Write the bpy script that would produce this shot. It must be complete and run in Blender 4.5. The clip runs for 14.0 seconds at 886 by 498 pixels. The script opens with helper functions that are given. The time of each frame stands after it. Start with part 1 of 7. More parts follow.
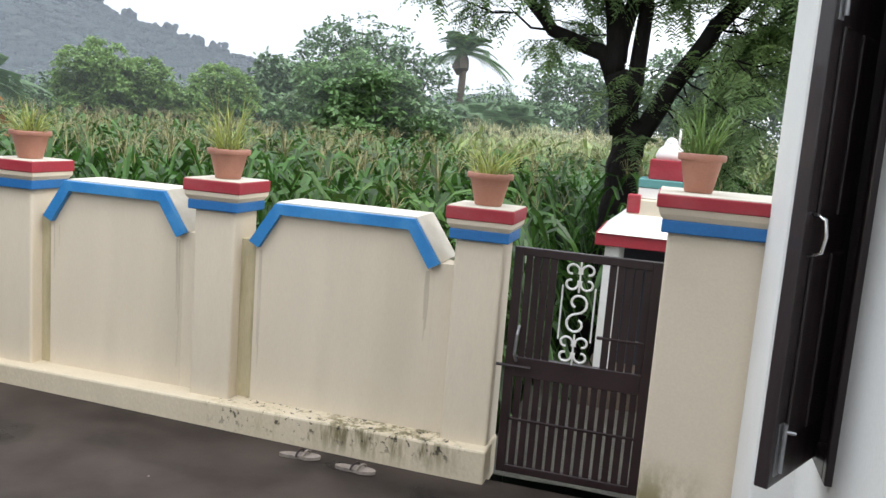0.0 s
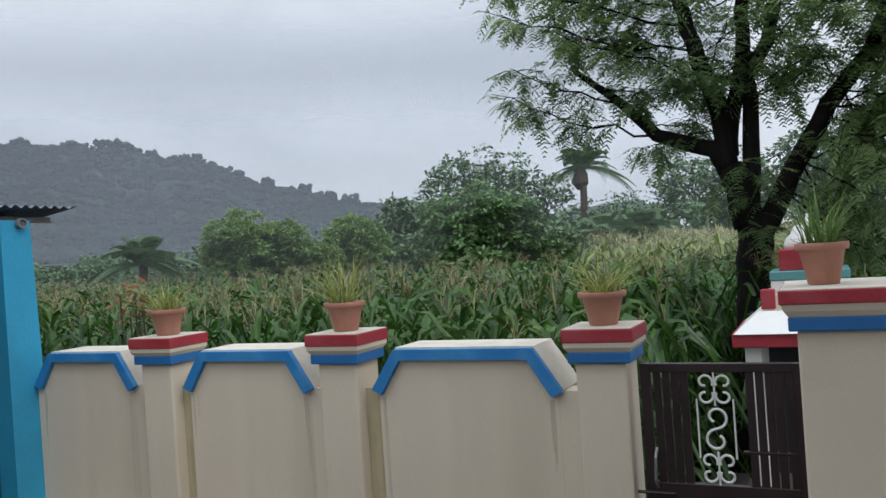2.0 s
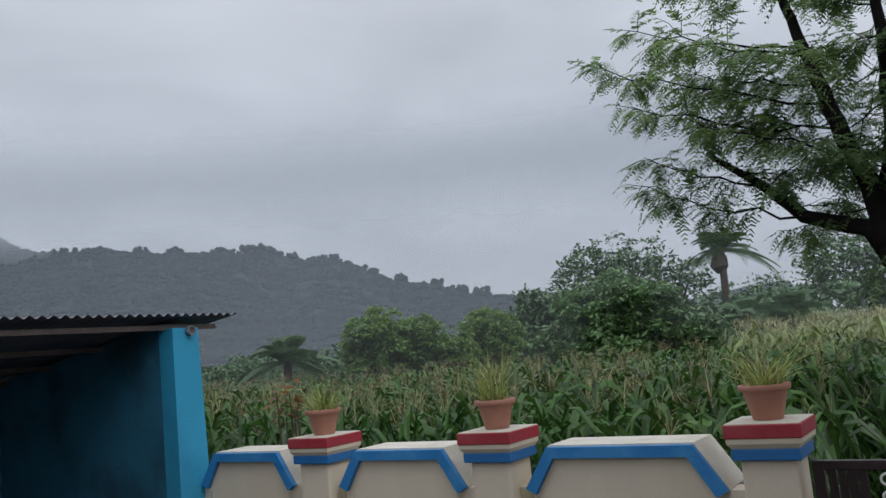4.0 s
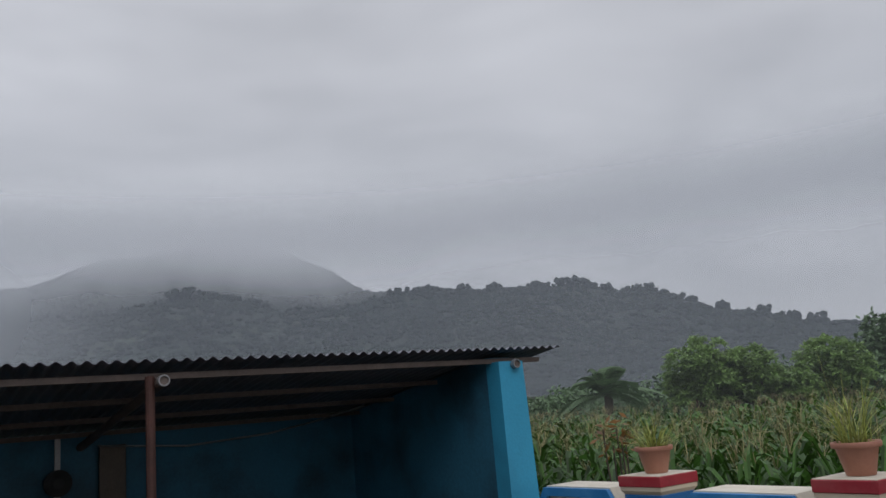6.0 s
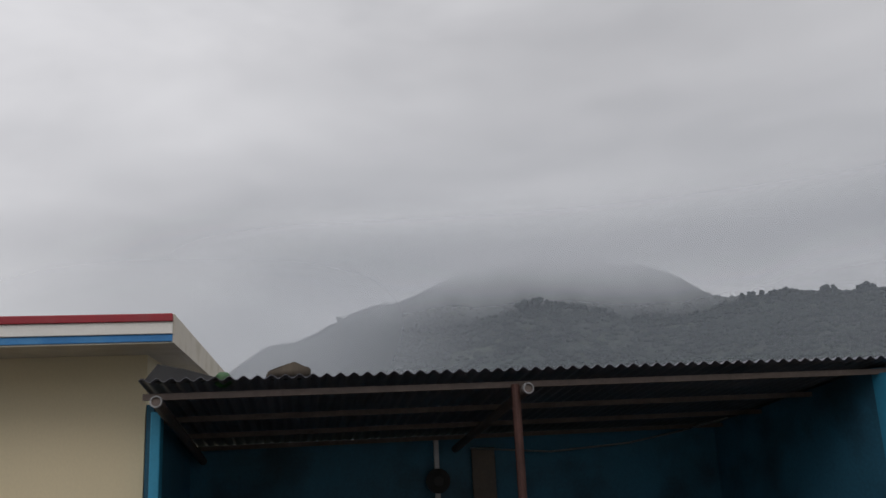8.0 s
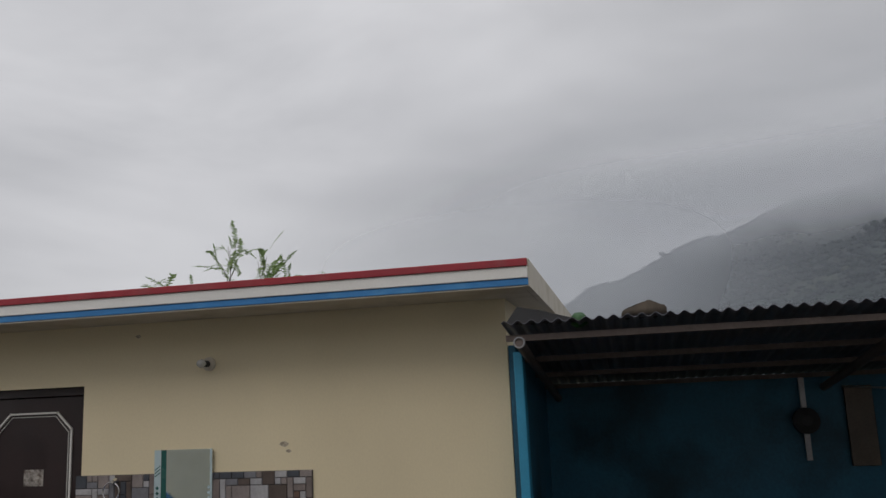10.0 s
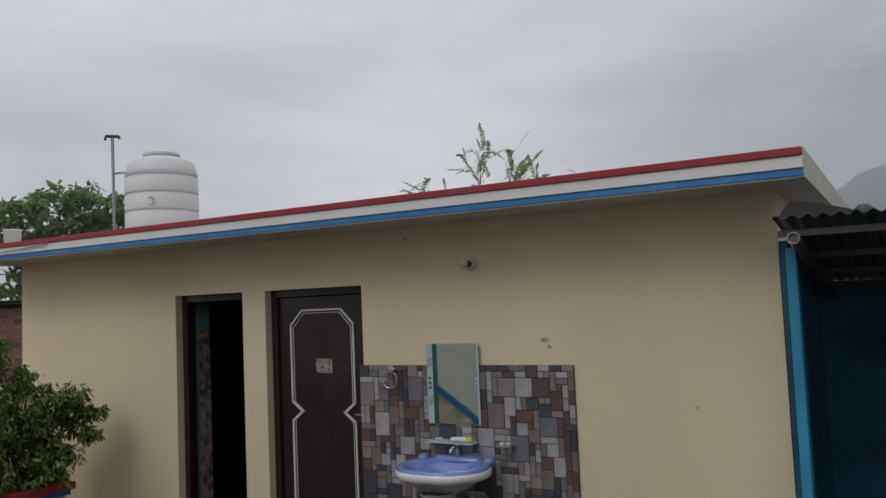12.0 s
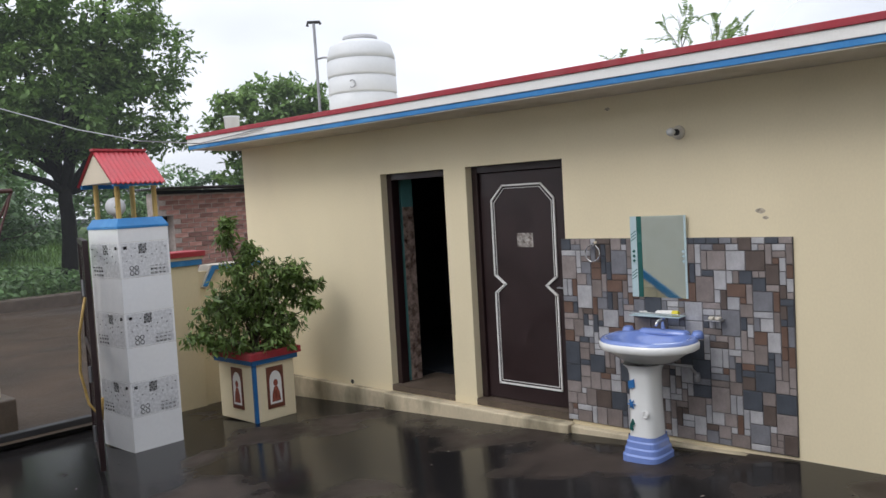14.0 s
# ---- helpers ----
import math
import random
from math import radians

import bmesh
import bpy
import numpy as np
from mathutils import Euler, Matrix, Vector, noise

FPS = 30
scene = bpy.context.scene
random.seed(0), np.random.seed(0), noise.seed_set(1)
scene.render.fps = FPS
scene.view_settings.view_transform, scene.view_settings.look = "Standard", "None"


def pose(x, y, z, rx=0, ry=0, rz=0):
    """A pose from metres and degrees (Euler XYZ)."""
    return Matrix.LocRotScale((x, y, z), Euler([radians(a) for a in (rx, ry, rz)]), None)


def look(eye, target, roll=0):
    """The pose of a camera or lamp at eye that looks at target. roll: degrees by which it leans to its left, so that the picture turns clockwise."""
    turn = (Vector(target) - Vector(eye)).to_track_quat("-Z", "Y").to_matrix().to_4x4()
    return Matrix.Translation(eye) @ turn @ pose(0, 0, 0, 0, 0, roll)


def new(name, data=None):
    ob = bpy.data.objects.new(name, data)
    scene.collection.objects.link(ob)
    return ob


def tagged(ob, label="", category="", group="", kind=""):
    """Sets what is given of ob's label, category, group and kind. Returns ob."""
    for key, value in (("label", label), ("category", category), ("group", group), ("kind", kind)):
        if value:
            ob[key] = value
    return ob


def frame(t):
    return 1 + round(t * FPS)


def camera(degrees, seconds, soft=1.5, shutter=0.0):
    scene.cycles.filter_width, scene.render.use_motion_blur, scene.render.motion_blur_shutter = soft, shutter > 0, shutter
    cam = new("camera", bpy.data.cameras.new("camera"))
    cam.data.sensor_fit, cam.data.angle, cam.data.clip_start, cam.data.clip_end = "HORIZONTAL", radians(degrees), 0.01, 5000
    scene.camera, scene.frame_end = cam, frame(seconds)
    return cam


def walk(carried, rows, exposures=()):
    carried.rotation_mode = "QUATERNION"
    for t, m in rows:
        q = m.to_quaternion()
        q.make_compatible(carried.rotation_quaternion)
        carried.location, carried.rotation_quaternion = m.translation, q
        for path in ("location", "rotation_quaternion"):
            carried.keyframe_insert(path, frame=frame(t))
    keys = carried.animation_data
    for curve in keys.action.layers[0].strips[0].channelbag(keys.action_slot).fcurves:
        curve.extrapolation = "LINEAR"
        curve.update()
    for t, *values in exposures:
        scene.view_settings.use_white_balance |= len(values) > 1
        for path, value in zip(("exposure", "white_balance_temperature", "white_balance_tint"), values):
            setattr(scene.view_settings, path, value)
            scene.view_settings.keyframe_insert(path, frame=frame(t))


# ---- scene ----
cam = camera(56.9, 14.0)
PATH = [
    (0, (0.064, 0.487, 1.717), (-0.458, 2.395, 1.423), 4.5),
    (0.5, (0.065, 0.504, 1.733), (-0.489, 2.407, 1.469), 2.5),
    (1, (0.086, 0.54, 1.827), (-0.549, 2.42, 1.58), -0.1),
    (1.5, (0.13, 0.561, 1.765), (-0.626, 2.41, 1.653), -2.1),
    (2, (0.183, 0.573, 1.758), (-0.665, 2.384, 1.762), -3.9),
    (4.5, (0.119, 0.458, 1.798), (-1.092, 2.02, 2.101), -5.3),
    (5, (0.08, 0.487, 1.802), (-1.278, 1.916, 2.14), -5.3),
    (5.5, (0.055, 0.514, 1.808), (-1.444, 1.785, 2.177), -5.3),
    (6, (0.048, 0.517, 1.809), (-1.564, 1.631, 2.205), -5.0),
    (6.5, (0.041, 0.508, 1.814), (-1.675, 1.443, 2.238), -4.7),
    (7, (0.041, 0.497, 1.813), (-1.758, 1.251, 2.258), -4.0),
    (7.5, (0.014, 0.488, 1.816), (-1.852, 1.041, 2.276), -3.4),
    (8, (0.012, 0.468, 1.819), (-1.9, 0.823, 2.29), -2.8),
    (8.5, (-0.023, 0.412, 1.822), (-1.961, 0.57, 2.29), -2.2),
    (9, (-0.059, 0.381, 1.815), (-2.009, 0.335, 2.259), -2.2),
    (11.5, (-0.003, 0.226, 1.873), (-1.796, -0.64, 2.068), -2.6),
    (12, (-0.015, 0.235, 1.855), (-1.752, -0.748, 1.992), -2.4),
    (12.5, (0.03, 0.182, 1.83), (-1.665, -0.877, 1.907), -2.5),
    (13, (0.028, 0.176, 1.789), (-1.601, -0.983, 1.799), -2.8),
    (13.5, (0.017, 0.158, 1.791), (-1.537, -1.099, 1.728), -2.9),
    (14, (0.014, 0.136, 1.781), (-1.446, -1.225, 1.658), -3.2),
]
walk(cam, [(t, look(eye, target, roll)) for t, eye, target, roll in PATH],
     exposures=[(0, 1.38, 6200, 9), (0.5, 1.22, 6200, 9), (1.5, 0.74, 6050, 9), (2.0, 0.48, 6000, 9), (4.5, 0.02, 6000, 11), (5.5, -0.08, 6100, 12), (7.0, -0.12, 6580, 13), (9.0, -0.28, 6600, 12), (11.5, -0.36, 6400, 12), (12.5, -0.16, 6300, 12), (13.2, 0.16, 6250, 12), (14, 0.7, 6200, 12)])

# ---- sky and light ----
def nodes_of(block):
    block.use_nodes = True
    nt = block.node_tree
    nt.nodes.clear()
    return nt, nt.nodes, nt.links


SUN_EL, SUN_AZ = 43.0, 108.0
world = bpy.data.worlds.new("overcast_sky")
scene.world = world
nt, N, L = nodes_of(world)
out = N.new("ShaderNodeOutputWorld")
sky = N.new("ShaderNodeTexSky")
sky.sky_type, sky.sun_disc = "NISHITA", False
sky.sun_elevation, sky.sun_rotation, sky.dust_density = radians(SUN_EL), radians(SUN_AZ), 4.0
bg_sky = N.new("ShaderNodeBackground")
bg_sky.inputs["Strength"].default_value = 0.05
L.new(sky.outputs["Color"], bg_sky.inputs["Color"])
tc = N.new("ShaderNodeTexCoord")
mp = N.new("ShaderNodeMapping")
mp.inputs["Scale"].default_value = (1.0, 1.0, 3.2)
mp.inputs["Rotation"].default_value = (0.25, 0.1, 0.4)
L.new(tc.outputs["Generated"], mp.inputs["Vector"])
cl = N.new("ShaderNodeTexNoise")
cl.inputs["Scale"].default_value, cl.inputs["Detail"].default_value, cl.inputs["Roughness"].default_value = 1.5, 5.0, 0.5
cl.inputs["Distortion"].default_value = 0.3
L.new(mp.outputs["Vector"], cl.inputs["Vector"])
cr = N.new("ShaderNodeValToRGB")
cr.color_ramp.elements[0].position, cr.color_ramp.elements[0].color = 0.30, (0.47, 0.485, 0.51, 1)
cr.color_ramp.elements[1].position, cr.color_ramp.elements[1].color = 0.68, (0.80, 0.815, 0.84, 1)
L.new(cl.outputs["Fac"], cr.inputs["Fac"])
bg_cl = N.new("ShaderNodeBackground")
bg_cl.inputs["Strength"].default_value = 0.95
sep = N.new("ShaderNodeSeparateXYZ")
L.new(tc.outputs["Generated"], sep.inputs[0])
zen = N.new("ShaderNodeMapRange")          # an overcast sky is brightest overhead
zen.interpolation_type = "SMOOTHSTEP"
for k, v in (("From Min", 0.42), ("From Max", 1.0), ("To Min", 1.0), ("To Max", 2.1)):
    zen.inputs[k].default_value = v
L.new(sep.outputs["Z"], zen.inputs["Value"])
zm = N.new("ShaderNodeVectorMath")
zm.operation = "SCALE"
L.new(cr.outputs["Color"], zm.inputs[0])
hills = N.new("ShaderNodeVectorMath")       # thicker, greyer cloud lies over the hills
hills.operation = "DOT_PRODUCT"
hills.inputs[1].default_value = (-0.64, 0.77, 0.0)
L.new(tc.outputs["Generated"], hills.inputs[0])
grey = N.new("ShaderNodeMapRange")
grey.interpolation_type = "SMOOTHSTEP"
for k, v in (("From Min", 0.2), ("From Max", 1.0), ("To Min", 1.22), ("To Max", 0.94)):
    grey.inputs[k].default_value = v
L.new(hills.outputs["Value"], grey.inputs["Value"])
both = N.new("ShaderNodeMath")
both.operation = "MULTIPLY"
L.new(zen.outputs["Result"], both.inputs[0])
L.new(grey.outputs["Result"], both.inputs[1])
L.new(both.outputs[0], zm.inputs["Scale"])
L.new(zm.outputs[0], bg_cl.inputs["Color"])
mixw = N.new("ShaderNodeMixShader")
mixw.inputs["Fac"].default_value = 0.9
L.new(bg_sky.outputs[0], mixw.inputs[1])
L.new(bg_cl.outputs[0], mixw.inputs[2])
L.new(mixw.outputs[0], out.inputs["Surface"])

sun_data = bpy.data.lights.new("sun", "SUN")
sun_data.energy, sun_data.angle, sun_data.color = 0.6, radians(25), (1.0, 0.96, 0.9)
sun = new("sun", sun_data)
sun.matrix_basis = look((0, 0, 30), Vector((0, 0, 30)) - Vector((math.sin(radians(SUN_AZ)) * math.cos(radians(SUN_EL)), math.cos(radians(SUN_AZ)) * math.cos(radians(SUN_EL)), math.sin(radians(SUN_EL)))))


# ---- materials ----
def mat(name, col, rough=0.7, metal=0.0, var=0.15, scale=6.0, fine=60.0, bump=0.1, bump_d=0.01, tint=None, tint_amt=0.0, tint_scale=1.5, island=0.0, obj_rand=0.0, coat=0.0, spec=0.5, stretch=(1, 1, 1), trans=0.0, gloss_var=0.1):
    """A surface with two scales of variation, a stain tint of its own shape and fine relief."""
    m = bpy.data.materials.new(name)
    nt, N, L = nodes_of(m)
    out, b = N.new("ShaderNodeOutputMaterial"), N.new("ShaderNodeBsdfPrincipled")
    tc, mp = N.new("ShaderNodeTexCoord"), N.new("ShaderNodeMapping")
    mp.inputs["Scale"].default_value = stretch
    L.new(tc.outputs["Object"], mp.inputs["Vector"])

    def noise_tex(s, detail=4.0):
        n = N.new("ShaderNodeTexNoise")
        n.inputs["Scale"].default_value, n.inputs["Detail"].default_value = s, detail
        L.new(mp.outputs["Vector"], n.inputs["Vector"])
        return n.outputs["Fac"]

    def scaled(sock, lo, hi, a=0.3, c=0.7):
        r = N.new("ShaderNodeMapRange")
        r.inputs["From Min"].default_value, r.inputs["From Max"].default_value = a, c
        r.inputs["To Min"].default_value, r.inputs["To Max"].default_value = lo, hi
        L.new(sock, r.inputs["Value"])
        return r.outputs["Result"]

    def times(a, c):
        n = N.new("ShaderNodeMath")
        n.operation = "MULTIPLY"
        L.new(a, n.inputs[0])
        L.new(c, n.inputs[1])
        return n.outputs[0]

    big, small = noise_tex(scale), noise_tex(fine, 2.0)
    v = times(scaled(big, 1 - var, 1 + var), scaled(small, 1 - var * 0.5, 1 + var * 0.5))
    if island:
        g = N.new("ShaderNodeNewGeometry")
        v = times(v, scaled(g.outputs["Random Per Island"], 1 - island, 1 + island, 0, 1))
    if obj_rand:
        o = N.new("ShaderNodeObjectInfo")
        v = times(v, scaled(o.outputs["Random"], 1 - obj_rand, 1 + obj_rand, 0, 1))
    rgb = N.new("ShaderNodeRGB")
    rgb.outputs[0].default_value = (*col, 1)
    base = rgb.outputs[0]
    if tint:
        mx = N.new("ShaderNodeMix")
        mx.data_type = "RGBA"
        mx.inputs["B"].default_value = (*tint, 1)
        L.new(base, mx.inputs["A"])
        L.new(scaled(noise_tex(tint_scale, 6.0), 0, tint_amt, 0.48, 0.68), mx.inputs["Factor"])
        base = mx.outputs["Result"]
    vm = N.new("ShaderNodeVectorMath")
    vm.operation = "SCALE"
    L.new(base, vm.inputs[0])
    L.new(v, vm.inputs["Scale"])
    L.new(vm.outputs[0], b.inputs["Base Color"])
    L.new(scaled(big, max(0, rough - gloss_var), min(1, rough + gloss_var)), b.inputs["Roughness"])
    b.inputs["Metallic"].default_value, b.inputs["Coat Weight"].default_value = metal, coat
    b.inputs["Specular IOR Level"].default_value = spec
    if bump:
        bp = N.new("ShaderNodeBump")
        bp.inputs["Strength"].default_value, bp.inputs["Distance"].default_value = bump, bump_d
        L.new(small, bp.inputs["Height"])
        L.new(bp.outputs["Normal"], b.inputs["Normal"])
    surf = b.outputs[0]
    if trans:
        tr, ms = N.new("ShaderNodeBsdfTranslucent"), N.new("ShaderNodeMixShader")
        L.new(vm.outputs[0], tr.inputs["Color"])
        ms.inputs["Fac"].default_value = trans
        L.new(surf, ms.inputs[1])
        L.new(tr.outputs[0], ms.inputs[2])
        surf = ms.outputs[0]
    L.new(surf, out.inputs["Surface"])
    return m


def stain(m, col, xs, zs, scale, stretch, cut, amount=0.9):
    """Lays a blotchy stain of its own colour over a material: xs is (from, full, full, to) along the wall, zs is (none, full) in height."""
    nt = m.node_tree
    N, L = nt.nodes, nt.links
    base = next(n for n in N if n.type == "BSDF_PRINCIPLED").inputs["Base Color"]
    old = base.links[0].from_socket
    tc, mp, nz, sp = N.new("ShaderNodeTexCoord"), N.new("ShaderNodeMapping"), N.new("ShaderNodeTexNoise"), N.new("ShaderNodeSeparateXYZ")
    mp.inputs["Scale"].default_value = stretch
    nz.inputs["Scale"].default_value, nz.inputs["Detail"].default_value, nz.inputs["Roughness"].default_value = scale, 7.0, 0.65
    L.new(tc.outputs["Object"], mp.inputs["Vector"])
    L.new(mp.outputs["Vector"], nz.inputs["Vector"])
    L.new(tc.outputs["Object"], sp.inputs[0])
    fac = None
    for sock, a, b, lo, hi in ((nz.outputs["Fac"], cut[0], cut[1], 0, amount), (sp.outputs["X"], xs[0], xs[1], 0, 1), (sp.outputs["X"], xs[2], xs[3], 1, 0), (sp.outputs["Z"], zs[0], zs[1], 0, 1)):
        r = N.new("ShaderNodeMapRange")
        r.interpolation_type = "SMOOTHSTEP"
        for k, v in (("From Min", a), ("From Max", b), ("To Min", lo), ("To Max", hi)):
            r.inputs[k].default_value = v
        L.new(sock, r.inputs["Value"])
        if fac is None:
            fac = r.outputs["Result"]
        else:
            mu = N.new("ShaderNodeMath")
            mu.operation = "MULTIPLY"
            L.new(fac, mu.inputs[0])
            L.new(r.outputs["Result"], mu.inputs[1])
            fac = mu.outputs[0]
    mx = N.new("ShaderNodeMix")
    mx.data_type = "RGBA"
    mx.inputs["B"].default_value = (*col, 1)
    L.new(old, mx.inputs["A"])
    L.new(fac, mx.inputs["Factor"])
    L.new(mx.outputs["Result"], base)
    return m


M = {}
M["cream"] = mat("cream_wall_paint", (0.66, 0.57, 0.44), 0.75, var=0.05, scale=1.2, fine=90, bump=0.12, bump_d=0.004, tint=(0.36, 0.31, 0.21), tint_amt=0.26, tint_scale=1.0, stretch=(2.0, 2.0, 0.35))
M["yellow"] = mat("pale_yellow_wall_paint", (0.75, 0.65, 0.44), 0.7, var=0.04, scale=0.9, fine=80, bump=0.1, bump_d=0.004, tint=(0.5, 0.42, 0.27), tint_amt=0.15, tint_scale=0.8, stretch=(1, 1, 0.6))
M["plinth"] = mat("stained_cream_plinth", (0.58, 0.49, 0.34), 0.75, var=0.1, scale=3, fine=70, bump=0.2, tint=(0.07, 0.065, 0.035), tint_amt=0.75, tint_scale=2.6, stretch=(1, 1, 0.5))
M["algae"] = mat("algae_streaked_paint", (0.50, 0.43, 0.27), 0.8, var=0.12, scale=4, fine=60, bump=0.2, tint=(0.16, 0.14, 0.06), tint_amt=0.55, tint_scale=4.0, stretch=(3, 3, 0.4))
M["white"] = mat("white_paint", (0.76, 0.75, 0.72), 0.6, var=0.05, scale=2, fine=80, bump=0.06, tint=(0.5, 0.47, 0.4), tint_amt=0.3, tint_scale=2)
M["offwhite"] = mat("weathered_white_paint", (0.62, 0.57, 0.48), 0.75, var=0.08, scale=4, fine=70, bump=0.15, tint=(0.33, 0.29, 0.2), tint_amt=0.5, tint_scale=4)
M["red"] = mat("red_band_paint", (0.31, 0.022, 0.034), 0.6, var=0.12, scale=6, fine=60, bump=0.1, tint=(0.4, 0.2, 0.18), tint_amt=0.14, tint_scale=7)
M["blue"] = mat("sky_blue_band_paint", (0.03, 0.20, 0.48), 0.55, var=0.1, scale=5, fine=60, bump=0.08, tint=(0.15, 0.36, 0.5), tint_amt=0.3, tint_scale=5)
M["dblue"] = mat("deep_blue_band_paint", (0.02, 0.135, 0.36), 0.55, var=0.1, scale=5, fine=60, bump=0.08)
M["turq"] = mat("turquoise_blue_wall_paint", (0.035, 0.30, 0.49), 0.65, var=0.08, scale=2, fine=60, bump=0.12, tint=(0.02, 0.15, 0.25), tint_amt=0.35, tint_scale=2.5)
M["brown"] = mat("dark_brown_enamel", (0.021, 0.0095, 0.010), 0.42, var=0.2, scale=5, fine=80, bump=0.08, coat=0.15)
M["terracotta"] = mat("terracotta_plastic", (0.42, 0.19, 0.13), 0.6, var=0.08, scale=6, fine=80, bump=0.08, tint=(0.5, 0.3, 0.22), tint_amt=0.3, tint_scale=5)
M["soil"] = mat("dark_potting_soil", (0.07, 0.045, 0.03), 0.95, var=0.3, scale=20, fine=90, bump=0.6)
M["iron"] = mat("rusty_iron_pipe", (0.075, 0.034, 0.028), 0.6, metal=0.3, var=0.25, scale=8, fine=60, bump=0.15)
M["galv"] = mat("galvanised_steel", (0.32, 0.32, 0.33), 0.45, metal=0.8, var=0.15, scale=6, fine=60, bump=0.06)
M["chrome"] = mat("chrome", (0.75, 0.75, 0.76), 0.12, metal=1.0, var=0.03, bump=0, gloss_var=0.03)
# near-black fill: the shade inside rooms and openings is put into its colour
M["dark"] = mat("shade_dark", (0.03, 0.035, 0.045), 0.85, var=0.2, scale=2)


def wet_concrete():
    m = bpy.data.materials.new("wet_dark_concrete")
    nt, N, L = nodes_of(m)
    out, b = N.new("ShaderNodeOutputMaterial"), N.new("ShaderNodeBsdfPrincipled")
    tc = N.new("ShaderNodeTexCoord")

    def noise_tex(s, d):
        n = N.new("ShaderNodeTexNoise")
        n.inputs["Scale"].default_value, n.inputs["Detail"].default_value = s, d
        L.new(tc.outputs["Object"], n.inputs["Vector"])
        return n.outputs["Fac"]

    def ramp(sock, stops):
        r = N.new("ShaderNodeValToRGB")
        r.color_ramp.elements[0].position, r.color_ramp.elements[0].color = stops[0]
        r.color_ramp.elements[1].position, r.color_ramp.elements[1].color = stops[1]
        L.new(sock, r.inputs["Fac"])
        return r.outputs["Color"]

    puddle = noise_tex(1.15, 8.0)
    grain = noise_tex(35, 3.0)
    sp, low = N.new("ShaderNodeSeparateXYZ"), N.new("ShaderNodeMath")
    L.new(tc.outputs["Object"], sp.inputs[0])
    low.operation = "MULTIPLY_ADD"          # water gathers where the floor falls towards the gate
    L.new(sp.outputs["Y"], low.inputs[0])
    low.inputs[1].default_value = 0.022
    L.new(puddle, low.inputs[2])
    wet = ramp(low.outputs[0], [(0.42, (1, 1, 1, 1)), (0.53, (0, 0, 0, 1))])
    dry_c = ramp(noise_tex(1.8, 6.0), [(0.3, (0.022, 0.016, 0.013, 1)), (0.72, (0.072, 0.056, 0.047, 1))])
    mx = N.new("ShaderNodeMix")
    mx.data_type = "RGBA"
    mx.inputs["B"].default_value = (0.013, 0.012, 0.012, 1)
    L.new(wet, mx.inputs["Factor"])
    L.new(dry_c, mx.inputs["A"])
    L.new(mx.outputs["Result"], b.inputs["Base Color"])
    rr = ramp(wet, [(0.0, (0.6, 0.6, 0.6, 1)), (1.0, (0.14, 0.14, 0.14, 1))])
    L.new(rr, b.inputs["Roughness"])
    bp = N.new("ShaderNodeBump")
    bp.inputs["Strength"].default_value, bp.inputs["Distance"].default_value = 0.1, 0.006
    L.new(grain, bp.inputs["Height"])
    L.new(bp.outputs["Normal"], b.inputs["Normal"])
    b.inputs["Specular IOR Level"].default_value = 0.16
    L.new(b.outputs[0], out.inputs["Surface"])
    return m


M["floor"] = wet_concrete()


# ---- building helpers ----
def mesh_object(name, bm, material, smooth=False):
    me = bpy.data.meshes.new(name)
    bmesh.ops.recalc_face_normals(bm, faces=bm.faces[:])
    bm.to_mesh(me)
    bm.free()
    if smooth:
        me.polygons.foreach_set("use_smooth", [True] * len(me.polygons))
    me.materials.append(M[material] if isinstance(material, str) else material)
    return new(name, me)


def part(name, bm, material, parent, label="", smooth=False):
    ob = mesh_object(name, bm, material, smooth)
    ob.parent = parent
    return tagged(ob, label)


def thing(name, label, category, m=None, group="", kind=""):
    """An empty at the base of a thing, that carries its parts."""
    ob = new(name)
    ob.empty_display_size = 0.1
    ob.matrix_basis = m or Matrix()
    return tagged(ob, label, category, group, kind)


def structure(name, bm, material, label, smooth=False):
    return tagged(mesh_object(name, bm, material, smooth), label, kind="structure")


def box(bm, x0, x1, y0, y1, z0, z1, bevel=0.0):
    v = [bm.verts.new((x, y, z)) for z in (z0, z1) for x, y in ((x0, y0), (x1, y0), (x1, y1), (x0, y1))]
    f = [bm.faces.new([v[i] for i in q]) for q in ((3, 2, 1, 0), (4, 5, 6, 7), (0, 1, 5, 4), (1, 2, 6, 5), (2, 3, 7, 6), (3, 0, 4, 7))]
    if bevel:
        bmesh.ops.bevel(bm, geom=list({e for g in f for e in g.edges}), offset=bevel, segments=2, affect="EDGES", profile=0.5)
    return bm


def boxed(*a):
    return box(bmesh.new(), *a)


def prism(bm, pts, axis, a, b):
    """A polygon in the plane across the axis, drawn out from a to b. Points are in the order of the two other axes."""
    def put(p, h):
        return {"x": (h, p[0], p[1]), "y": (p[0], h, p[1]), "z": (p[0], p[1], h)}[axis]
    lo, hi = [bm.verts.new(put(p, a)) for p in pts], [bm.verts.new(put(p, b)) for p in pts]
    n = len(pts)
    bm.faces.new(lo)
    bm.faces.new(hi[::-1])
    for i in range(n):
        bm.faces.new((lo[i], lo[(i + 1) % n], hi[(i + 1) % n], hi[i]))
    return bm


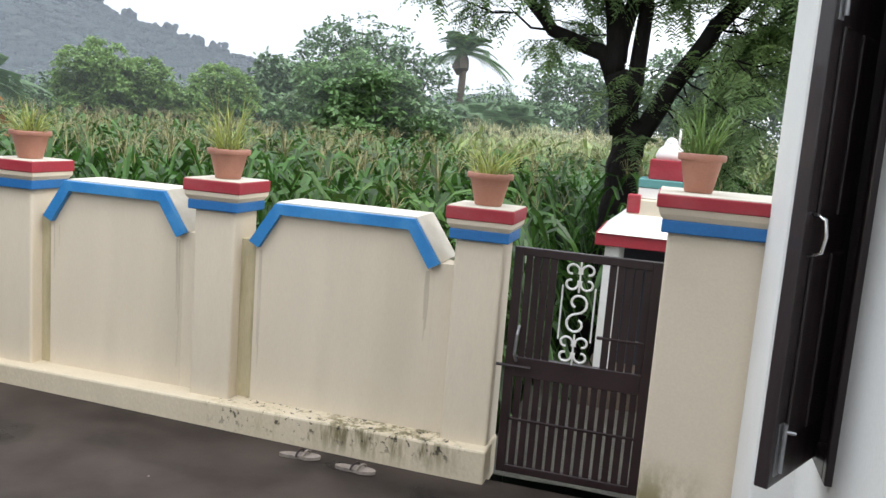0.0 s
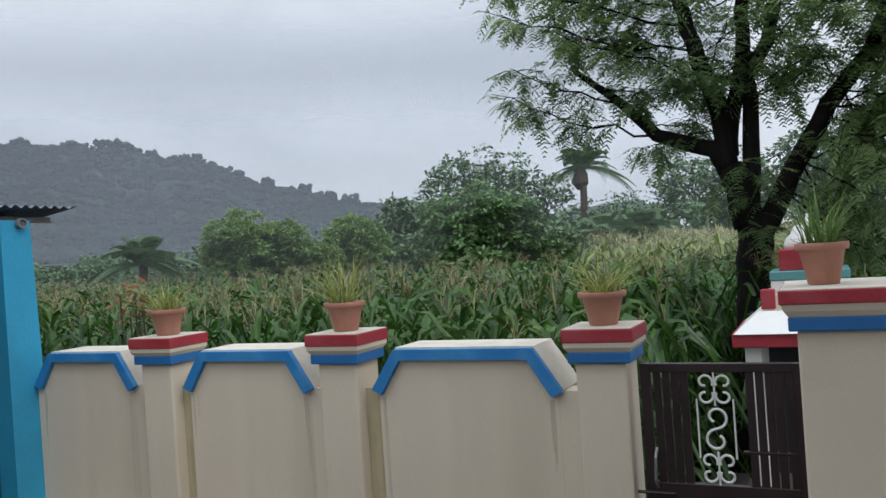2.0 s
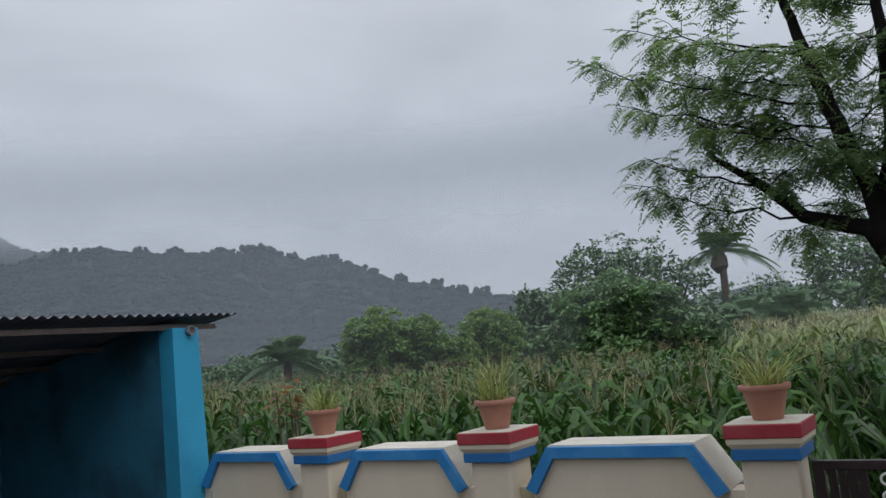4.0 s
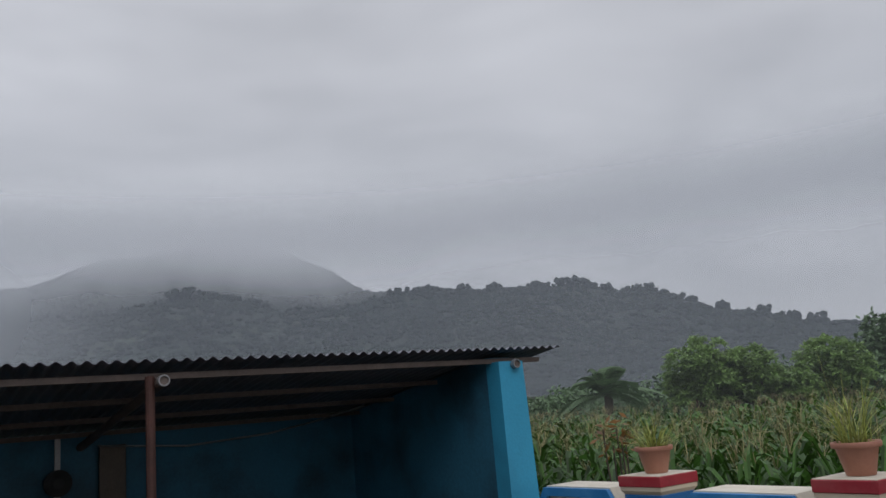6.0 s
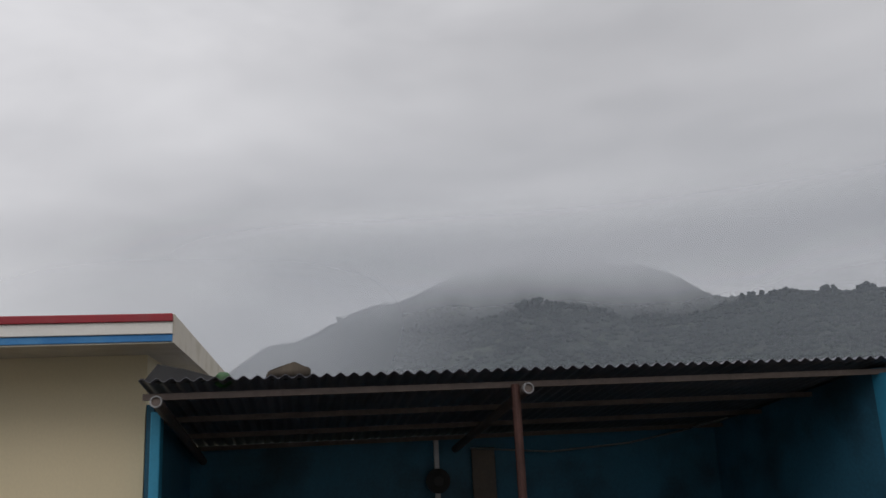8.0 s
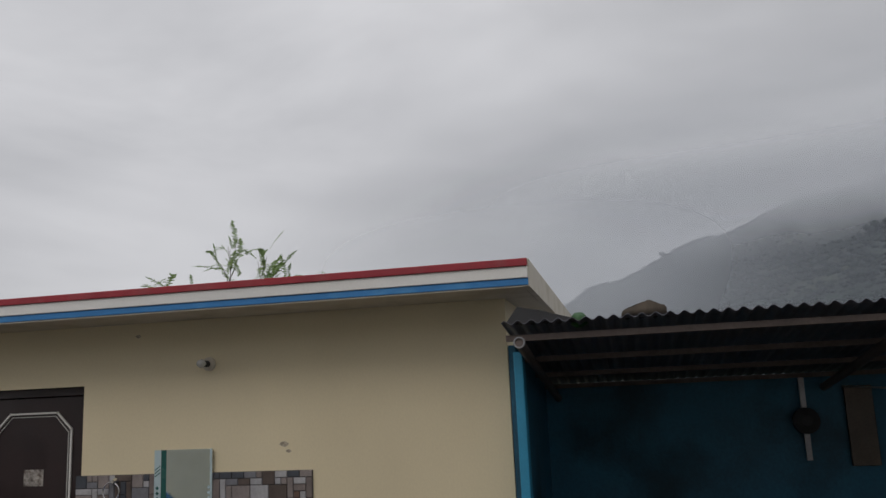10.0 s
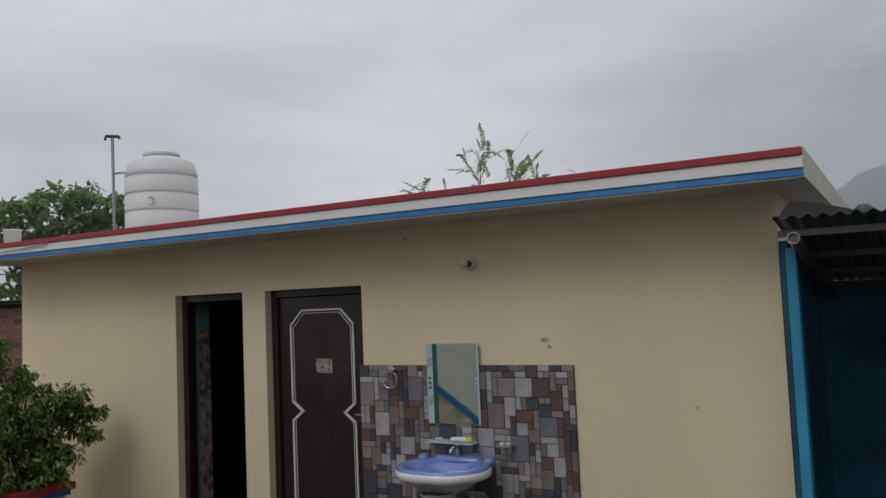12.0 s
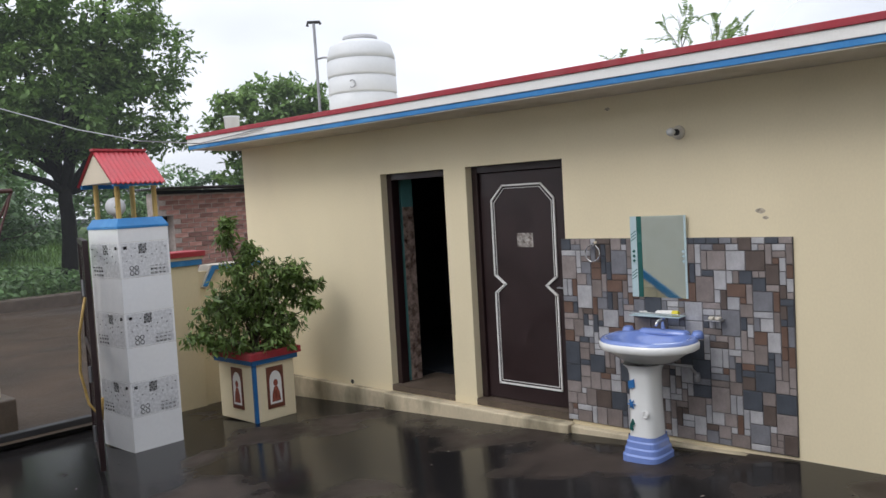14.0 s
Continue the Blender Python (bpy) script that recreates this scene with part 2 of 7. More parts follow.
def lathe(bm, prof, n=24, c=(0, 0, 0), sx=1.0, sy=1.0, closed=True):
    """Rings of (radius, height) round the z axis."""
    rings = [[bm.verts.new((c[0] + r * sx * math.cos(2 * math.pi * i / n), c[1] + r * sy * math.sin(2 * math.pi * i / n), c[2] + z)) for i in range(n)] for r, z in prof]
    for a, b in zip(rings, rings[1:]):
        for i in range(n):
            bm.faces.new((a[i], a[(i + 1) % n], b[(i + 1) % n], b[i]))
    if closed:
        bm.faces.new(rings[0][::-1])
        bm.faces.new(rings[-1])
    return bm


def tube(bm, pts, radii, n=8):
    """A round bar along points."""
    pts = [Vector(p) for p in pts]
    if not hasattr(radii, "__len__"):
        radii = [radii] * len(pts)
    rings, side = [], None
    for i, p in enumerate(pts):
        d = (pts[min(i + 1, len(pts) - 1)] - pts[max(i - 1, 0)]).normalized()
        if side is None:
            side = d.orthogonal().normalized()
        side = (side - d * side.dot(d)).normalized()
        up = d.cross(side)
        rings.append([bm.verts.new(p + radii[i] * (math.cos(2 * math.pi * k / n) * side + math.sin(2 * math.pi * k / n) * up)) for k in range(n)])
    for a, b in zip(rings, rings[1:]):
        for k in range(n):
            bm.faces.new((a[k], a[(k + 1) % n], b[(k + 1) % n], b[k]))
    bm.faces.new(rings[0][::-1])
    bm.faces.new(rings[-1])
    return bm


def quads_object(name, verts, material, per=4, smooth=False):
    """One mesh out of an array of quads, or of strips of them: verts is (n, 4, 3)."""
    v = np.asarray(verts, np.float32).reshape(-1, 3)
    n = len(v) // 4
    me = bpy.data.meshes.new(name)
    me.vertices.add(len(v))
    me.vertices.foreach_set("co", v.ravel())
    me.loops.add(4 * n)
    me.loops.foreach_set("vertex_index", np.arange(4 * n, dtype=np.int32))
    me.polygons.add(n)
    me.polygons.foreach_set("loop_start", np.arange(0, 4 * n, 4, dtype=np.int32))
    me.update(calc_edges=True)
    me.validate()
    me.materials.append(M[material] if isinstance(material, str) else material)
    return new(name, me)


# ---- ground and courtyard ----
def floor_z(x, y):
    """The courtyard falls towards its gate and rises a little towards the shed."""
    return -0.042 * max(0.0, -1.8 - y) + 0.02 * max(0.0, min(3.5, -0.8 - x)) * min(1.0, max(0.0, (y - 1.0) / 3.0))


bm = bmesh.new()
xs, ys = np.linspace(-8.0, 4.0, 25), np.linspace(-8.2, 4.3, 26)
grid = [[bm.verts.new((x, y, floor_z(x, y))) for x in xs] for y in ys]
for a, b in zip(grid, grid[1:]):
    for i in range(len(xs) - 1):
        bm.faces.new((a[i], a[i + 1], b[i + 1], b[i]))
structure("floor", bm, "floor", "dark wet concrete courtyard floor with rain puddles", True)

# ---- boundary wall towards the field ----
WY = 4.30            # front of the pillars
CAP = 0.335


def pillar(cx, w=0.24, front=WY, top=1.19, cap_z=1.288, cap=CAP, h=0.062, paint="cream"):
    """A cream gate pillar with a blue band and a red-edged cap slab."""
    cy = front + w / 2
    p = thing("pillar", "cream plastered pillar with red cap edge and blue band", "pillar", group="boundary pillars", m=Matrix.Translation((cx, cy, 0)))
    part("shaft", boxed(-w / 2, w / 2, -w / 2, w / 2, -0.05, top, 0.012), paint, p)
    a = w / 2 + 0.028
    part("blue_band", boxed(-a, a, -a, a, top, top + 0.052, 0.006), "dblue", p, "blue painted band")
    bm = bmesh.new()
    lathe(bm, [((a - 0.004) * 1.414, top + 0.052), ((a + 0.012) * 1.414, top + 0.075), ((cap / 2 - 0.006) * 1.414, cap_z)], 4)
    bmesh.ops.rotate(bm, verts=bm.verts[:], cent=(0, 0, 0), matrix=Matrix.Rotation(radians(45), 3, "Z"))
    part("moulding", bm, "cream", p)
    part("red_edge", boxed(-cap / 2, cap / 2, -cap / 2, cap / 2, cap_z, cap_z + h, 0.005), "red", p, "red painted slab edge")
    k = cap / 2 - 0.006
    part("slab_top", boxed(-k, k, -k, k, cap_z + h - 0.004, cap_z + h + 0.004, 0.002), "offwhite", p, "weathered white slab top")
    return p


PX = [-5.03, -3.53, -2.24, -0.80]
for x in PX[1:]:
    pillar(x)


def wall_panel(x0, x1, top=1.25, low=1.05, cut=0.12):
    """A wall bay with a hipped coping, whose front edge is a blue band, and a low link to the pillars on both sides."""
    p = thing("wall_bay", "cream boundary wall bay with blue-edged sloping coping", "wall", group="boundary wall bays", m=Matrix.Translation((x0, WY + 0.055, 0)))
    w, d = x1 - x0, 0.24
    c = cut + 0.005
    outline = [(0, -0.05), (w, -0.05), (w, low - 0.02), (w - c, top - 0.03), (c, top - 0.03), (0, low - 0.02)]
    part("wall", prism(bmesh.new(), outline, "y", 0.012, d), "cream", p)
    t = 0.050
    band_out = [(-0.028, low - 0.005), (c - 0.01, top + 0.006), (w - c + 0.01, top + 0.006), (w + 0.028, low - 0.005)]
    band_in = [(w + 0.028 - 0.055, low - 0.034), (w - c - 0.02, top - t), (c + 0.02, top - t), (-0.028 + 0.055, low - 0.034)]
    bm = bmesh.new()
    for i in range(3):
        quad = [band_out[i], band_out[i + 1], band_in[2 - i], band_in[3 - i]]
        prism(bm, quad, "y", -0.022, 0.011)
    bmesh.ops.remove_doubles(bm, verts=bm.verts[:], dist=0.0005)
    part("blue_band", bm, "blue", p, "sky-blue painted coping edge")
    bm = bmesh.new()
    cop_o = [(-0.030, low + 0.0), (c - 0.012, top + 0.014), (w - c + 0.012, top + 0.014), (w + 0.030, low + 0.0)]
    cop_i = [(w + 0.010, low - 0.03), (w - c, top - 0.028), (c, top - 0.028), (-0.010, low - 0.03)]
    for i in range(3):
        prism(bm, [cop_o[i], cop_o[i + 1], cop_i[2 - i], cop_i[3 - i]], "y", 0.0115, d + 0.06)
    part("coping", bm, "offwhite", p, "weathered off-white coping slab")
    return p


BAYS = [(-4.62, -3.78), (-3.335, -2.465), (-2.025, -1.03)]
for a, b in BAYS:
    wall_panel(a, b)
# low links between bays and pillars
for nm, mt, spans, lb in (("wall_north_link", "cream", ((-3.78, PX[1] - 0.12), (-2.465, PX[2] - 0.12), (-1.03, PX[3] - 0.12), (-4.9, -4.62)), "narrow cream links of the boundary wall"), ("wall_north", "algae", ((PX[1] + 0.12, -3.335), (PX[2] + 0.12, -2.025)), "narrow algae-stained links of the boundary wall")):
    bm = bmesh.new()
    for a, b in spans:
        box(bm, a, b, WY + (0.085 if mt == "algae" else 0.068), WY + 0.21, -0.05, 1.045)
    structure(nm, bm, mt, lb)
bm = bmesh.new()
box(bm, -4.9, -0.665, WY - 0.075, WY + 0.2, -0.05, 0.17, 0.012)
M["plinth_n"] = mat("peeling_cream_plinth", (0.62, 0.53, 0.39), 0.75, var=0.08, scale=3, fine=70, bump=0.25, tint=(0.42, 0.35, 0.23), tint_amt=0.4, tint_scale=3, stretch=(1, 1, 0.6))
stain(M["plinth_n"], (0.13, 0.11, 0.045), (-1.62, -1.45, -1.0, -0.72), (-0.02, 0.12), 7.0, (3.2, 3.2, 0.5), (0.42, 0.62))
stain(M["plinth_n"], (0.30, 0.25, 0.13), (-2.3, -2.1, -1.5, -1.3), (-0.02, 0.14), 6.0, (3.0, 3.0, 0.5), (0.50, 0.68), 0.7)
stain(M["plinth_n"], (0.035, 0.03, 0.02), (-2.25, -2.1, -0.9, -0.72), (0.0, 0.15), 26.0, (1.0, 1.0, 0.8), (0.575, 0.61), 0.95)
structure("plinth_north", bm, M["plinth_n"], "peeling cream plinth ledge along the boundary wall")

rs = random.Random(31)

# rain drips under the coping ends and pillar caps
M["drip"] = mat("grey_brown_rain_drip", (0.55, 0.475, 0.365), 0.8, var=0.1, scale=6, fine=60, bump=0.1, tint=(0.42, 0.36, 0.26), tint_amt=0.6, tint_scale=5, stretch=(4, 4, 0.5))
for k in range(15):
    a, b = BAYS[k % 3]
    x = rs.choice((a + 0.04, b - 0.03, b - 0.05)) + rs.uniform(-0.02, 0.02)
    w, top = rs.uniform(0.003, 0.010), (1.0 if min(x - a, b - x) < 0.09 else 1.185)
    ln = rs.uniform(0.12, 0.75) if top < 1.1 else rs.uniform(0.05, 0.3)
    structure("drip_stain", prism(bmesh.new(), [(x - w * 0.6, top), (x - w, top - ln * 0.4), (x - w * 0.3, top - ln), (x + w * 0.3, top - ln * 0.95), (x + w * 0.9, top - ln * 0.5), (x + w * 0.5, top)], "y", WY + 0.0657 - 0.00004 * k, WY + 0.0669), "drip", "thin brown rain drip on the cream wall")
# gate pillar beside the house
M["cream_moss"] = stain(mat("cream_wall_paint_with_moss", (0.66, 0.57, 0.44), 0.75, var=0.05, scale=1.2, fine=90, bump=0.12, bump_d=0.004, tint=(0.36, 0.31, 0.21), tint_amt=0.26), (0.20, 0.17, 0.06), (-0.5, -0.3, -0.1, 0.12), (0.50, 0.22), 5.0, (1.6, 1.6, 0.8), (0.42, 0.66))
gp = pillar(0.285, w=0.44, front=3.84, top=1.375, cap_z=1.475, cap=0.55, h=0.052, paint="cream_moss")
tagged(gp, "wide cream gate pillar with red cap edge and mossy foot")



# ---- gate ----
def gate():
    g = thing("metal_gate", "closed dark brown steel gate with white scroll ornament", "gate", Matrix.Translation((-0.635, WY + 0.08, 0.03)))
    w, h = 0.70, 1.145
    fr = bmesh.new()
    for a in ((0, 0.045, -0.015, 0.02, 0, h), (w - 0.045, w, -0.015, 0.02, 0, h), (0.045, w - 0.045, -0.015, 0.02, h - 0.04, h), (0.045, w - 0.045, -0.015, 0.02, 0, 0.04), (0.045, w - 0.045, -0.015, 0.02, 0.50, 0.60), (0.045, w - 0.045, -0.008, 0.012, 0.27, 0.285), (0.43, w - 0.045, -0.008, 0.012, 0.74, 0.755)):
        box(fr, *a, 0.003)
    part("gate_frame", fr, "brown", g)
    for i in range(13):
        x = 0.075 + i * 0.0465
        part("slat", boxed(x - 0.016, x + 0.016, -0.006, 0.012, 0.04, 0.50), "brown", g)
    for x in (0.075, 0.115, 0.155, 0.195, 0.475, 0.515, 0.555, 0.595, 0.64):
        part("slat", boxed(x - 0.017, x + 0.0165, -0.006, 0.012, 0.60, h - 0.04), "brown", g)
    # scroll ornament: two tall bars, an S in the middle and four curls at either end
    ob = bmesh.new()
    cx, z0, z1 = 0.325, 0.60, h - 0.04
    zm = (z0 + z1) / 2
    for x in (cx - 0.078, cx + 0.078):
        tube(ob, [(x, -0.012, z0 + 0.12), (x, -0.012, z1 - 0.12)], 0.0045, 6)
    def curl(px, pz, r, a0, a1, sgn, n=14):
        return [(px + sgn * (r * (1 - 0.55 * i / n)) * math.cos(a0 + (a1 - a0) * i / n), -0.012, pz + (r * (1 - 0.55 * i / n)) * math.sin(a0 + (a1 - a0) * i / n)) for i in range(n + 1)]
    for zc, up in ((z1 - 0.075, 1), (z0 + 0.075, -1)):
        for sgn in (1, -1):
            for r, dz in ((0.036, 0.032), (0.036, -0.032)):
                k = 1 if dz > 0 else -1
                tube(ob, curl(cx + sgn * 0.040, zc + dz, r, math.pi * (1.15), math.pi * (-0.55), sgn) if k > 0 else [(a, b, 2 * (zc + dz) - c) for a, b, c in curl(cx + sgn * 0.040, zc + dz, r, math.pi * 1.15, math.pi * -0.55, sgn)], 0.0058, 6)
        tube(ob, [(cx, -0.012, zc - 0.075), (cx, -0.012, zc + 0.075)], 0.005, 6)
    up_s = curl(cx, zm + 0.052, 0.052, -0.5 * math.pi, 1.35 * math.pi, 1)
    lo_s = [(2 * cx - a, b, 2 * zm - c) for a, b, c in up_s]
    tube(ob, up_s, 0.006, 6)
    tube(ob, lo_s, 0.006, 6)
    part("ornament", ob, "white", g, "white-painted wrought scroll ornament")
    part("handle", tube(bmesh.new(), [(0.055, -0.02, 0.58), (0.05, -0.05, 0.62), (0.055, -0.05, 0.72), (0.058, -0.02, 0.76)], 0.008), "galv", g, "bare steel pull handle")
    part("latch", tube(bmesh.new(), [(-0.04, -0.028, 0.555), (0.13, -0.028, 0.555)], 0.008), "brown", g)
    return g


gate()
bm = bmesh.new()
gx, gy = np.linspace(-0.78, 1.3, 9), np.linspace(WY + 0.22, 7.6, 12)
rows = [[bm.verts.new((x, y, -0.06 - 0.05 * (y - 4.5) + 0.012 * noise.noise((x * 2, y * 2, 4.0)))) for x in gx] for y in gy]
for a, b in zip(rows, rows[1:]):
    for i in range(len(gx) - 1):
        bm.faces.new((a[i], a[i + 1], b[i + 1], b[i]))
M["path"] = mat("wet_pale_gravel_path", (0.055, 0.05, 0.042), 0.5, var=0.45, scale=9, fine=45, bump=0.5, tint=(0.06, 0.06, 0.035), tint_amt=0.7, tint_scale=3)
structure("path", bm, "path", "wet pale gravel path behind the gate", True)


# ---- potted grass ----
def pot_profile(s):
    return [(0.078 * s, 0), (0.082 * s, 0.004), (0.118 * s, 0.155 * s / s), (0.122 * s, 0.158), (0.136 * s, 0.160), (0.140 * s, 0.166), (0.141 * s, 0.190), (0.136 * s, 0.194), (0.122 * s, 0.192), (0.114 * s, 0.165)]


def grass_quads(n, height, spread, rng, lean=1.0, r0=0.08, width=0.006):
    out = []
    for _ in range(n):
        a, r = rng.uniform(0, 2 * math.pi), r0 * math.sqrt(rng.random())
        p = np.array([r * math.cos(a), r * math.sin(a), 0.0])
        b = a + rng.uniform(-0.8, 0.8)
        hgt, sp = height * rng.uniform(0.25, 1.0) ** 1.2, spread * rng.uniform(0.1, 1.0) * lean
        if rng.random() < 0.10:
            hgt, sp = hgt * 1.35, sp * 1.3
        side = np.array([-math.sin(b), math.cos(b), 0.0]) * width * rng.uniform(0.6, 1.3)
        pts = []
        for k in range(5):
            u = k / 4
            pts.append(p + np.array([math.cos(b) * sp * u ** 1.6, math.sin(b) * sp * u ** 1.6, hgt * (u - 0.45 * u ** 3 * (sp / max(spread, 1e-3)))]))
        for k in range(4):
            wa, wb = (1 - k / 4) ** 0.6, (1 - (k + 1) / 4) ** 0.6
            out.append([pts[k] - side * wa, pts[k] + side * wa, pts[k + 1] + side * wb, pts[k + 1] - side * wb])
    return np.array(out)


M["grass_y"] = mat("yellow_green_grass_blades", (0.27, 0.30, 0.075), 0.6, var=0.2, scale=8, island=0.5, trans=0.3, bump=0)
M["grass_g"] = mat("green_grass_blades", (0.13, 0.21, 0.05), 0.6, var=0.2, scale=8, island=0.35, trans=0.3, bump=0)


def potted(x, y, z, s, seed, gmat, n, height, spread, label):
    rng = random.Random(seed)
    p = thing("plant_pot", label, "plant pot", Matrix.Translation((x, y, z)) @ Matrix.Rotation(rng.uniform(0, 6), 4, "Z") @ Matrix.Scale(0.82, 4), group="terracotta pots on pillars")
    part("pot", lathe(bmesh.new(), pot_profile(s), 28), "terracotta", p, smooth=True)
    part("soil", lathe(bmesh.new(), [(0.112 * s, 0.155), (0.11 * s, 0.172), (0.02, 0.18)], 16), "soil", p)
    q = grass_quads(n, height, spread, rng, r0=0.095 * s, width=0.0045)
    q[..., 2] += 0.165
    ob = quads_object("grass", q, gmat)
    ob.parent = p
    tagged(ob, "tuft of narrow grass blades")
    return p


CZ = 1.355
potted(PX[1] + 0.0, WY + 0.12, CZ, 1.0, 3, "grass_y", 120, 0.34, 0.50, "terracotta pot of yellow-green grass on a pillar cap")
potted(PX[2] + 0.0, WY + 0.12, CZ, 1.0, 5, "grass_y", 120, 0.50, 0.48, "terracotta pot of tall yellowing grass on a pillar cap")
potted(PX[3] + 0.0, WY + 0.12, CZ, 1.0, 8, "grass_y", 110, 0.36, 0.58, "terracotta pot of spreading grass on a pillar cap")
potted(0.165, 4.03, 1.532, 0.84, 11, "grass_g", 120, 0.40, 0.34, "terracotta pot of green grass on the gate pillar")


# ---- slippers ----
M["sandal"] = mat("worn_beige_sole", (0.24, 0.20, 0.17), 0.7, var=0.2, scale=15)


def slipper(x, y, rz):
    s = thing("slipper", "pale beige strap sandal lying on wet concrete", "sandal", Matrix.Translation((x, y, floor_z(x, y) + 0.002)) @ Matrix.Rotation(radians(rz), 4, "Z") @ Matrix.Scale(0.9, 4), group="pair of sandals")
    bm = bmesh.new()
    pts = []
    for i in range(20):
        a = 2 * math.pi * i / 20
        u = math.cos(a)
        wdt = 0.042 if u > 0 else 0.034
        pts.append((0.118 * u, wdt * math.sin(a) * (1 - 0.25 * math.exp(-((u + 0.15) / 0.3) ** 2))))
    prism(bm, pts, "z", 0, 0.018)
    part("sole", bm, "sandal", s, "pale worn sole")
    for k, (u, zh) in enumerate(((0.035, 0.024), (0.0, 0.028))):
        arc = [(u + 0.015 * math.cos(3.14 * i / 8), 0.038 * math.cos(math.pi * i / 8), 0.016 + zh * math.sin(math.pi * i / 8)) for i in range(9)]
        part("strap", tube(bmesh.new(), arc, 0.0065, 6), "brown" if k else "sandal", s)
    return s


slipper(-1.585, 4.10, 12)
slipper(-1.28, 4.085, 2)


# ---- tin-roofed blue shed ----
SX = -4.67
M["rust"] = mat("dull_rusty_steel", (0.115, 0.09, 0.08), 0.7, metal=0.2, var=0.25, scale=8, fine=60, bump=0.15)
M["tin"] = mat("weathered_grey_roofing_sheet", (0.15, 0.155, 0.185), 0.55, metal=0.2, var=0.2, scale=2.5, fine=30, bump=0.1, tint=(0.12, 0.10, 0.10), tint_amt=0.5, tint_scale=2)


def corrugated(x0, z0, x1, z1, y0, y1, pitch=0.076, amp=0.011, thick=0.003):
    """A corrugated sheet whose waves run from (x0, z0) to (x1, z1) and repeat along y."""
    bm = bmesh.new()
    n = int((y1 - y0) / pitch * 6)
    rows = []
    for dz in (0, -thick):
        for x, z in ((x0, z0), (x1, z1)):
            rows.append([bm.verts.new((x, y0 + (y1 - y0) * i / n, z + dz + amp * math.sin(2 * math.pi * (y1 - y0) * i / n / pitch))) for i in range(n + 1)])
    for a, b in ((0, 1), (2, 3), (0, 2), (1, 3)):
        for i in range(n):
            bm.faces.new((rows[a][i], rows[a][i + 1], rows[b][i + 1], rows[b][i]))
    return bm


# darker copy of the turquoise paint; the shed's inner shade is in its colour
M["turq_shade"] = mat("shade_darkened_blue_paint", (0.027, 0.138, 0.225), 0.7, var=0.2, scale=1.5, fine=40, bump=0.12, tint=(0.012, 0.035, 0.05), tint_amt=0.8, tint_scale=1.2)
shed = thing("shed", "open-fronted blue shed with a low corrugated tin roof", "shed", kind="structure")
part("roof", corrugated(SX + 0.02, 2.245, -7.25, 1.915, -0.37, 4.76), "tin", shed, "dark corrugated tin roofing")
part("wall", boxed(-7.15, -7.0, -0.42, 4.42, 0, 1.89), "turq_shade", shed, "blue back wall in a shade-darkened copy of the paint")
part("wall", prism(bmesh.new(), [(-4.67 - 0.14, 0), (-4.67 - 0.14, 2.19), (-7.0, 1.905), (-7.0, 0)], "y", 4.17, 4.38), "turq_shade", shed, "blue side wall in a shade-darkened copy of the paint")
part("wall", prism(bmesh.new(), [(-5.2, 0), (-5.2, 2.15), (-7.0, 1.92), (-7.0, 0)], "y", -0.415, -0.37), "turq_shade", shed)
part("column", prism(bmesh.new(), [(4.165, 0), (4.45, 0), (4.385, 2.15), (4.165, 2.15)], "x", -4.81, -4.655), "turq", shed, "bright blue corner column")
part("column", boxed(-5.18, -5.06, -0.368, -0.31, 0, 2.10, 0.008), "turq", shed)
part("post", tube(bmesh.new(), [(-4.72, 1.74, 0), (-4.72, 1.74, 2.16)], 0.026, 10), "iron", shed, "rusty red iron pipe post")
for x in (-4.76, -5.5, -6.2, -6.85):
    z = 2.19 - (SX - x) * (2.245 - 1.915) / 2.6
    part("purlin", boxed(x - 0.022, x + 0.022, -0.36, 4.62, z - 0.035, z), "rust", shed)
for y in (-0.27, 1.79, 4.3):
    part("rafter", tube(bmesh.new(), [(-4.62, y, 2.128), (-7.0, y, 1.80)], 0.03, 12), "rust", shed, "round pipe rafter")
    part("rafter_end", lathe(bmesh.new(), [(0.033, -0.03), (0.033, 0.006), (0.025, 0.006), (0.024, -0.02)], 14, closed=False), "galv", shed).matrix_basis = Matrix.Translation((-4.617, y, 2.128)) @ Matrix.Rotation(radians(90), 4, "Y")

# ---- pale yellow outhouse with two doors ----
FX = -5.20           # its front
Y0, Y1 = -7.70, -0.42
D1, D2, DT = (-5.47, -4.67), (-4.42, -3.44), 2.035
DB = 0.055
bm = bmesh.new()
for a, b, c, d in ((Y0, D1[0], -0.35, 2.45), (D1[1], D2[0], -0.35, 2.45), (D2[1], Y1, -0.35, 2.45), (D1[0], D1[1], DT, 2.45), (D2[0], D2[1], DT, 2.45), (D1[0], D1[1], -0.35, DB), (D2[0], D2[1], -0.35, DB)):
    box(bm, FX - 0.2, FX, a, b, c, d)
box(bm, -8.2, FX - 0.2, Y1 - 0.2, Y1, -0.35, 2.45)
box(bm, -8.2, FX - 0.2, Y0, Y0 + 0.2, -0.35, 2.45)
box(bm, -8.4, -8.2, Y0, Y1, -0.35, 2.45)
bmesh.ops.remove_doubles(bm, verts=bm.verts[:], dist=0.0005)
structure("wall_west", bm, "yellow", "pale yellow painted outhouse front wall with two doorways")
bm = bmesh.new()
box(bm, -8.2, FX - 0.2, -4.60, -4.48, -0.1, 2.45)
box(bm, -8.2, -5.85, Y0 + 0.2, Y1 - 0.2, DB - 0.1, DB)
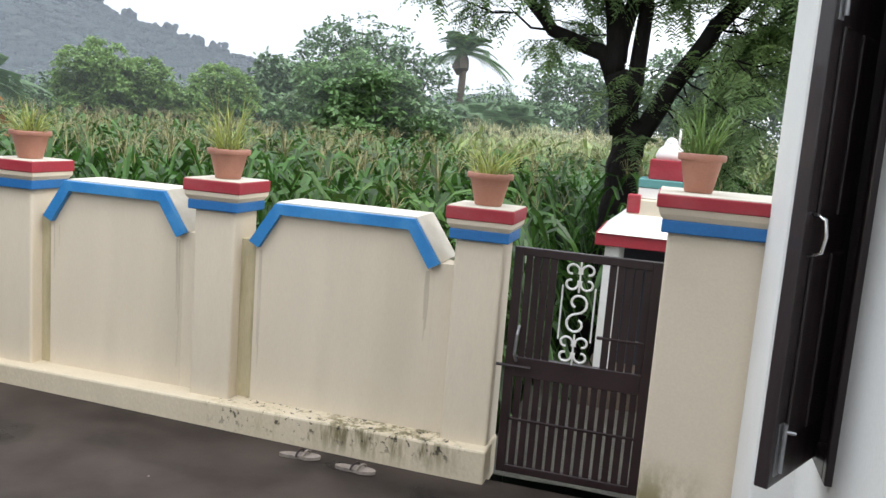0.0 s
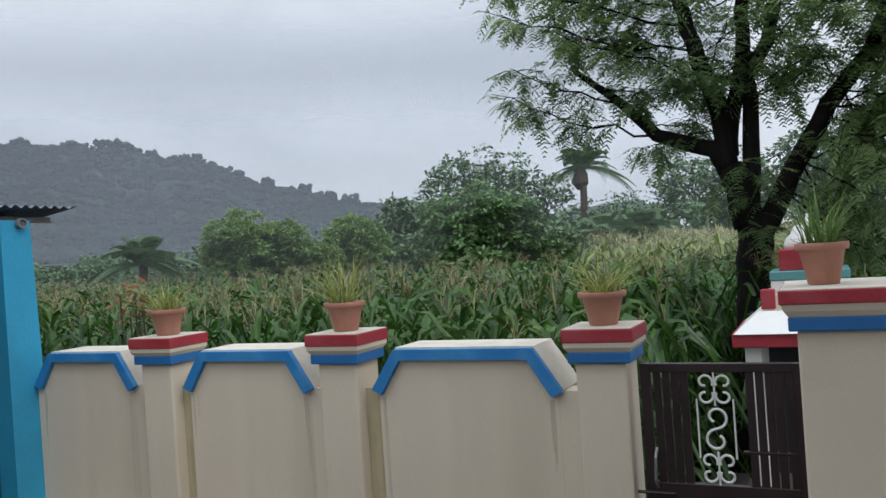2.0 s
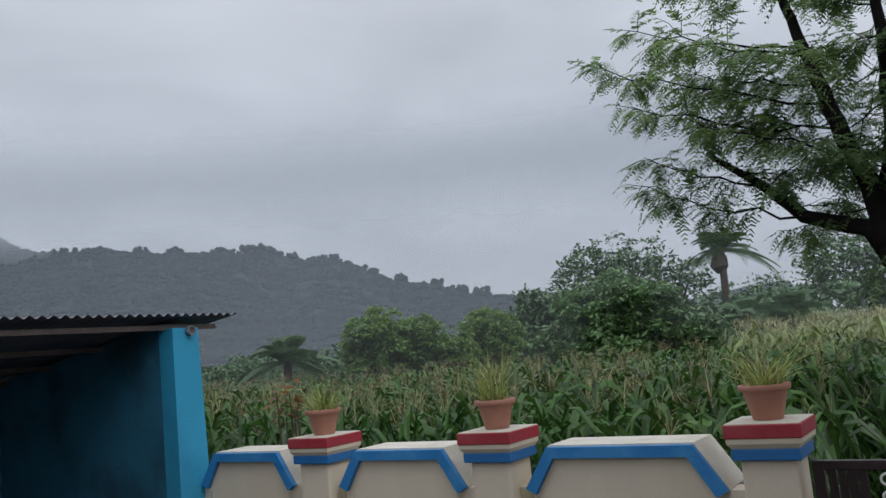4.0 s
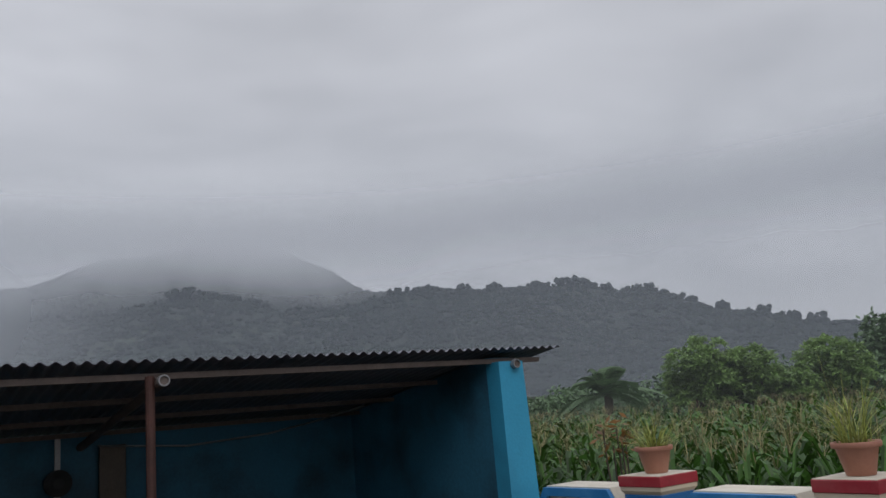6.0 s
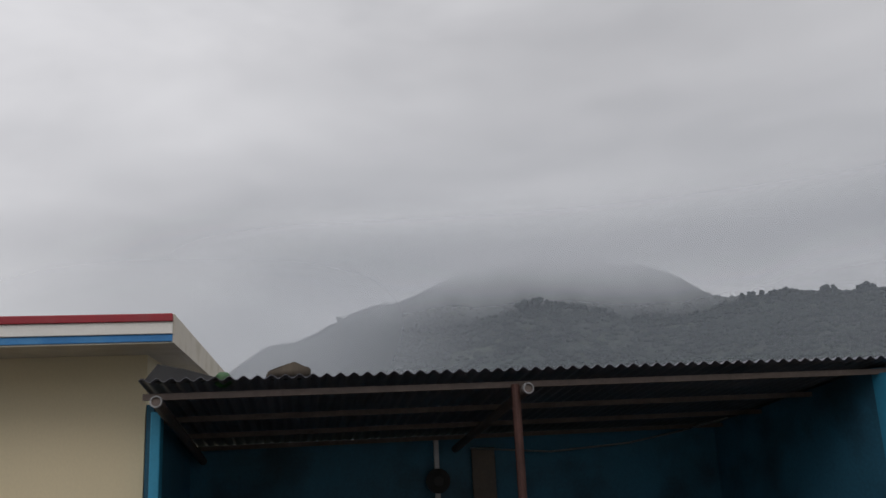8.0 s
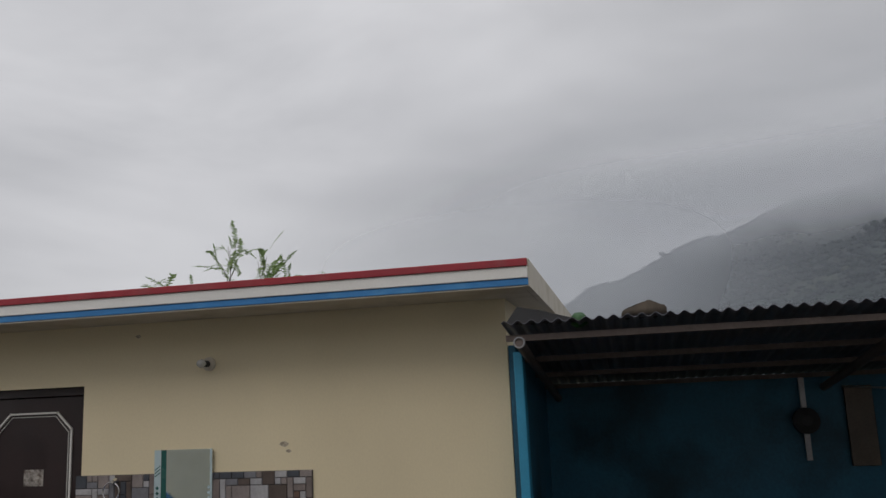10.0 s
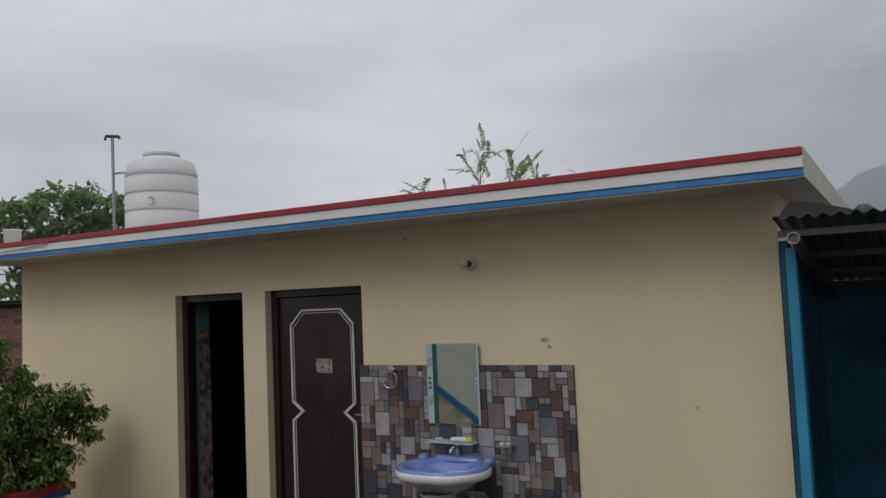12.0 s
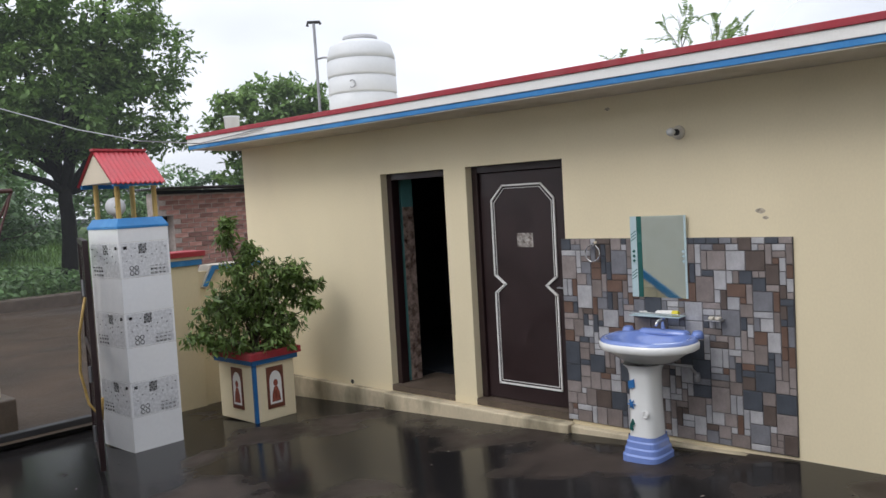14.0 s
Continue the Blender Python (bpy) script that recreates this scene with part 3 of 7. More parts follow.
# added lining; its near-black colour stands in for the room's shade
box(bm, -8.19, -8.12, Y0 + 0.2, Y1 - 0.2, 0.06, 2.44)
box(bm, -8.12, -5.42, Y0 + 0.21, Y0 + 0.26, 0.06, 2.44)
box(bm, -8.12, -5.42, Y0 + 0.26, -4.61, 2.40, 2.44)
structure("wall_inner", bm, "dark", "outhouse inner wall, floor and lining with the room's shade painted in")
bm = bmesh.new()
box(bm, FX + 0.002, FX + 0.075, Y0, D1[0] - 0.02, -0.4, -0.005, 0.01)
box(bm, FX + 0.002, FX + 0.075, D2[1] + 0.02, Y1, -0.4, -0.012, 0.01)
box(bm, FX + 0.002, FX + 0.11, D1[0] - 0.02, D2[1] + 0.02, -0.4, 0.0, 0.014)
structure("plinth_west", bm, "plinth", "stained cream plinth along the outhouse")
# roof slab with painted fascia
EX = -4.66
bm = bmesh.new()
box(bm, -8.6, EX - 0.03, -7.90, -0.235, 2.45, 2.60)
structure("roof_slab", bm, "offwhite", "weathered concrete roof slab of the outhouse")
for nm, z0, z1, xo, mt, lb in (("fascia_red", 2.568, 2.612, 0.0, "red", "red painted roof edge"), ("fascia_white", 2.500, 2.568, -0.012, "white", "white painted roof edge band"), ("fascia_blue", 2.458, 2.500, -0.022, "blue", "blue painted roof edge band")):
    bm = bmesh.new()
    box(bm, EX - 0.03, EX + xo, -7.93, -0.205, z0, z1, 0.004)
    structure(nm, bm, mt, lb)
bm = bmesh.new()
box(bm, -8.6, EX - 0.03, -0.234, -0.2, 2.452, 2.614)
structure("roof_edge", bm, "offwhite", "bare weathered roof slab end")

# ---- outhouse: doors, wash place, lamp ----
M["teal"] = mat("teal_green_paint", (0.10, 0.26, 0.25), 0.6, var=0.1, scale=3)
M["porcelain"] = mat("white_glazed_porcelain", (0.78, 0.78, 0.76), 0.12, var=0.02, scale=3, bump=0, coat=0.4, gloss_var=0.03)
M["porcelain_b"] = mat("lavender_blue_glazed_porcelain", (0.17, 0.245, 0.54), 0.14, var=0.05, scale=3, bump=0, coat=0.4, gloss_var=0.03)
M["paper"] = mat("torn_faded_paper", (0.36, 0.33, 0.30), 0.9, var=0.35, scale=25, fine=90, bump=0.2, tint=(0.10, 0.07, 0.06), tint_amt=0.9, tint_scale=30)
M["mirror"] = mat("mirror_glass", (0.62, 0.66, 0.58), 0.03, metal=1.0, var=0.0, bump=0, gloss_var=0.01)
M["frost"] = mat("frosted_pale_blue_glass", (0.45, 0.56, 0.58), 0.35, var=0.06, scale=8, bump=0)
M["dgreen"] = mat("dark_green_glass_strip", (0.02, 0.10, 0.085), 0.2, var=0.1, bump=0)
M["ytube"] = mat("yellow_plastic", (0.65, 0.55, 0.03), 0.4, var=0.05, bump=0)
M["rubber"] = mat("dark_grey_rubber", (0.03, 0.03, 0.032), 0.7, var=0.1, bump=0.1)
M["bulb"] = mat("frosted_glass_bulb", (0.6, 0.6, 0.58), 0.15, var=0.02, bump=0)
M["sill"] = mat("wet_brown_cement_sill", (0.10, 0.075, 0.055), 0.5, var=0.25, scale=6, bump=0.2)


def door_frame(parent, y0, y1, x):
    bm = bmesh.new()
    box(bm, x - 0.05, x + 0.045, y0, y0 + 0.06, DB, DT, 0.004)
    box(bm, x - 0.05, x + 0.045, y1 - 0.06, y1, DB, DT, 0.004)
    box(bm, x - 0.05, x + 0.045, y0 + 0.06, y1 - 0.06, DT - 0.06, DT, 0.004)
    return part("door_frame", bm, "brown", parent)


LX = FX - 0.12
door = thing("door_2", "closed dark brown door with a white notched moulding", "door", kind="structure")
door_frame(door, *D2, LX)
leaf = part("leaf", boxed(LX - 0.02, LX + 0.018, D2[0] + 0.063, D2[1] - 0.063, DB + 0.01, DT - 0.064, 0.003), "brown", door)
c, hw, zb, zt, zn = -3.915, 0.315, 0.20, 1.86, 1.04
path = [(-hw, zb), (hw, zb), (hw, zn - 0.075), (hw - 0.10, zn), (hw, zn + 0.075), (hw, zt - 0.12), (hw - 0.12, zt), (-hw + 0.12, zt), (-hw, zt - 0.12), (-hw, zn + 0.075), (-hw + 0.10, zn), (-hw, zn - 0.075)]
for inset, w, mt, lift in ((0.0, 0.013, "white", 0.012), (0.024, 0.004, "white", 0.008)):
    bm = bmesh.new()
    k = 1 - inset / hw
    loop = [Vector((LX + 0.018, c + a * k, (zb + zt) / 2 + (b - (zb + zt) / 2) * (1 - inset / 0.83))) for a, b in path]
    for a, b in zip(loop, loop[1:] + loop[:1]):
        d = (b - a).normalized()
        s = Vector((0, -d.z, d.y)) * w / 2
        v = [bm.verts.new(p + q + Vector((h, 0, 0))) for h in (-0.002, lift) for p, q in ((a - d * w * 0.4, -s), (b + d * w * 0.4, -s), (b + d * w * 0.4, s), (a - d * w * 0.4, s))]
        for q in ((0, 1, 2, 3), (4, 5, 6, 7), (0, 1, 5, 4), (1, 2, 6, 5), (2, 3, 7, 6), (3, 0, 4, 7)):
            bm.faces.new([v[i] for i in q])
    part("moulding", bm, mt, leaf, "white-painted notched moulding")
part("notice", boxed(LX + 0.018, LX + 0.021, -3.98, -3.82, 1.35, 1.465), "paper", leaf, "torn faded paper notice")
for z, ln in ((1.18, 0.16), (1.02, 0.05), (0.86, 0.10)):
    bm = bmesh.new()
    tube(bm, [(LX + 0.035, D2[1] - 0.085, z - ln / 2), (LX + 0.035, D2[1] - 0.085, z + ln / 2)], 0.008, 8)
    box(bm, LX + 0.018, LX + 0.026, D2[1] - 0.10, D2[1] - 0.07, z - ln / 2 + 0.005, z + ln / 2 - 0.005)
    part("bolt", bm, "galv", leaf, "steel door bolt")
part("handle", tube(bmesh.new(), [(LX + 0.02, D2[1] - 0.14, 1.03), (LX + 0.055, D2[1] - 0.14, 1.03), (LX + 0.055, D2[1] - 0.06, 1.03)], 0.007), "galv", leaf, "steel lever handle")
part("sill", boxed(FX - 0.2, FX + 0.008, D2[0] + 0.005, D2[1] - 0.005, DB - 0.05, DB + 0.004), "sill", door, "wet cement door sill")

door = thing("door_1", "open doorway with dark brown frame into a dark room", "doorway", kind="structure")
door_frame(door, *D1, LX)
part("sill", boxed(FX - 0.6, FX + 0.008, D1[0] + 0.005, D1[1] - 0.005, DB - 0.05, DB + 0.004), "sill", door, "worn wet cement door sill")
inner = structure("wall_return", boxed(-5.56, FX - 0.21, D1[0] - 0.07, D1[0] + 0.045, DB, 2.4), "teal", "teal painted inner wall of the outhouse")
M["wainscot"] = mat("patterned_brown_wall_tiles", (0.30, 0.22, 0.18), 0.3, var=0.5, scale=14, fine=40, bump=0.05, tint=(0.10, 0.06, 0.05), tint_amt=0.9, tint_scale=18)
structure("tiles_inner", boxed(-5.55, FX - 0.215, D1[0] + 0.046, D1[0] + 0.056, DB, 1.72), "wainscot", "patterned brown tile wainscot inside the doorway")


# stone-look tile panel behind the basin: pieces of many sizes
def stone_material():
    m = mat("stone_look_tiles", (1, 1, 1), 0.5, var=0.16, scale=18, fine=110, bump=0.25, bump_d=0.003)
    nt = m.node_tree
    info, ramp = nt.nodes.new("ShaderNodeObjectInfo"), nt.nodes.new("ShaderNodeValToRGB")
    ramp.color_ramp.interpolation = "CONSTANT"
    cols = [(0.0, (0.246, 0.209, 0.197)), (0.17, (0.164, 0.164, 0.180)), (0.31, (0.057, 0.064, 0.078)), (0.47, (0.328, 0.324, 0.336)), (0.58, (0.131, 0.078, 0.056)), (0.68, (0.189, 0.156, 0.143)), (0.80, (0.094, 0.070, 0.059)), (0.86, (0.385, 0.377, 0.385))]
    el = ramp.color_ramp.elements
    while len(el) < len(cols):
        el.new(0.5)
    for e, (p, c3) in zip(el, cols):
        e.position, e.color = p, (*c3, 1)
    nt.links.new(info.outputs["Random"], ramp.inputs["Fac"])
    for n in nt.nodes:
        if n.type == "RGB":
            for l in list(n.outputs[0].links):
                nt.links.new(ramp.outputs["Color"], l.to_socket)
    return m


M["stone"] = stone_material()
M["grout"] = mat("dark_grey_grout", (0.055, 0.05, 0.05), 0.7, var=0.2, scale=20)
TY0, TY1, TZ0, TZ1 = -3.472, -1.735, 0.02, 1.422
panel = structure("tile_panel", boxed(FX + 0.001, FX + 0.012, TY0, TY1, TZ0, TZ1), "grout", "wall panel of mixed grey and brown stone-look tiles")


# ---- wash basin ----
def basin():
    b = thing("wash_basin", "lavender-blue and white pedestal wash basin against stone tiles", "wash basin", Matrix.Translation((FX + 0.03, -2.60, -0.045)) @ Matrix.Diagonal((1.1, 0.92, 0.975, 1)))
    # local: x out of the wall, y along it
    bm = bmesh.new()
    def ring(sc, z, dx=0.0, n=36):
        out = []
        for i in range(n):
            a = 2 * math.pi * i / n
            cx, cy = math.cos(a), math.sin(a)
            x = 0.25 + dx + 0.235 * sc * (abs(cx) ** 0.75) * (1 if cx > 0 else -1)
            y = 0.335 * sc * (abs(cy) ** 0.8) * (1 if cy > 0 else -1) * (1 + 0.04 * math.cos(4 * a))
            out.append(bm.verts.new((max(x, 0.004), y, z)))
        return out
    rs = [ring(0.40, 0.665), ring(0.62, 0.69), ring(0.86, 0.745), ring(0.99, 0.775)]
    for p, q in zip(rs, rs[1:]):
        for i in range(len(p)):
            bm.faces.new((p[i], p[(i + 1) % len(p)], q[(i + 1) % len(p)], q[i]))
    bm.faces.new(rs[0][::-1])
    part("bowl_underside", bm, "porcelain", b, "white glazed underside", True)
    bm = bmesh.new()
    rs = [ring(0.985, 0.775), ring(1.03, 0.79), ring(1.02, 0.83), ring(0.96, 0.845), ring(0.84, 0.835, 0.015), ring(0.76, 0.80, 0.02), ring(0.55, 0.72, 0.02), ring(0.2, 0.70, 0.02)]
    for p, q in zip(rs, rs[1:]):
        for i in range(len(p)):
            bm.faces.new((p[i], p[(i + 1) % len(p)], q[(i + 1) % len(p)], q[i]))
    bm.faces.new(rs[-1])
    part("bowl", bm, "porcelain_b", b, "lavender-blue glazed bowl and rim", True)
    bm = bmesh.new()
    rs = [ring(1.02, 0.765), ring(1.055, 0.776), ring(1.055, 0.812), ring(1.028, 0.82)]
    for p, q in zip(rs, rs[1:]):
        for i in range(len(p)):
            bm.faces.new((p[i], p[(i + 1) % len(p)], q[(i + 1) % len(p)], q[i]))
    part("rim_line", bm, "porcelain", b, "white rim line", True)
    bm = bmesh.new()
    box(bm, 0.003, 0.085, -0.20, 0.20, 0.80, 0.862, 0.028)
    part("back_ledge", bm, "porcelain_b", b, "raised blue back ledge", True)
    for sgn in (-1, 1):
        part("scroll", lathe(bmesh.new(), [(0.005, 0.86), (0.03, 0.87), (0.042, 0.85), (0.045, 0.82)], 14, (0.075, sgn * 0.285, 0)), "porcelain_b", b, smooth=True)
    # pedestal
    bm = bmesh.new()
    sect = [(0.118, 0.17), (0.112, 0.30), (0.108, 0.45), (0.108, 0.60), (0.118, 0.64), (0.15, 0.675)]
    rings = []
    for r, z in sect:
        pts = []
        for i in range(20):
            a = 2 * math.pi * i / 20
            pts.append(bm.verts.new((0.30 + r * 0.88 * abs(math.cos(a)) ** 0.6 * (1 if math.cos(a) > 0 else -1), r * 0.92 * abs(math.sin(a)) ** 0.6 * (1 if math.sin(a) > 0 else -1), z)))
        rings.append(pts)
    for p, q in zip(rings, rings[1:]):
        for i in range(20):
            bm.faces.new((p[i], p[(i + 1) % 20], q[(i + 1) % 20], q[i]))
    part("pedestal", bm, "porcelain", b, "white glazed pedestal", True)
    bm = bmesh.new()
    rings = []
    for r, z in ((0.150, -0.02), (0.158, 0.0), (0.156, 0.05), (0.146, 0.062), (0.142, 0.095), (0.133, 0.105), (0.129, 0.14), (0.121, 0.15), (0.118, 0.18)):
        rings.append([bm.verts.new((0.30 + r * 0.9 * abs(math.cos(a)) ** 0.5 * (1 if math.cos(a) > 0 else -1), r * 0.98 * abs(math.sin(a)) ** 0.5 * (1 if math.sin(a) > 0 else -1), z)) for a in [2 * math.pi * i / 32 for i in range(32)]])
    for p, q in zip(rings, rings[1:]):
        for i in range(32):
            bm.faces.new((p[i], p[(i + 1) % 32], q[(i + 1) % 32], q[i]))
    part("foot", bm, "porcelain_b", b, "stepped blue glazed foot")
    pts = [(0.408, 0.058 + 0.028 * (1 - i / 30) * math.cos(i * 0.5), 0.34 + 0.028 * (1 - i / 30) * math.sin(i * 0.5)) for i in range(30)]
    part("swirl", tube(bmesh.new(), pts, 0.006, 6), "porcelain", b, smooth=True)
    part("sticker", prism(bmesh.new(), [(-0.075, 0.56), (-0.03, 0.575), (-0.025, 0.52), (-0.068, 0.505)], "x", 0.385, 0.404), "dblue", b, "dark blue diamond decal")
    bm = bmesh.new()
    for i in range(6):
        a = i * math.pi / 3
        prism(bm, [(-0.055 + 0.006 * math.cos(a + 1.57), 0.40 + 0.006 * math.sin(a + 1.57)), (-0.055 + 0.034 * math.cos(a), 0.40 + 0.034 * math.sin(a)), (-0.055 + 0.006 * math.cos(a - 1.57), 0.40 + 0.006 * math.sin(a - 1.57))], "x", 0.384, 0.404 + 0.0004 * i)
    part("sticker", bm, "dblue", b, "blue flower decal")
    part("sticker", prism(bmesh.new(), [(-0.07, 0.255), (-0.05, 0.30), (-0.03, 0.265), (-0.05, 0.25), (-0.045, 0.22), (-0.07, 0.22)], "x", 0.384, 0.408), "dgreen", b, "green leaf decal")
    tap = part("tap", tube(bmesh.new(), [(0.055, 0.0, 0.86), (0.055, 0.0, 0.915), (0.075, 0.0, 0.93), (0.13, 0.0, 0.925), (0.15, 0.0, 0.90)], [0.018, 0.016, 0.014, 0.011, 0.010], 10), "chrome", b, "chrome pillar tap", True)
    part("tap_head", lathe(bmesh.new(), [(0.02, 0.93), (0.022, 0.945), (0.012, 0.955)], 10, (0.055, 0, 0)), "chrome", tap)
    part("drain_pipe", tube(bmesh.new(), [(0.2, 0.09, 0.66), (0.16, 0.16, 0.64), (0.09, 0.22, 0.62), (0.03, 0.235, 0.56), (0.0, 0.235, 0.54)], 0.011, 8), "galv", b, "bent steel supply pipe", True)
    part("stop_valve", lathe(bmesh.new(), [(0.02, 0.50), (0.024, 0.53), (0.02, 0.56)], 10, (0.015, 0.235, 0)), "galv", b)
    return b


basin()


def mirror():
    y0, y1, z0, z1, x = -2.862, -2.436, 1.005, 1.578, FX + 0.026
    m = thing("wall_mirror", "rectangular wall mirror with etched frosted side strips", "mirror")
    part("glass", boxed(x - 0.006, x, y0, y1, z0, z1, 0.001), "mirror", m)
    part("strip", boxed(x, x + 0.002, y0, y0 + 0.05, z0, z1), "frost", m, "frosted pale strip")
    part("strip", boxed(x, x + 0.002, y0 + 0.05, y0 + 0.088, z0, z1), "dgreen", m, "dark green strip")
    part("strip", boxed(x, x + 0.002, y1 - 0.016, y1, z0, z1), "frost", m, "frosted pale strip")
    for zc in (z1 - 0.15, z0 + 0.15):
        for k in range(3):
            part("etched_line", prism(bmesh.new(), [(y0 + 0.004, zc - 0.028 + k * 0.022), (y0 + 0.045, zc + k * 0.022), (y0 + 0.045, zc + 0.006 + k * 0.022), (y0 + 0.004, zc - 0.022 + k * 0.022)], "x", x + 0.002, x + 0.0032), "dgreen", m)
    for k in range(3):
        for yc, mt in ((y0 + 0.024, "dgreen"), (y1 - 0.024, "frost")):
            zc = (z0 + z1) / 2 - 0.03 + 0.034 * k
            part("etched_diamond", prism(bmesh.new(), [(yc - 0.013, zc), (yc, zc + 0.013), (yc + 0.013, zc), (yc, zc - 0.013)], "x", x + 0.002, x + 0.0035), mt, m)
    part("backing", boxed(FX + 0.013, x - 0.0065, y0 + 0.01, y1 - 0.01, z0 + 0.01, z1 - 0.005), "rubber", m)


mirror()

shelf = thing("wall_shelf", "small glass wall shelf under the mirror", "shelf")
part("plate", boxed(FX + 0.013, FX + 0.125, -2.845, -2.465, 0.880, 0.887, 0.002), "frost", shelf)
part("rail", tube(bmesh.new(), [(FX + 0.02, -2.845, 0.905), (FX + 0.125, -2.845, 0.905), (FX + 0.125, -2.465, 0.905), (FX + 0.02, -2.465, 0.905)], 0.004, 6), "chrome", shelf)
tube_t = thing("toothpaste_tube", "yellow and white toothpaste tube on the glass shelf", "toothpaste")
part("body", lathe(bmesh.new(), [(0.004, 0), (0.016, 0.015), (0.019, 0.10), (0.02, 0.13)], 10), "white", tube_t).matrix_basis = Matrix.Translation((FX + 0.08, -2.66, 0.907)) @ Matrix.Rotation(radians(-90), 4, "X")
part("cap", lathe(bmesh.new(), [(0.020, 0), (0.019, 0.045)], 10), "ytube", tube_t, "yellow cap").matrix_basis = Matrix.Translation((FX + 0.08, -2.53, 0.907)) @ Matrix.Rotation(radians(-90), 4, "X")
for k, (ya, yb, mt) in enumerate(((-2.80, -2.64, "frost"), (-2.78, -2.66, "white"))):
    br = thing("toothbrush", "plastic toothbrush lying on the glass shelf", "toothbrush", group="toothbrushes")
    part("handle", tube(bmesh.new(), [(FX + 0.05 - 0.02 * k, ya, 0.893), (FX + 0.06, yb, 0.893)], 0.005, 6), mt, br)
    part("bristles", boxed(FX + 0.044 - 0.02 * k, FX + 0.054 - 0.02 * k, ya, ya + 0.025, 0.896, 0.906), "white", br)
dish = thing("soap_dish", "small chrome soap dish with two soap pieces", "soap dish")
part("tray", boxed(FX + 0.013, FX + 0.09, -2.30, -2.185, 0.868, 0.876, 0.003), "galv", dish)
for yc in (-2.265, -2.22):
    so = thing("soap", "pale bar of soap in a wall dish", "soap", Matrix.Translation((FX + 0.05, yc, 0.876)), group="soaps")
    part("bar", boxed(-0.02, 0.02, -0.017, 0.017, 0, 0.02, 0.006), "offwhite", so)
ring_t = thing("towel_ring", "chrome towel ring fixed on the tile panel", "towel ring")
part("ring", tube(bmesh.new(), [(FX + 0.045, -3.175 + 0.062 * math.sin(i * math.pi / 14), 1.315 - 0.062 * math.cos(i * math.pi / 14)) for i in range(29)], 0.005, 8), "chrome", ring_t, smooth=True)
part("mount", lathe(bmesh.new(), [(0.024, 0), (0.02, 0.02), (0.012, 0.05)], 14), "chrome", ring_t).matrix_basis = Matrix.Translation((FX + 0.012, -3.155, 1.385)) @ Matrix.Rotation(radians(90), 4, "Y")

lamp = thing("wall_lamp", "bare bulb in a white holder on the wall", "lamp", Matrix.Translation((FX, -2.475, 2.14)))
part("base", lathe(bmesh.new(), [(0.048, 0), (0.046, 0.018), (0.03, 0.03)], 16), "offwhite", lamp).matrix_basis = Matrix.Rotation(radians(90), 4, "Y")
part("holder", lathe(bmesh.new(), [(0.022, 0.03), (0.022, 0.065), (0.018, 0.07)], 12), "rubber", lamp).matrix_basis = Matrix.Rotation(radians(90), 4, "Y")
part("bulb", lathe(bmesh.new(), [(0.014, 0.07), (0.02, 0.085), (0.029, 0.11), (0.024, 0.135), (0.008, 0.146)], 14), "bulb", lamp, "unlit glass bulb", True).matrix_basis = Matrix.Rotation(radians(90), 4, "Y")
M["patch"] = mat("bare_plaster_patch", (0.42, 0.36, 0.27), 0.9, var=0.3, scale=30, bump=0.3)
for yc, zc, s in ((-1.93, 1.59, 0.03), (-1.90, 1.545, 0.018), (-0.95, 1.16, 0.012), (-3.02, 2.36, 0.02)):
    structure("plaster_patch", prism(bmesh.new(), [(yc + s * (1 + 0.4 * math.sin(5 * i)) * math.cos(i * 0.785), zc + 0.6 * s * math.sin(i * 0.785)) for i in range(8)], "x", FX + 0.0005, FX + 0.002), "patch", "chipped patch of bare plaster")
structure("weep_hole", lathe(bmesh.new(), [(0.022, 0), (0.022, 0.004)], 12), "rubber", "small dark drain hole in the plinth wall").matrix_basis = Matrix.Translation((FX + 0.0005, -6.05, 0.02)) @ Matrix.Rotation(radians(90), 4, "Y")

# ---- water tank on the outhouse roof ----
M["tankw"] = mat("white_polyethylene", (0.56, 0.57, 0.57), 0.5, var=0.04, scale=2, fine=40, bump=0.03, tint=(0.5, 0.5, 0.47), tint_amt=0.3, tint_scale=3)
M["tile_gl"] = mat("grey_plastic_lid", (0.46, 0.46, 0.46), 0.5, var=0.08)
tank = thing("water_tank", "white ribbed plastic water tank on the roof", "water tank", Matrix.Translation((-6.25, -6.80, 2.60)) @ Matrix.Diagonal((0.95, 0.95, 1.03, 1)))
prof = [(0.40, 0.0)]
for i in range(4):
    z = 0.02 + i * 0.185
    prof += [(0.405, z), (0.406, z + 0.01), (0.406, z + 0.158), (0.40, z + 0.161), (0.387, z + 0.166), (0.387, z + 0.176), (0.40, z + 0.182)]
prof += [(0.395, 0.80), (0.36, 0.90), (0.26, 0.95), (0.20, 0.965)]
part("body", lathe(bmesh.new(), prof, 40), "tankw", tank, smooth=True)
part("lid", lathe(bmesh.new(), [(0.205, 0.965), (0.21, 0.975), (0.205, 1.005), (0.19, 1.012), (0.02, 1.02)], 32), "tile_gl", tank, "grey-white screw lid", True)
part("emblem", tube(bmesh.new(), [(0.36 + 0.012, 0.17 + 0.05 * math.cos(i * 0.45) + 0.0012 * i, 0.46 + 0.04 * math.sin(i * 0.45)) for i in range(28)], 0.004, 5), "galv", tank, "grey moulded ring mark").matrix_basis = Matrix.Rotation(radians(5), 4, "Z")
vent = thing("vent_pipe", "grey vent pipe with a tee top beside the tank", "pipe", Matrix.Translation((-6.05, -7.33, 2.60)))
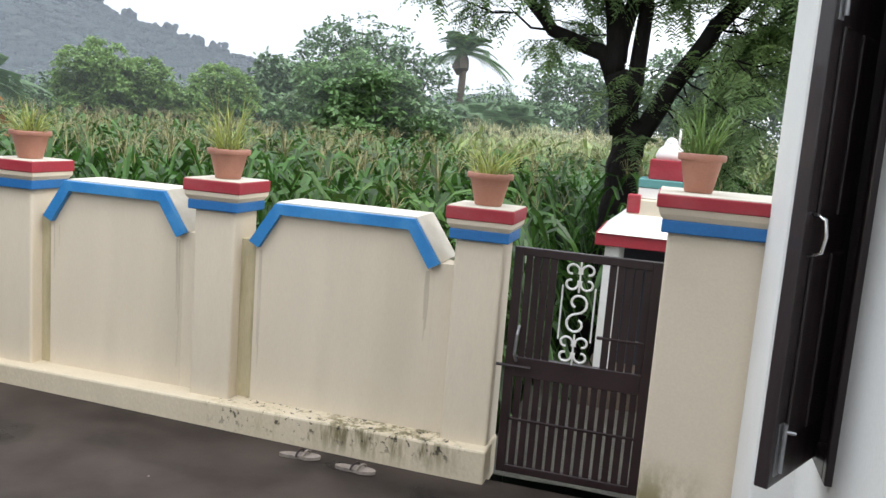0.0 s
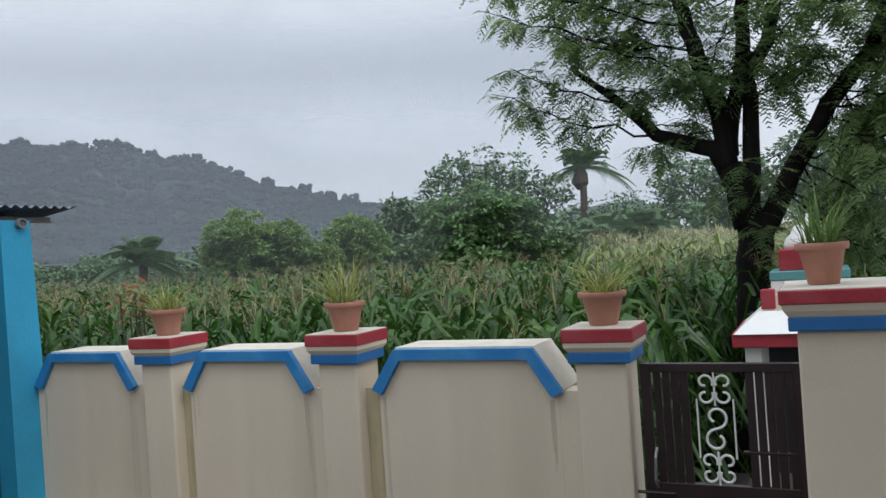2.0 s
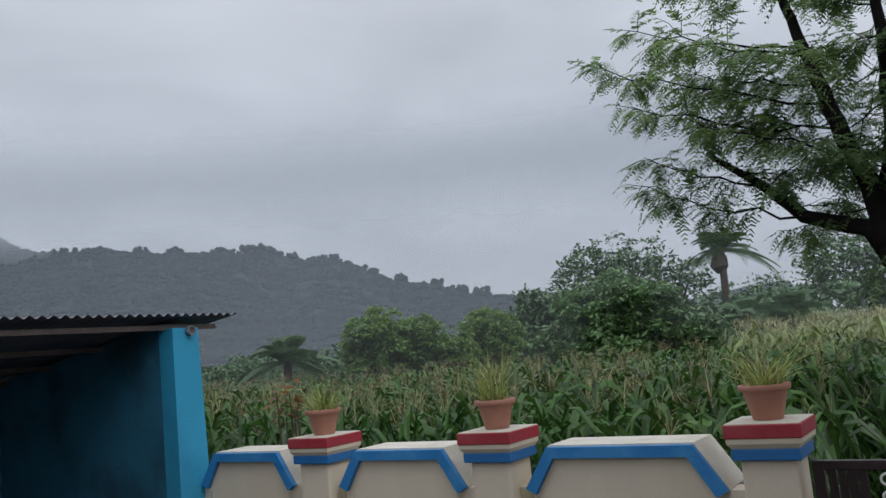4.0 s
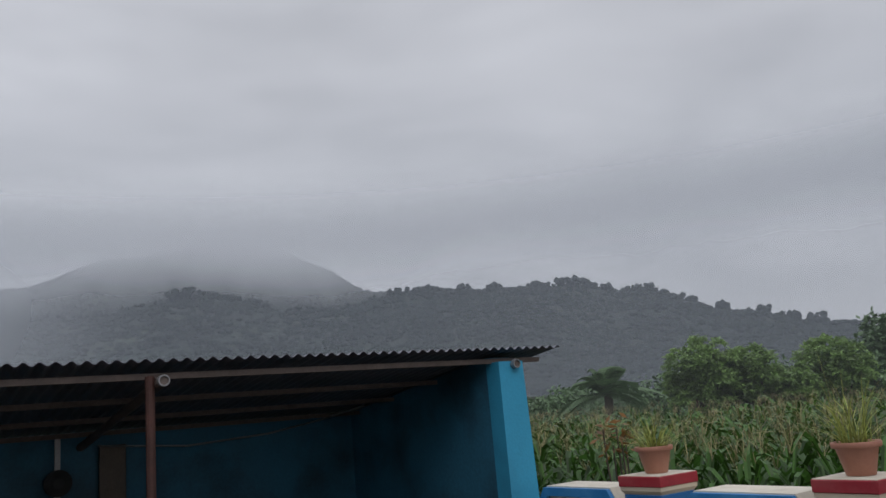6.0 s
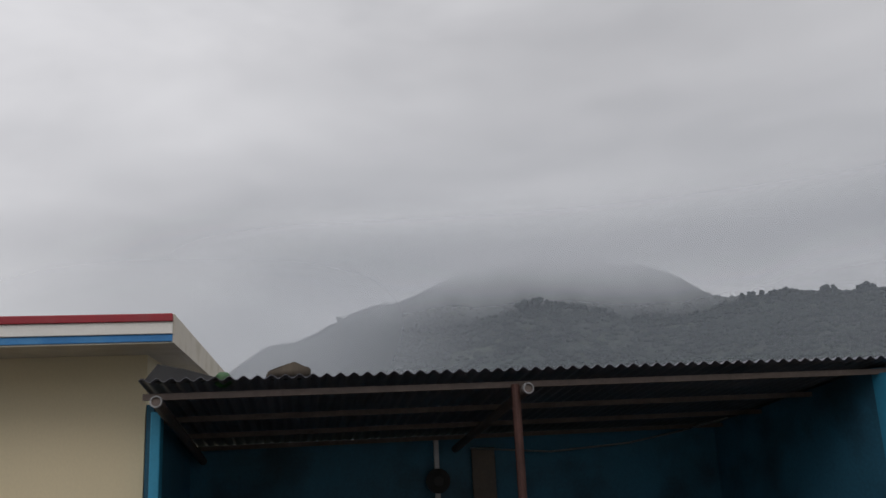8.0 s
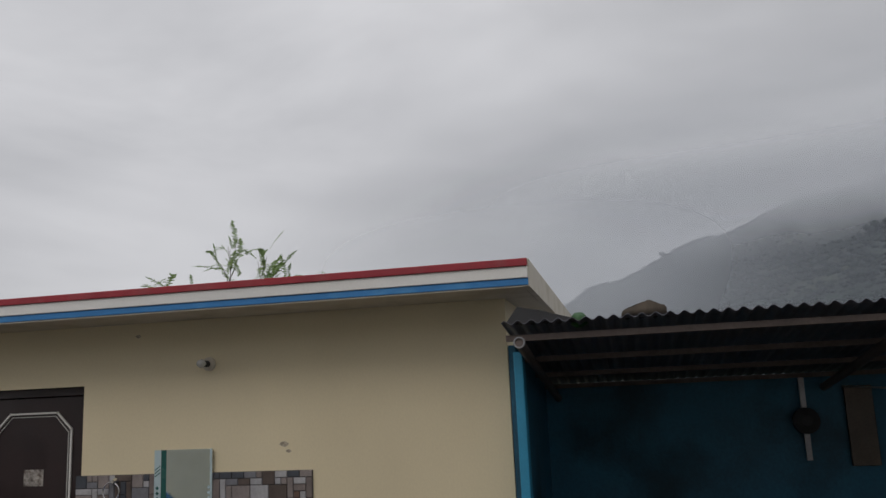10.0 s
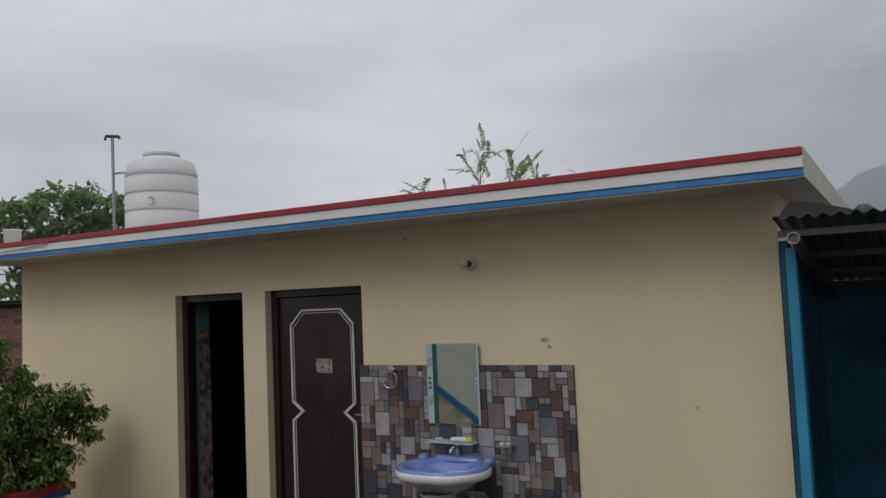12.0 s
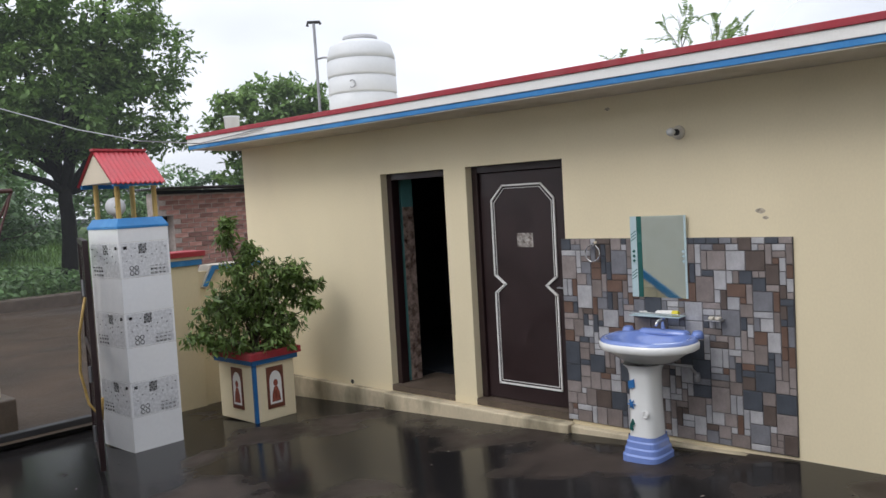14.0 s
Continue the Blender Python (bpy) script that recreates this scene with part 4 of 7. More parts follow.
part("riser", tube(bmesh.new(), [(0, 0, 0), (-0.01, -0.03, 1.27)], 0.017, 10), "galv", vent)
part("tee", tube(bmesh.new(), [(0.045, -0.08, 1.24), (0.04, -0.075, 1.285), (-0.06, 0.015, 1.285), (-0.065, 0.02, 1.26)], 0.018, 10), "rubber", vent, "dark tee cap")
part("branch", tube(bmesh.new(), [(0, 0.0, 0.86), (0, 0.12, 0.86), (-0.02, 0.25, 0.84)], 0.012, 8), "galv", vent)
pc = thing("roof_bucket", "small white plastic pail standing on the roof corner", "bucket", Matrix.Translation((-5.1, -7.70, 2.60)))
part("body", lathe(bmesh.new(), [(0.075, 0), (0.085, 0.19), (0.09, 0.195), (0.09, 0.21), (0.08, 0.21)], 18), "tankw", pc, smooth=True)

# ---- tulsi planter ----
M["pic_frame"] = mat("brown_picture_tile_border", (0.15, 0.05, 0.03), 0.4, var=0.3, scale=20, bump=0)
M["pic_red"] = mat("faded_red_print", (0.26, 0.07, 0.045), 0.45, var=0.4, scale=30, bump=0)
PZ = -0.19
pl = thing("planter", "cream square plastered planter with red rim and blue corners", "planter", Matrix.Translation((-4.40, -6.513, PZ)) @ Matrix.Diagonal((0.89, 0.85, 1, 1)))
part("box", boxed(-0.252, 0.252, -0.345, 0.345, 0, 0.56, 0.008), "yellow", pl, "cream plastered body with algae-stained foot")
part("corner_strip", boxed(0.222, 0.258, 0.315, 0.351, 0.0, 0.555), "dblue", pl, "blue painted corner")
part("blue_band", boxed(-0.285, 0.285, -0.378, 0.378, 0.545, 0.595, 0.004), "dblue", pl, "blue painted band")
bm = bmesh.new()
for a in ((-0.315, 0.315, 0.33, 0.41), (-0.315, 0.315, -0.41, -0.33), (0.235, 0.315, -0.33, 0.33), (-0.315, -0.235, -0.33, 0.33)):
    box(bm, *a, 0.595, 0.655)
part("rim", bm, "red", pl, "red painted rim")
part("soil", boxed(-0.235, 0.235, -0.33, 0.33, 0.58, 0.625), "soil", pl)


def picture(m):
    """A framed tile with an arch and plain shapes inside, on a plane whose front is +x."""
    fr = part("picture_tile", boxed(0, 0.008, -0.105, 0.105, 0.11, 0.50), "pic_frame", pl, "brown-framed decorative tile")
    bits = [part("arch", prism(bmesh.new(), [(-0.075, 0.15), (0.075, 0.15), (0.075, 0.36)] + [(0.075 * math.cos(a), 0.36 + 0.10 * math.sin(a)) for a in np.linspace(0.25, math.pi - 0.25, 8)] + [(-0.075, 0.36)], "x", 0.008, 0.010), "white", fr, "pale arch")]
    bits.append(part("motif", prism(bmesh.new(), [(-0.055, 0.17), (0.055, 0.17), (0.045, 0.25), (0.02, 0.31), (-0.02, 0.31), (-0.045, 0.25)], "x", 0.010, 0.0115), "pic_red", fr))
    bits.append(part("motif", prism(bmesh.new(), [(0.028 * math.cos(a), 0.345 + 0.034 * math.sin(a)) for a in np.linspace(0, 2 * math.pi, 13)[:-1]], "x", 0.010, 0.0115), "pic_red", fr))
    fr.matrix_basis = m
    return fr


picture(Matrix.Translation((0.253, 0.02, 0)))
picture(Matrix.Translation((0.0, 0.346, 0)) @ Matrix.Rotation(radians(90), 4, "Z"))

# ---- tiled pillar of the yard gate ----
M["tile_w"] = mat("white_glazed_wall_tiles", (0.84, 0.84, 0.84), 0.14, var=0.03, scale=2, fine=30, bump=0.02, coat=0.3, gloss_var=0.04)
M["tile_g"] = mat("pale_grey_printed_tile", (0.68, 0.68, 0.69), 0.16, var=0.16, scale=40, fine=110, bump=0, coat=0.3)
M["ink"] = mat("black_tile_print", (0.035, 0.033, 0.035), 0.2, var=0.3, scale=40, bump=0)
M["ochre"] = mat("ochre_yellow_paint", (0.50, 0.33, 0.10), 0.6, var=0.1, scale=6)
GX0, GX1, GY0, GY1, GZ = -3.475, -3.03, -6.95, -6.40, -0.20
gpil = thing("gate_pillar", "white tiled gate pillar with printed tile bands", "gate pillar", Matrix.Translation((-0.05, 0.022, 0)))
part("core", boxed(GX0 + 0.008, GX1 - 0.008, GY0, GY1 - 0.008, GZ, 1.68), "offwhite", gpil)
zs = [GZ, 0.10, 0.395, 0.685, 0.975, 1.268, 1.565, 1.68]
for k, (a, b) in enumerate(zip(zs, zs[1:])):
    for j, bx in enumerate(((GX0, GX1 - 0.0085, GY1 - 0.008, GY1, a + 0.001, b - 0.001), (GX1 - 0.008, GX1, GY0, GY1, a + 0.001, b - 0.001))):
        t = part("tile", boxed(*bx), "tile_w", gpil)
        if k % 2 == 1:
            # small printed squares and rings
            def stamp(u0, v0, du, dv, mt="ink"):
                u0, u1 = u0, u0 + du
                if j == 0:
                    part("print", boxed(GX1 - 0.009 - (u1) * 0.435, GX1 - 0.009 - u0 * 0.435, GY1, GY1 + 0.0012, a + v0 * (b - a), a + (v0 + dv) * (b - a)), mt, t)
                else:
                    part("print", boxed(GX1, GX1 + 0.0012, GY1 - 0.008 - u1 * 0.54, GY1 - 0.008 - u0 * 0.54, a + v0 * (b - a), a + (v0 + dv) * (b - a)), mt, t)
            stamp(0.02, 0.03, 0.94, 0.94, "tile_g")
            for q in range(8):
                stamp(0.36 + 0.042 * (q % 4), 0.66 + 0.14 * (q // 4) + 0.07 * (q % 2), 0.042, 0.07)
            for q in range(8):
                stamp(0.37 + 0.042 * (q % 4), 0.675 + 0.14 * (q // 4) + 0.07 * ((q + 1) % 2), 0.022, 0.04)
            stamp(0.06, 0.80, 0.07, 0.09)
            for q in range(4):
                stamp(0.58 + 0.085 * q, 0.06 + 0.0 * q, 0.05, 0.05)
                stamp(0.58 + 0.085 * q, 0.17, 0.05, 0.05)
                stamp(0.60 + 0.085 * q, 0.28, 0.05, 0.03)
            if j == 0:
                for u, v in ((0.20, 0.13), (0.30, 0.13), (0.20, 0.27), (0.30, 0.27)):
                    uc, vc = GX1 - 0.009 - u * 0.435, a + v * (b - a)
                    part("print", tube(bmesh.new(), [(uc + 0.017 * math.cos(q * 0.524), GY1 + 0.001, vc + 0.017 * math.sin(q * 0.524)) for q in range(13)], 0.0035, 5), "ink", t)
            for u, v in ((0.40, 0.42), (0.48, 0.52), (0.40, 0.56), (0.62, 0.60), (0.72, 0.72), (0.82, 0.60), (0.90, 0.80), (0.10, 0.45), (0.20, 0.60), (0.28, 0.80)):
                stamp(u, v, 0.028, 0.035)
bm = bmesh.new()
lathe(bm, [(0.707, 1.68), (0.707, 1.70), (0.60, 1.765)], 4)
bmesh.ops.rotate(bm, verts=bm.verts[:], cent=(0, 0, 0), matrix=Matrix.Rotation(radians(45), 3, "Z"))
for v in bm.verts:
    v.co.x, v.co.y = (GX0 + GX1) / 2 + v.co.x * 0.455, (GY0 + GY1) / 2 + v.co.y * 0.56
part("blue_cap", bm, "blue", gpil, "blue painted sloping cap")
for x in (GX0 + 0.06, GX1 - 0.06):
    for y in (GY0 + 0.08, GY1 - 0.08):
        part("post", tube(bmesh.new(), [(x, y, 1.75), (x, y, 2.06)], 0.021, 10), "ochre", gpil, "ochre yellow post")
xa, xb, yc = GX0 + 0.015, GX1 + 0.04, (GY0 + GY1) / 2
M["redtin"] = mat("red_painted_roof_sheet", (0.42, 0.045, 0.055), 0.5, var=0.1, scale=6, bump=0.05)
for sg in (1, -1):
    bm = bmesh.new()
    n, rows = 66, []
    for dz in (0, -0.012):
        for u in (0, 1):
            rows.append([bm.verts.new((xa + (xb - xa) * i / n, yc + sg * 0.325 * u, 2.345 - 0.285 * u + dz + 0.006 * math.sin(2 * math.pi * i / 6))) for i in range(n + 1)])
    for a, b in ((0, 1), (2, 3), (0, 2), (1, 3)):
        for i in range(n):
            bm.faces.new((rows[a][i], rows[a][i + 1], rows[b][i + 1], rows[b][i]))
    part("roof_sheet", bm, "redtin", gpil, "red corrugated roof slope")
part("ridge_cap", boxed(xa, xb, yc - 0.03, yc + 0.03, 2.338, 2.356), "redtin", gpil)
part("gable", prism(bmesh.new(), [(yc - 0.295, 2.065), (yc + 0.295, 2.065), (yc, 2.325)], "x", xa + 0.02, xb - 0.02), "cream", gpil, "cream gable block")
for sg in (1, -1):
    part("eave_band", boxed(xa + 0.02, xb - 0.02, yc + sg * 0.295 - 0.012, yc + sg * 0.295 + 0.012, 2.03, 2.066), "blue", gpil, "blue eave band")

# open leaf of the yard gate
yg = thing("yard_gate", "open dark brown steel yard gate leaf", "gate", Matrix.Translation((-3.0, -6.93, -0.18)) @ Matrix.Rotation(math.atan2(1.03, 0.40), 4, "Z"))
bm = bmesh.new()
for a in ((0, 0.05, 0.06, 1.80), (1.05, 1.10, 0.06, 1.80), (0.05, 1.05, 1.755, 1.80), (0.05, 1.05, 0.06, 0.11), (0.05, 1.05, 0.90, 0.95)):
    box(bm, a[0], a[1], -0.02, 0.02, a[2], a[3], 0.003)
part("gate_frame", bm, "brown", yg)
for i in range(11):
    part("slat", boxed(0.11 + i * 0.083, 0.145 + i * 0.083, -0.008, 0.008, 0.11, 1.755), "brown", yg)
for z in (0.35, 0.8, 1.45):
    part("bolt", tube(bmesh.new(), [(1.07, -0.035, z - 0.06), (1.07, -0.035, z + 0.06)], 0.012, 8), "galv", yg)
structure("gate_track", boxed(-3.35, 1.5, -7.86, -7.76, -0.35, -0.13, 0.01), "rubber", "dark steel gate threshold across the drive")

# low gate pier across the drive
pier = thing("gate_pier", "weathered cream gate pier on a mossy concrete block", "gate pier", Matrix.Translation((-2.40, -8.28, -0.22)))
part("footing", boxed(-0.36, 0.45, -0.28, 0.26, 0, 0.36, 0.02), "sill", pier, "mossy concrete footing block")
part("shaft", boxed(-0.26, 0.30, -0.24, 0.16, 0.355, 1.42, 0.015), "cream", pier, "cream plastered shaft with green stains")

# fallen petals and grit on the wet floor
rp = random.Random(44)
bits = []
for _ in range(60):
    x, y = rp.uniform(-4.6, -0.6), rp.uniform(-6.6, 3.9)
    a, r, z = rp.uniform(0, 6.28), rp.uniform(0.006, 0.018), floor_z(x, y) + 0.004
    bits.append([(x + r * math.cos(a + k * 1.571) * (1.0 if k % 2 else 0.55), y + r * math.sin(a + k * 1.571) * (1.0 if k % 2 else 0.55), z + 0.001 * k) for k in range(4)])
tagged(quads_object("floor_litter", np.array(bits), "sandal"), "small pale petals and grit on wet concrete", "litter", kind="stuff")

# south boundary wall beside the outhouse
bm = bmesh.new()
box(bm, -5.2, -4.42, -7.66, -7.52, -0.35, 1.16)
box(bm, -4.43, -4.10, -7.72, -7.48, -0.35, 1.24, 0.008)
box(bm, -4.10, -3.4, -7.62, -7.52, -0.35, 0.92)
structure("wall_south", bm, "yellow", "pale yellow boundary wall and pier by the drive")
structure("wall_south_band", boxed(-4.46, -4.07, -7.75, -7.45, 1.24, 1.30, 0.004), "blue", "blue painted band on the pier")
structure("wall_south_cap", boxed(-4.49, -4.04, -7.78, -7.42, 1.33, 1.385, 0.004), "red", "red painted pier cap")
structure("wall_south_cream", boxed(-4.47, -4.06, -7.76, -7.44, 1.30, 1.33), "cream", "cream moulding under the pier cap")
bm = bmesh.new()
prism(bm, [(-5.2, 1.16), (-4.62, 1.16), (-4.50, 0.98), (-4.46, 1.0), (-4.58, 1.22), (-5.2, 1.22)], "y", -7.70, -7.489)
structure("wall_south_coping", bm, "offwhite", "weathered coping of the yard wall")
bm = bmesh.new()
prism(bm, [(-5.2, 1.17), (-4.625, 1.17), (-4.515, 1.0), (-4.475, 1.01), (-4.595, 1.212), (-5.2, 1.212)], "y", -7.488, -7.474)
structure("wall_south_edge", bm, "blue", "blue painted coping edge of the yard wall")

# ---- neighbouring brick house ----
M["brick"] = mat("worn_pinkish_brick", (0.33, 0.17, 0.14), 0.85, var=0.2, scale=10, fine=60, bump=0.4, obj_rand=0.4, tint=(0.44, 0.34, 0.30), tint_amt=0.5, tint_scale=8)
M["mortar"] = mat("grey_mortar", (0.36, 0.31, 0.28), 0.9, var=0.2, scale=15, bump=0.3)
bh = thing("brick_house", "low brick outbuilding with a corrugated tin roof", "house", Matrix.Translation((-6.9, -12.2, -0.5)))
bm = bmesh.new()
box(bm, -5.0, 0.10, -0.35, 0.0, 0, 2.62)
box(bm, 0.10, 0.36, -0.35, 0.0, 2.25, 2.62)
part("wall", bm, "mortar", bh)
# flat near-black panel in place of the shade within the doorway
part("door", boxed(0.10, 0.36, -0.35, -0.2, 0, 2.25), "dark", bh, "doorway recess filled with a painted-shade panel")
part("roof", corrugated(0.48, 2.70, -5.2, 2.70, -0.8, 0.35), "tin", bh, "dark corrugated tin sheet")
part("beam", boxed(-5.0, 0.4, 0.0, 0.06, 2.60, 2.66), "dark", bh)
dishs = thing("satellite_dish", "white satellite dish beside the brick house", "satellite dish", Matrix.Translation((-5.58, -11.65, 0)))
part("bowl", lathe(bmesh.new(), [(0.02, 0.0), (0.12, 0.015), (0.20, 0.05), (0.205, 0.055), (0.02, 0.015)], 24, closed=False), "tile_gl", dishs, smooth=True).matrix_basis = Matrix.Translation((0, 0, 1.92)) @ Matrix.Scale(0.7, 4) @ Matrix.Rotation(radians(-75), 4, "X") @ Matrix.Rotation(radians(20), 4, "Y")
part("mast", tube(bmesh.new(), [(0, -0.03, -0.5), (0, -0.03, 1.9)], 0.025, 8), "galv", dishs)

# overhead cable
cable = thing("overhead_cable", "thin grey service cable sagging to the outhouse roof", "cable")
part("wire", tube(bmesh.new(), [(-3.0, -13.5, 4.1), (-3.3, -11.5, 3.5), (-3.5, -9.9, 3.08), (-3.62, -8.2, 2.68), (-3.85, -7.4, 2.50), (-4.62, -7.6, 2.50), (-4.655, -6.9, 2.535), (-4.655, -6.5, 2.56)], 0.006, 6), "galv", cable)

# climbing frame by the road
sw = thing("swing_frame", "dark steel climbing frame standing on the grass", "swing frame", Matrix.Translation((-4.25, -11.9, -0.25)) @ Matrix.Scale(1.05, 4))
part("top_bar", tube(bmesh.new(), [(0, 0, 2.35), (3.0, 0.2, 2.35)], 0.03, 8), "iron", sw)
for x0, x1 in ((0, 1.0), (3.0, 4.0)):
    part("leg", tube(bmesh.new(), [(x0, 0, 2.35), (x1, 0.4, -0.1)], 0.017, 8), "iron", sw)
    part("leg", tube(bmesh.new(), [(x0, 0, 2.35), (x1, -0.7, -0.1)], 0.017, 8), "iron", sw)
for k in range(4):
    part("rung", tube(bmesh.new(), [(0.816 - 0.204 * k, 0.33 - 0.08 * k, 0.35 + 0.5 * k), (0.816 - 0.204 * k, -0.57 + 0.14 * k, 0.35 + 0.5 * k)], 0.014, 6), "iron", sw)

# hose hanging on the gate
hose = thing("garden_hose", "ochre hose looped over the yard gate", "hose")
part("tube", tube(bmesh.new(), [(-2.66, -6.12, 1.18), (-2.63, -6.2, 0.9), (-2.62, -6.22, 0.6), (-2.65, -6.18, 0.35), (-2.72, -6.12, 0.22), (-2.70, -6.05, 0.4)], 0.011, 8), "ochre", hose, smooth=True)

# ---- the house beside the camera ----
M["wood_d"] = mat("dark_varnished_wood", (0.018, 0.011, 0.012), 0.4, var=0.3, scale=3, fine=40, bump=0.12, coat=0.3, stretch=(6, 6, 0.6))
HX = 0.56
bm = bmesh.new()
box(bm, HX, HX + 0.2, -9.0, 2.77, -0.35, 3.6)
box(bm, HX, HX + 0.2, 3.02, 3.30, 0, 3.6)
box(bm, HX, HX + 0.2, 2.77, 3.02, 0, 0.85)
box(bm, HX, HX + 0.2, 2.77, 3.02, 2.75, 3.6)
box(bm, 0.428, HX + 0.2, 3.30, 3.82, 0, 3.6, 0.01)
box(bm, HX + 0.2, 5.0, 3.1, 3.3, 0, 3.6)
box(bm, HX + 0.2, 5.0, -9.0, -8.8, -0.35, 3.6)
box(bm, 4.8, 5.0, -8.8, 3.1, -0.35, 3.6)
structure("wall_east", bm, "white", "white painted wall of the house with a window")
structure("roof_house", boxed(0.45, 5.1, -9.1, 3.9, 3.6, 3.75), "offwhite", "flat concrete roof of the house")
# indoor shade is put into this floor's colour
structure("floor_house", boxed(HX + 0.2, 4.8, -8.8, 3.1, 0.1, 0.2), "dark", "house floor painted dark for the shade indoors")
win = thing("window_1", "dark brown wooden window with an open shutter leaf", "window", kind="structure")
bm = bmesh.new()
for a in ((2.77, 2.81, 0.85, 2.75), (2.96, 3.02, 0.85, 2.75), (2.81, 2.96, 2.69, 2.75), (2.81, 2.96, 0.85, 0.91)):
    box(bm, HX - 0.02, HX + 0.09, a[0], a[1], a[2], a[3], 0.005)
part("window_frame", bm, "wood_d", win)
part("inner_leaf", boxed(HX + 0.03, HX + 0.06, 2.81, 2.96, 0.91, 2.69, 0.004), "wood_d", win)
sh = part("shutter", boxed(-0.018, 0.018, -0.375, 0, 0, 1.86, 0.004), "wood_d", win, "open panelled wooden shutter leaf")
sh.matrix_basis = Matrix.Translation((HX - 0.025, 2.965, 0.87)) @ Matrix.Rotation(radians(-27), 4, "Z")
for z0, z1 in ((0.12, 0.60), (0.70, 1.16), (1.26, 1.74)):
    for y0, y1 in ((-0.31, -0.20), (-0.16, -0.06)):
        part("shutter_panel", boxed(0.017, 0.026, y0, y1, z0, z1, 0.006), "wood_d", sh)
part("shutter_handle", tube(bmesh.new(), [(0.018, -0.33, 0.60), (0.05, -0.33, 0.615), (0.056, -0.33, 0.655), (0.05, -0.33, 0.695), (0.018, -0.33, 0.71)], 0.0055, 8), "chrome", sh, "chrome pull handle", True)
for z in (0.10, 1.24):
    bm = bmesh.new()
    box(bm, 0.017, 0.022, -0.352, -0.322, z - 0.07, z + 0.07)
    tube(bm, [(0.03, -0.337, z - 0.06), (0.03, -0.337, z + 0.07)], 0.006, 8)
    tube(bm, [(0.03, -0.337, z + 0.05), (0.055, -0.33, z + 0.05)], 0.005, 6)
    part("shutter_bolt", bm, "galv", sh, "steel tower bolt")

stair = thing("outside_stair", "cream outside stair with a blue painted edge", "stair", kind="structure")
steps = [(-5.1, -0.2)]
for k in range(7):
    steps += [(-5.1 - 0.26 * k, -0.02 + 0.18 * k), (-5.1 - 0.26 * (k + 1), -0.02 + 0.18 * k)]
steps += [(-6.92, -0.3)]
part("steps", prism(bmesh.new(), steps, "x", 0.26, HX), "cream", stair)
part("edge_band", prism(bmesh.new(), [(-5.1, 0.10), (-6.92, 1.36), (-6.92, 1.24), (-5.1, -0.02)], "x", 0.225, 0.258), "blue", stair, "blue painted stair edge")

# ---- wayside shrine behind the gate ----
shr = thing("shrine", "small red and white wayside shrine with tiered roof", "shrine", Matrix.Translation((0.07, 6.6, -0.5)))
part("plinth", boxed(-0.48, 0.48, -0.45, 0.45, 0, 0.5), "sill", shr, "wet brown cement plinth")
for sx in (-0.36, 0.36):
    for sy in (-0.34, 0.34):
        part("post", boxed(sx - 0.05, sx + 0.05, sy - 0.05, sy + 0.05, 0.5, 1.5), "white", shr, "white square post")
# wall colour carries the shade beneath the slab
part("back_wall", boxed(-0.31, 0.31, 0.28, 0.34, 0.5, 1.5), "dark", shr, "back wall with the shade under the slab painted in")
part("slab_edge", boxed(-0.48, 0.48, -0.45, 0.45, 1.50, 1.59, 0.006), "red", shr, "red slab edge")
bm = bmesh.new()
lathe(bm, [(0.66, 1.588), (0.45, 1.72)], 4)
bmesh.ops.rotate(bm, verts=bm.verts[:], cent=(0, 0, 0), matrix=Matrix.Rotation(radians(45), 3, "Z"))
part("slab_top", bm, "white", shr, "white sloping slab top")
part("tier", boxed(-0.29, 0.29, -0.29, 0.29, 1.715, 1.83, 0.01), "cream", shr)
part("tier_corner", boxed(-0.30, -0.21, -0.30, -0.21, 1.73, 1.86, 0.01), "red", shr)
part("tier", boxed(-0.235, 0.235, -0.24, 0.24, 1.83, 1.91, 0.008), "white", shr)
part("tier", boxed(-0.24, 0.24, -0.245, 0.245, 1.91, 1.97, 0.006), "teal", shr, "turquoise tier")
part("tier", boxed(-0.18, 0.18, -0.18, 0.18, 1.97, 2.11, 0.006), "red", shr, "red top block")
st = thing("statue", "small white rounded statue on the shrine top", "statue", Matrix.Translation((0.02, 6.6, 1.61)) @ Matrix.Scale(0.5, 4))
bm = bmesh.new()
lathe(bm, [(0.16, 0), (0.17, 0.06), (0.14, 0.15), (0.09, 0.20), (0.075, 0.25), (0.05, 0.30), (0.01, 0.32)], 16, sx=1.2, sy=0.8)
tube(bm, [(0.10, 0, 0.1), (0.11, 0, 0.46)], 0.018, 8)
part("figure", bm, "white", st, smooth=True)

# ---- field, trees and hills ----
M["earth"] = mat("field_earth_and_weeds", (0.06, 0.06, 0.025), 0.95, var=0.3, scale=0.8, fine=12, bump=0.5, bump_d=0.05, tint=(0.05, 0.09, 0.02), tint_amt=0.9, tint_scale=0.3)
M["corn"] = mat("maize_leaves", (0.048, 0.112, 0.02), 0.40, spec=0.4, var=0.25, scale=0.5, fine=20, island=0.6, trans=0.3, bump=0, tint=(0.075, 0.11, 0.03), tint_amt=0.6, tint_scale=0.25)
M["tassel"] = mat("dry_maize_tassels", (0.24, 0.215, 0.10), 0.8, var=0.2, scale=1, island=0.35, bump=0)
